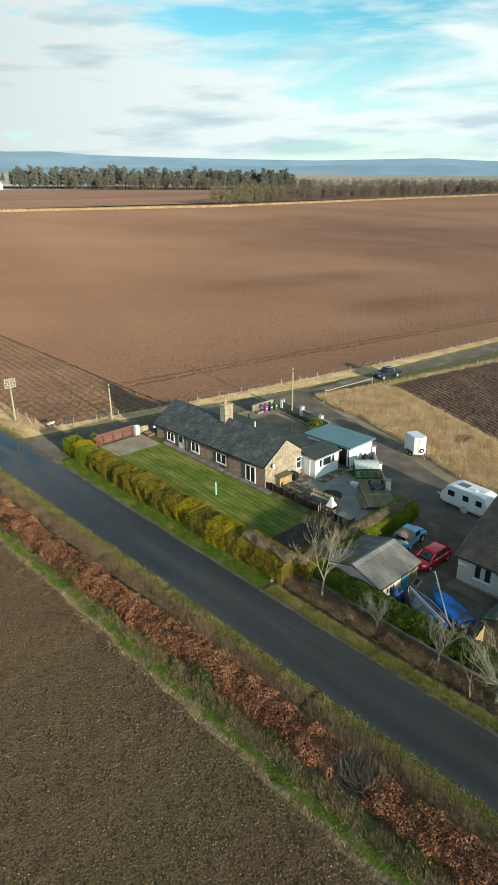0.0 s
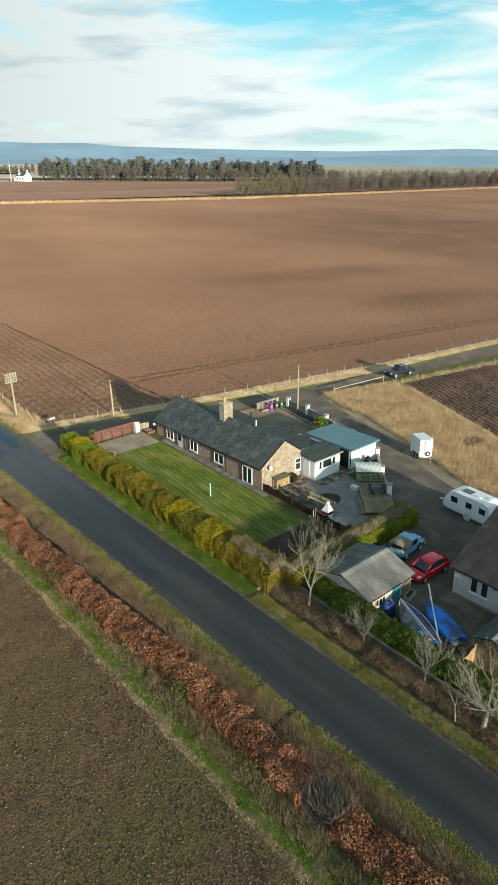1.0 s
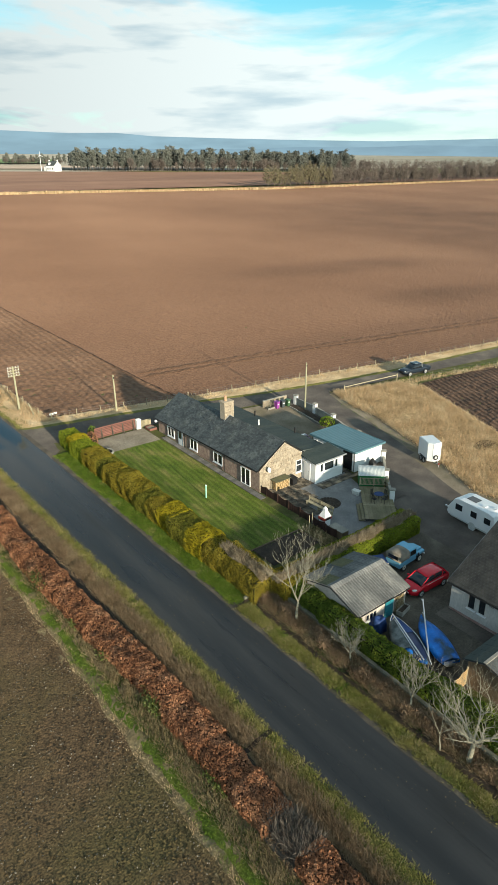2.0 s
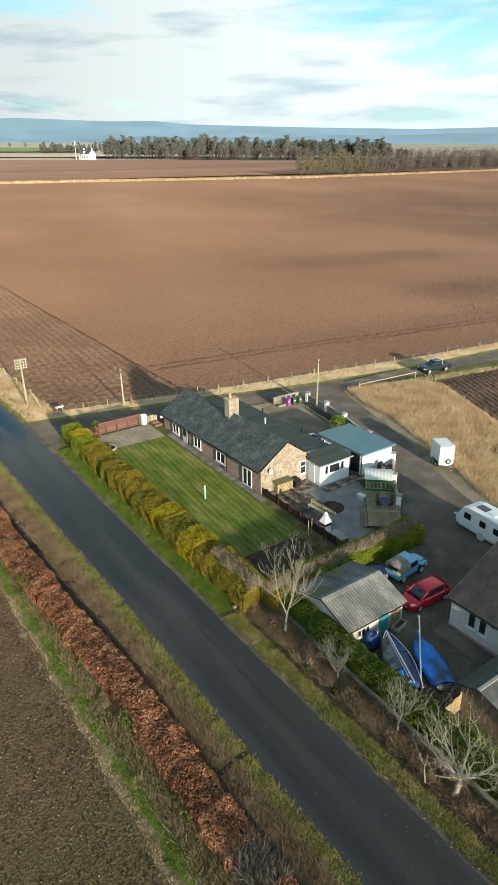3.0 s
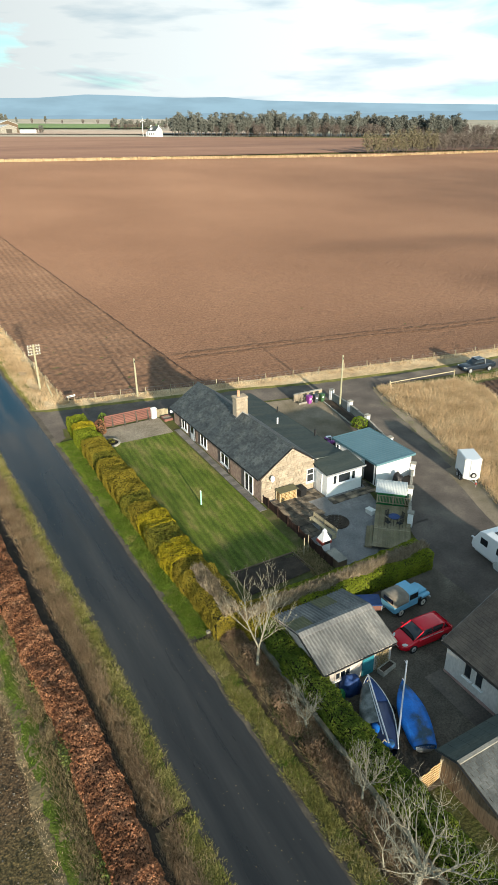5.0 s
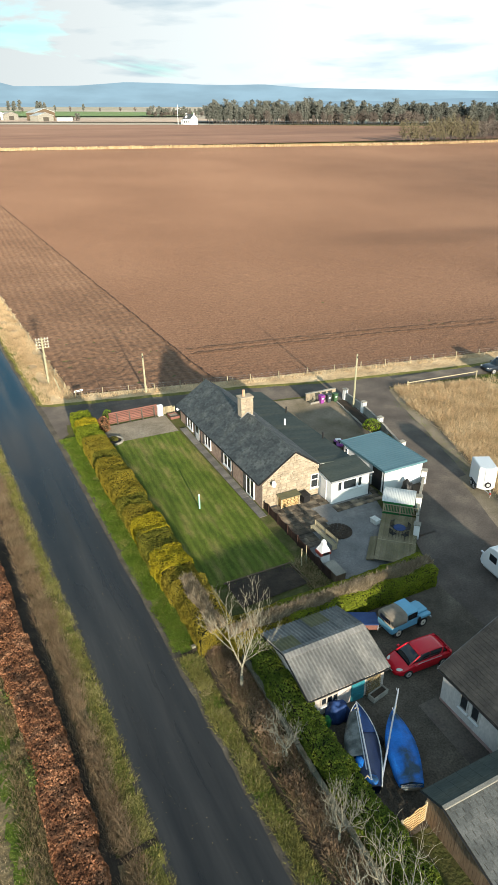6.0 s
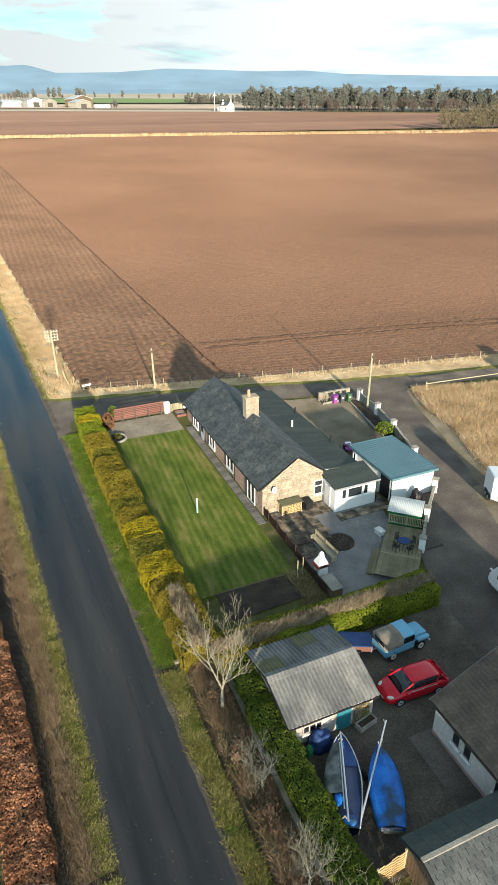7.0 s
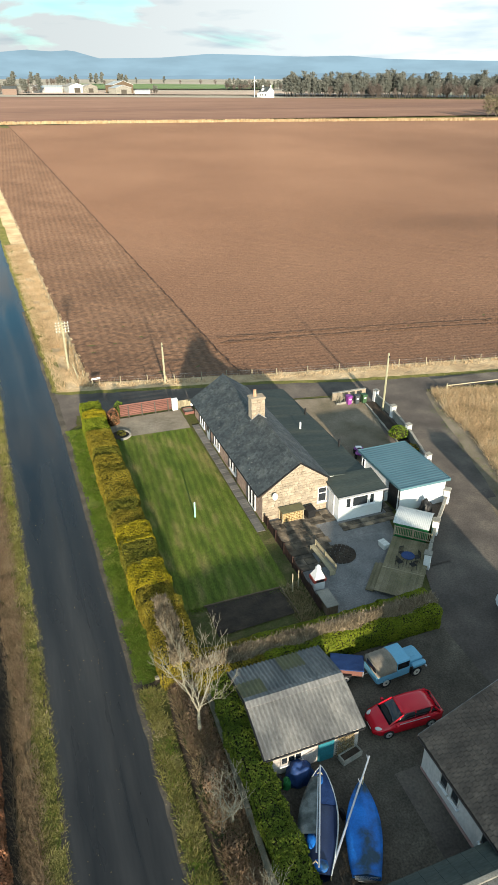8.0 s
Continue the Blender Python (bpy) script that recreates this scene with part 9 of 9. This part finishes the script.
for bx, by, w, d, h, tn, wm, rm in ((60, 860, 22, 34, 8, 75, HARL, SHEET_WHITE), (88, 850, 20, 26, 10.5, 12, SHEET_WHITE, SHEET_GREY), (104, 845, 16, 22, 9.5, 10, CONCRETE, SHEET_GREY), (128, 770, 18, 20, 9, 15, CONCRETE, SHEET_WHITE), (133, 800, 24, 22, 13, 15, CLAD, SHEET_WHITE), (152, 765, 9, 16, 4.5, 70, WHITE, SHEET_WHITE), (14, 800, 9, 15, 8, 80, STONE_RED, SLATE)):
    farm_shed((bx, by, land(0, by)), w, d, h, tn, wm, rm, "pale distant farm shed across the fields" if rm is not SLATE else "distant stone farmhouse among trees")


def far_copses():
    r = random.Random(19)
    kinds = [far_bare(90 + k, 10, FAR_TWIG) for k in range(2)] + [conifer(60 + k, 14) for k in range(2)]
    spots = [(-14 + 64 * r.random(), 815 + r.uniform(0, 22), r.uniform(0.8, 1.25)) for k in range(26)]
    spots += [(166 + r.uniform(-4, 8), 780 + r.uniform(-6, 6), r.uniform(0.4, 0.6)) for k in range(6)]
    spots += [(330 + 100 * r.random(), 1000 + r.uniform(-25, 25), r.uniform(0.7, 1.0)) for k in range(60)]
    spots += [(-40 + 330 * r.random(), 1550 + r.uniform(-20, 20), r.uniform(1.1, 1.7)) for k in range(46)]
    spots += [(320 + 37 * k + r.uniform(-8, 8), 1650 - 10 * k, r.uniform(0.9, 1.4)) for k in range(13)]
    place(kinds, spots)


far_copses()


def turbine(at):
    g = thing("wind_turbine", "small white wind turbine beside the far farmhouse", "wind turbine", at)
    bm = bmesh.new()
    tube(bm, (0, 0, -1), (0, 0, 14), 0.3, 0.18, 10)
    part("tower", bm, PVC, g)
    bm = bmesh.new()
    box(bm, -0.3, 0.3, -0.7, 0.9, 13.8, 14.5, 0.12)
    n = part("nacelle", bm, PVC, g)
    for k in range(3):
        a = radians(95 + 120 * k)
        bm = bmesh.new()
        tube(bm, (0, -0.8, 14.15), (3.6 * math.cos(a), -0.8, 14.15 + 3.6 * math.sin(a)), 0.2, 0.07, 6)
        part("blade", bm, PVC, n)


turbine((234, 632, land(0, 632)))


RIDGE_AZ = (-50, 0, 3.7, 5.2, 6.8, 8.8, 13.4, 17, 20.4, 24.4, 27.7, 30.8, 38.6, 49, 58.3, 63, 100)
RIDGE_EL = (0.04, 0.044, 0.0493, 0.0472, 0.0491, 0.040, 0.0407, 0.0451, 0.0438, 0.0416, 0.0423, 0.0379, 0.0347, 0.029, 0.0299, 0.025, 0.022)


def hills():
    """The far range: a plain glowing backdrop with the distance haze put into its colour."""
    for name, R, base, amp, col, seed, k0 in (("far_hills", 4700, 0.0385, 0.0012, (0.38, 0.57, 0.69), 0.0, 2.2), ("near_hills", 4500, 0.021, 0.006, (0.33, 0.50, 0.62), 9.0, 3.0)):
        m = bpy.data.materials.new(name)
        m.use_nodes = True
        nt = m.node_tree
        nt.nodes.clear()
        N, L = nt.nodes.new, nt.links.new
        out, em, geo, nz, ramp = N("ShaderNodeOutputMaterial"), N("ShaderNodeEmission"), N("ShaderNodeNewGeometry"), N("ShaderNodeTexNoise"), N("ShaderNodeValToRGB")
        mp = N("ShaderNodeMapping")
        mp.inputs["Scale"].default_value = (0.004, 0.004, 0.02)
        L(geo.outputs["Position"], mp.inputs[0])
        L(mp.outputs[0], nz.inputs["Vector"])
        nz.inputs["Scale"].default_value, nz.inputs["Detail"].default_value = 1.0, 6
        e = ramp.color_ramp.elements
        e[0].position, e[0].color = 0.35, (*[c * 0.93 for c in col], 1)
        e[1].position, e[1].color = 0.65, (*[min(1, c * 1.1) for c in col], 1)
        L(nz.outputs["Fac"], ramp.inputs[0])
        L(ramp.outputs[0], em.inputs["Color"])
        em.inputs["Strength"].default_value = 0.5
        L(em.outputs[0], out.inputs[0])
        bm = bmesh.new()
        prev = None
        for i in range(261):
            az = radians(-50 + 150 * i / 260)
            crest = np.interp(math.degrees(az), RIDGE_AZ, RIDGE_EL) if seed == 0 else base
            e = crest + amp * (noise.noise((az * k0, seed, 0)) + 0.5 * noise.noise((az * k0 * 3, seed, 3)) + 0.2 * noise.noise((az * k0 * 9, seed, 5)))
            x, y = R * math.sin(az), R * math.cos(az)
            v = (bm.verts.new((x, y, 0)), bm.verts.new((x * 0.999, y * 0.999, 31.5 + R * e)))
            if prev:
                bm.faces.new((prev[0], v[0], v[1], prev[1]))
            prev = v
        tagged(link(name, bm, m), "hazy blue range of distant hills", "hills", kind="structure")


hills()
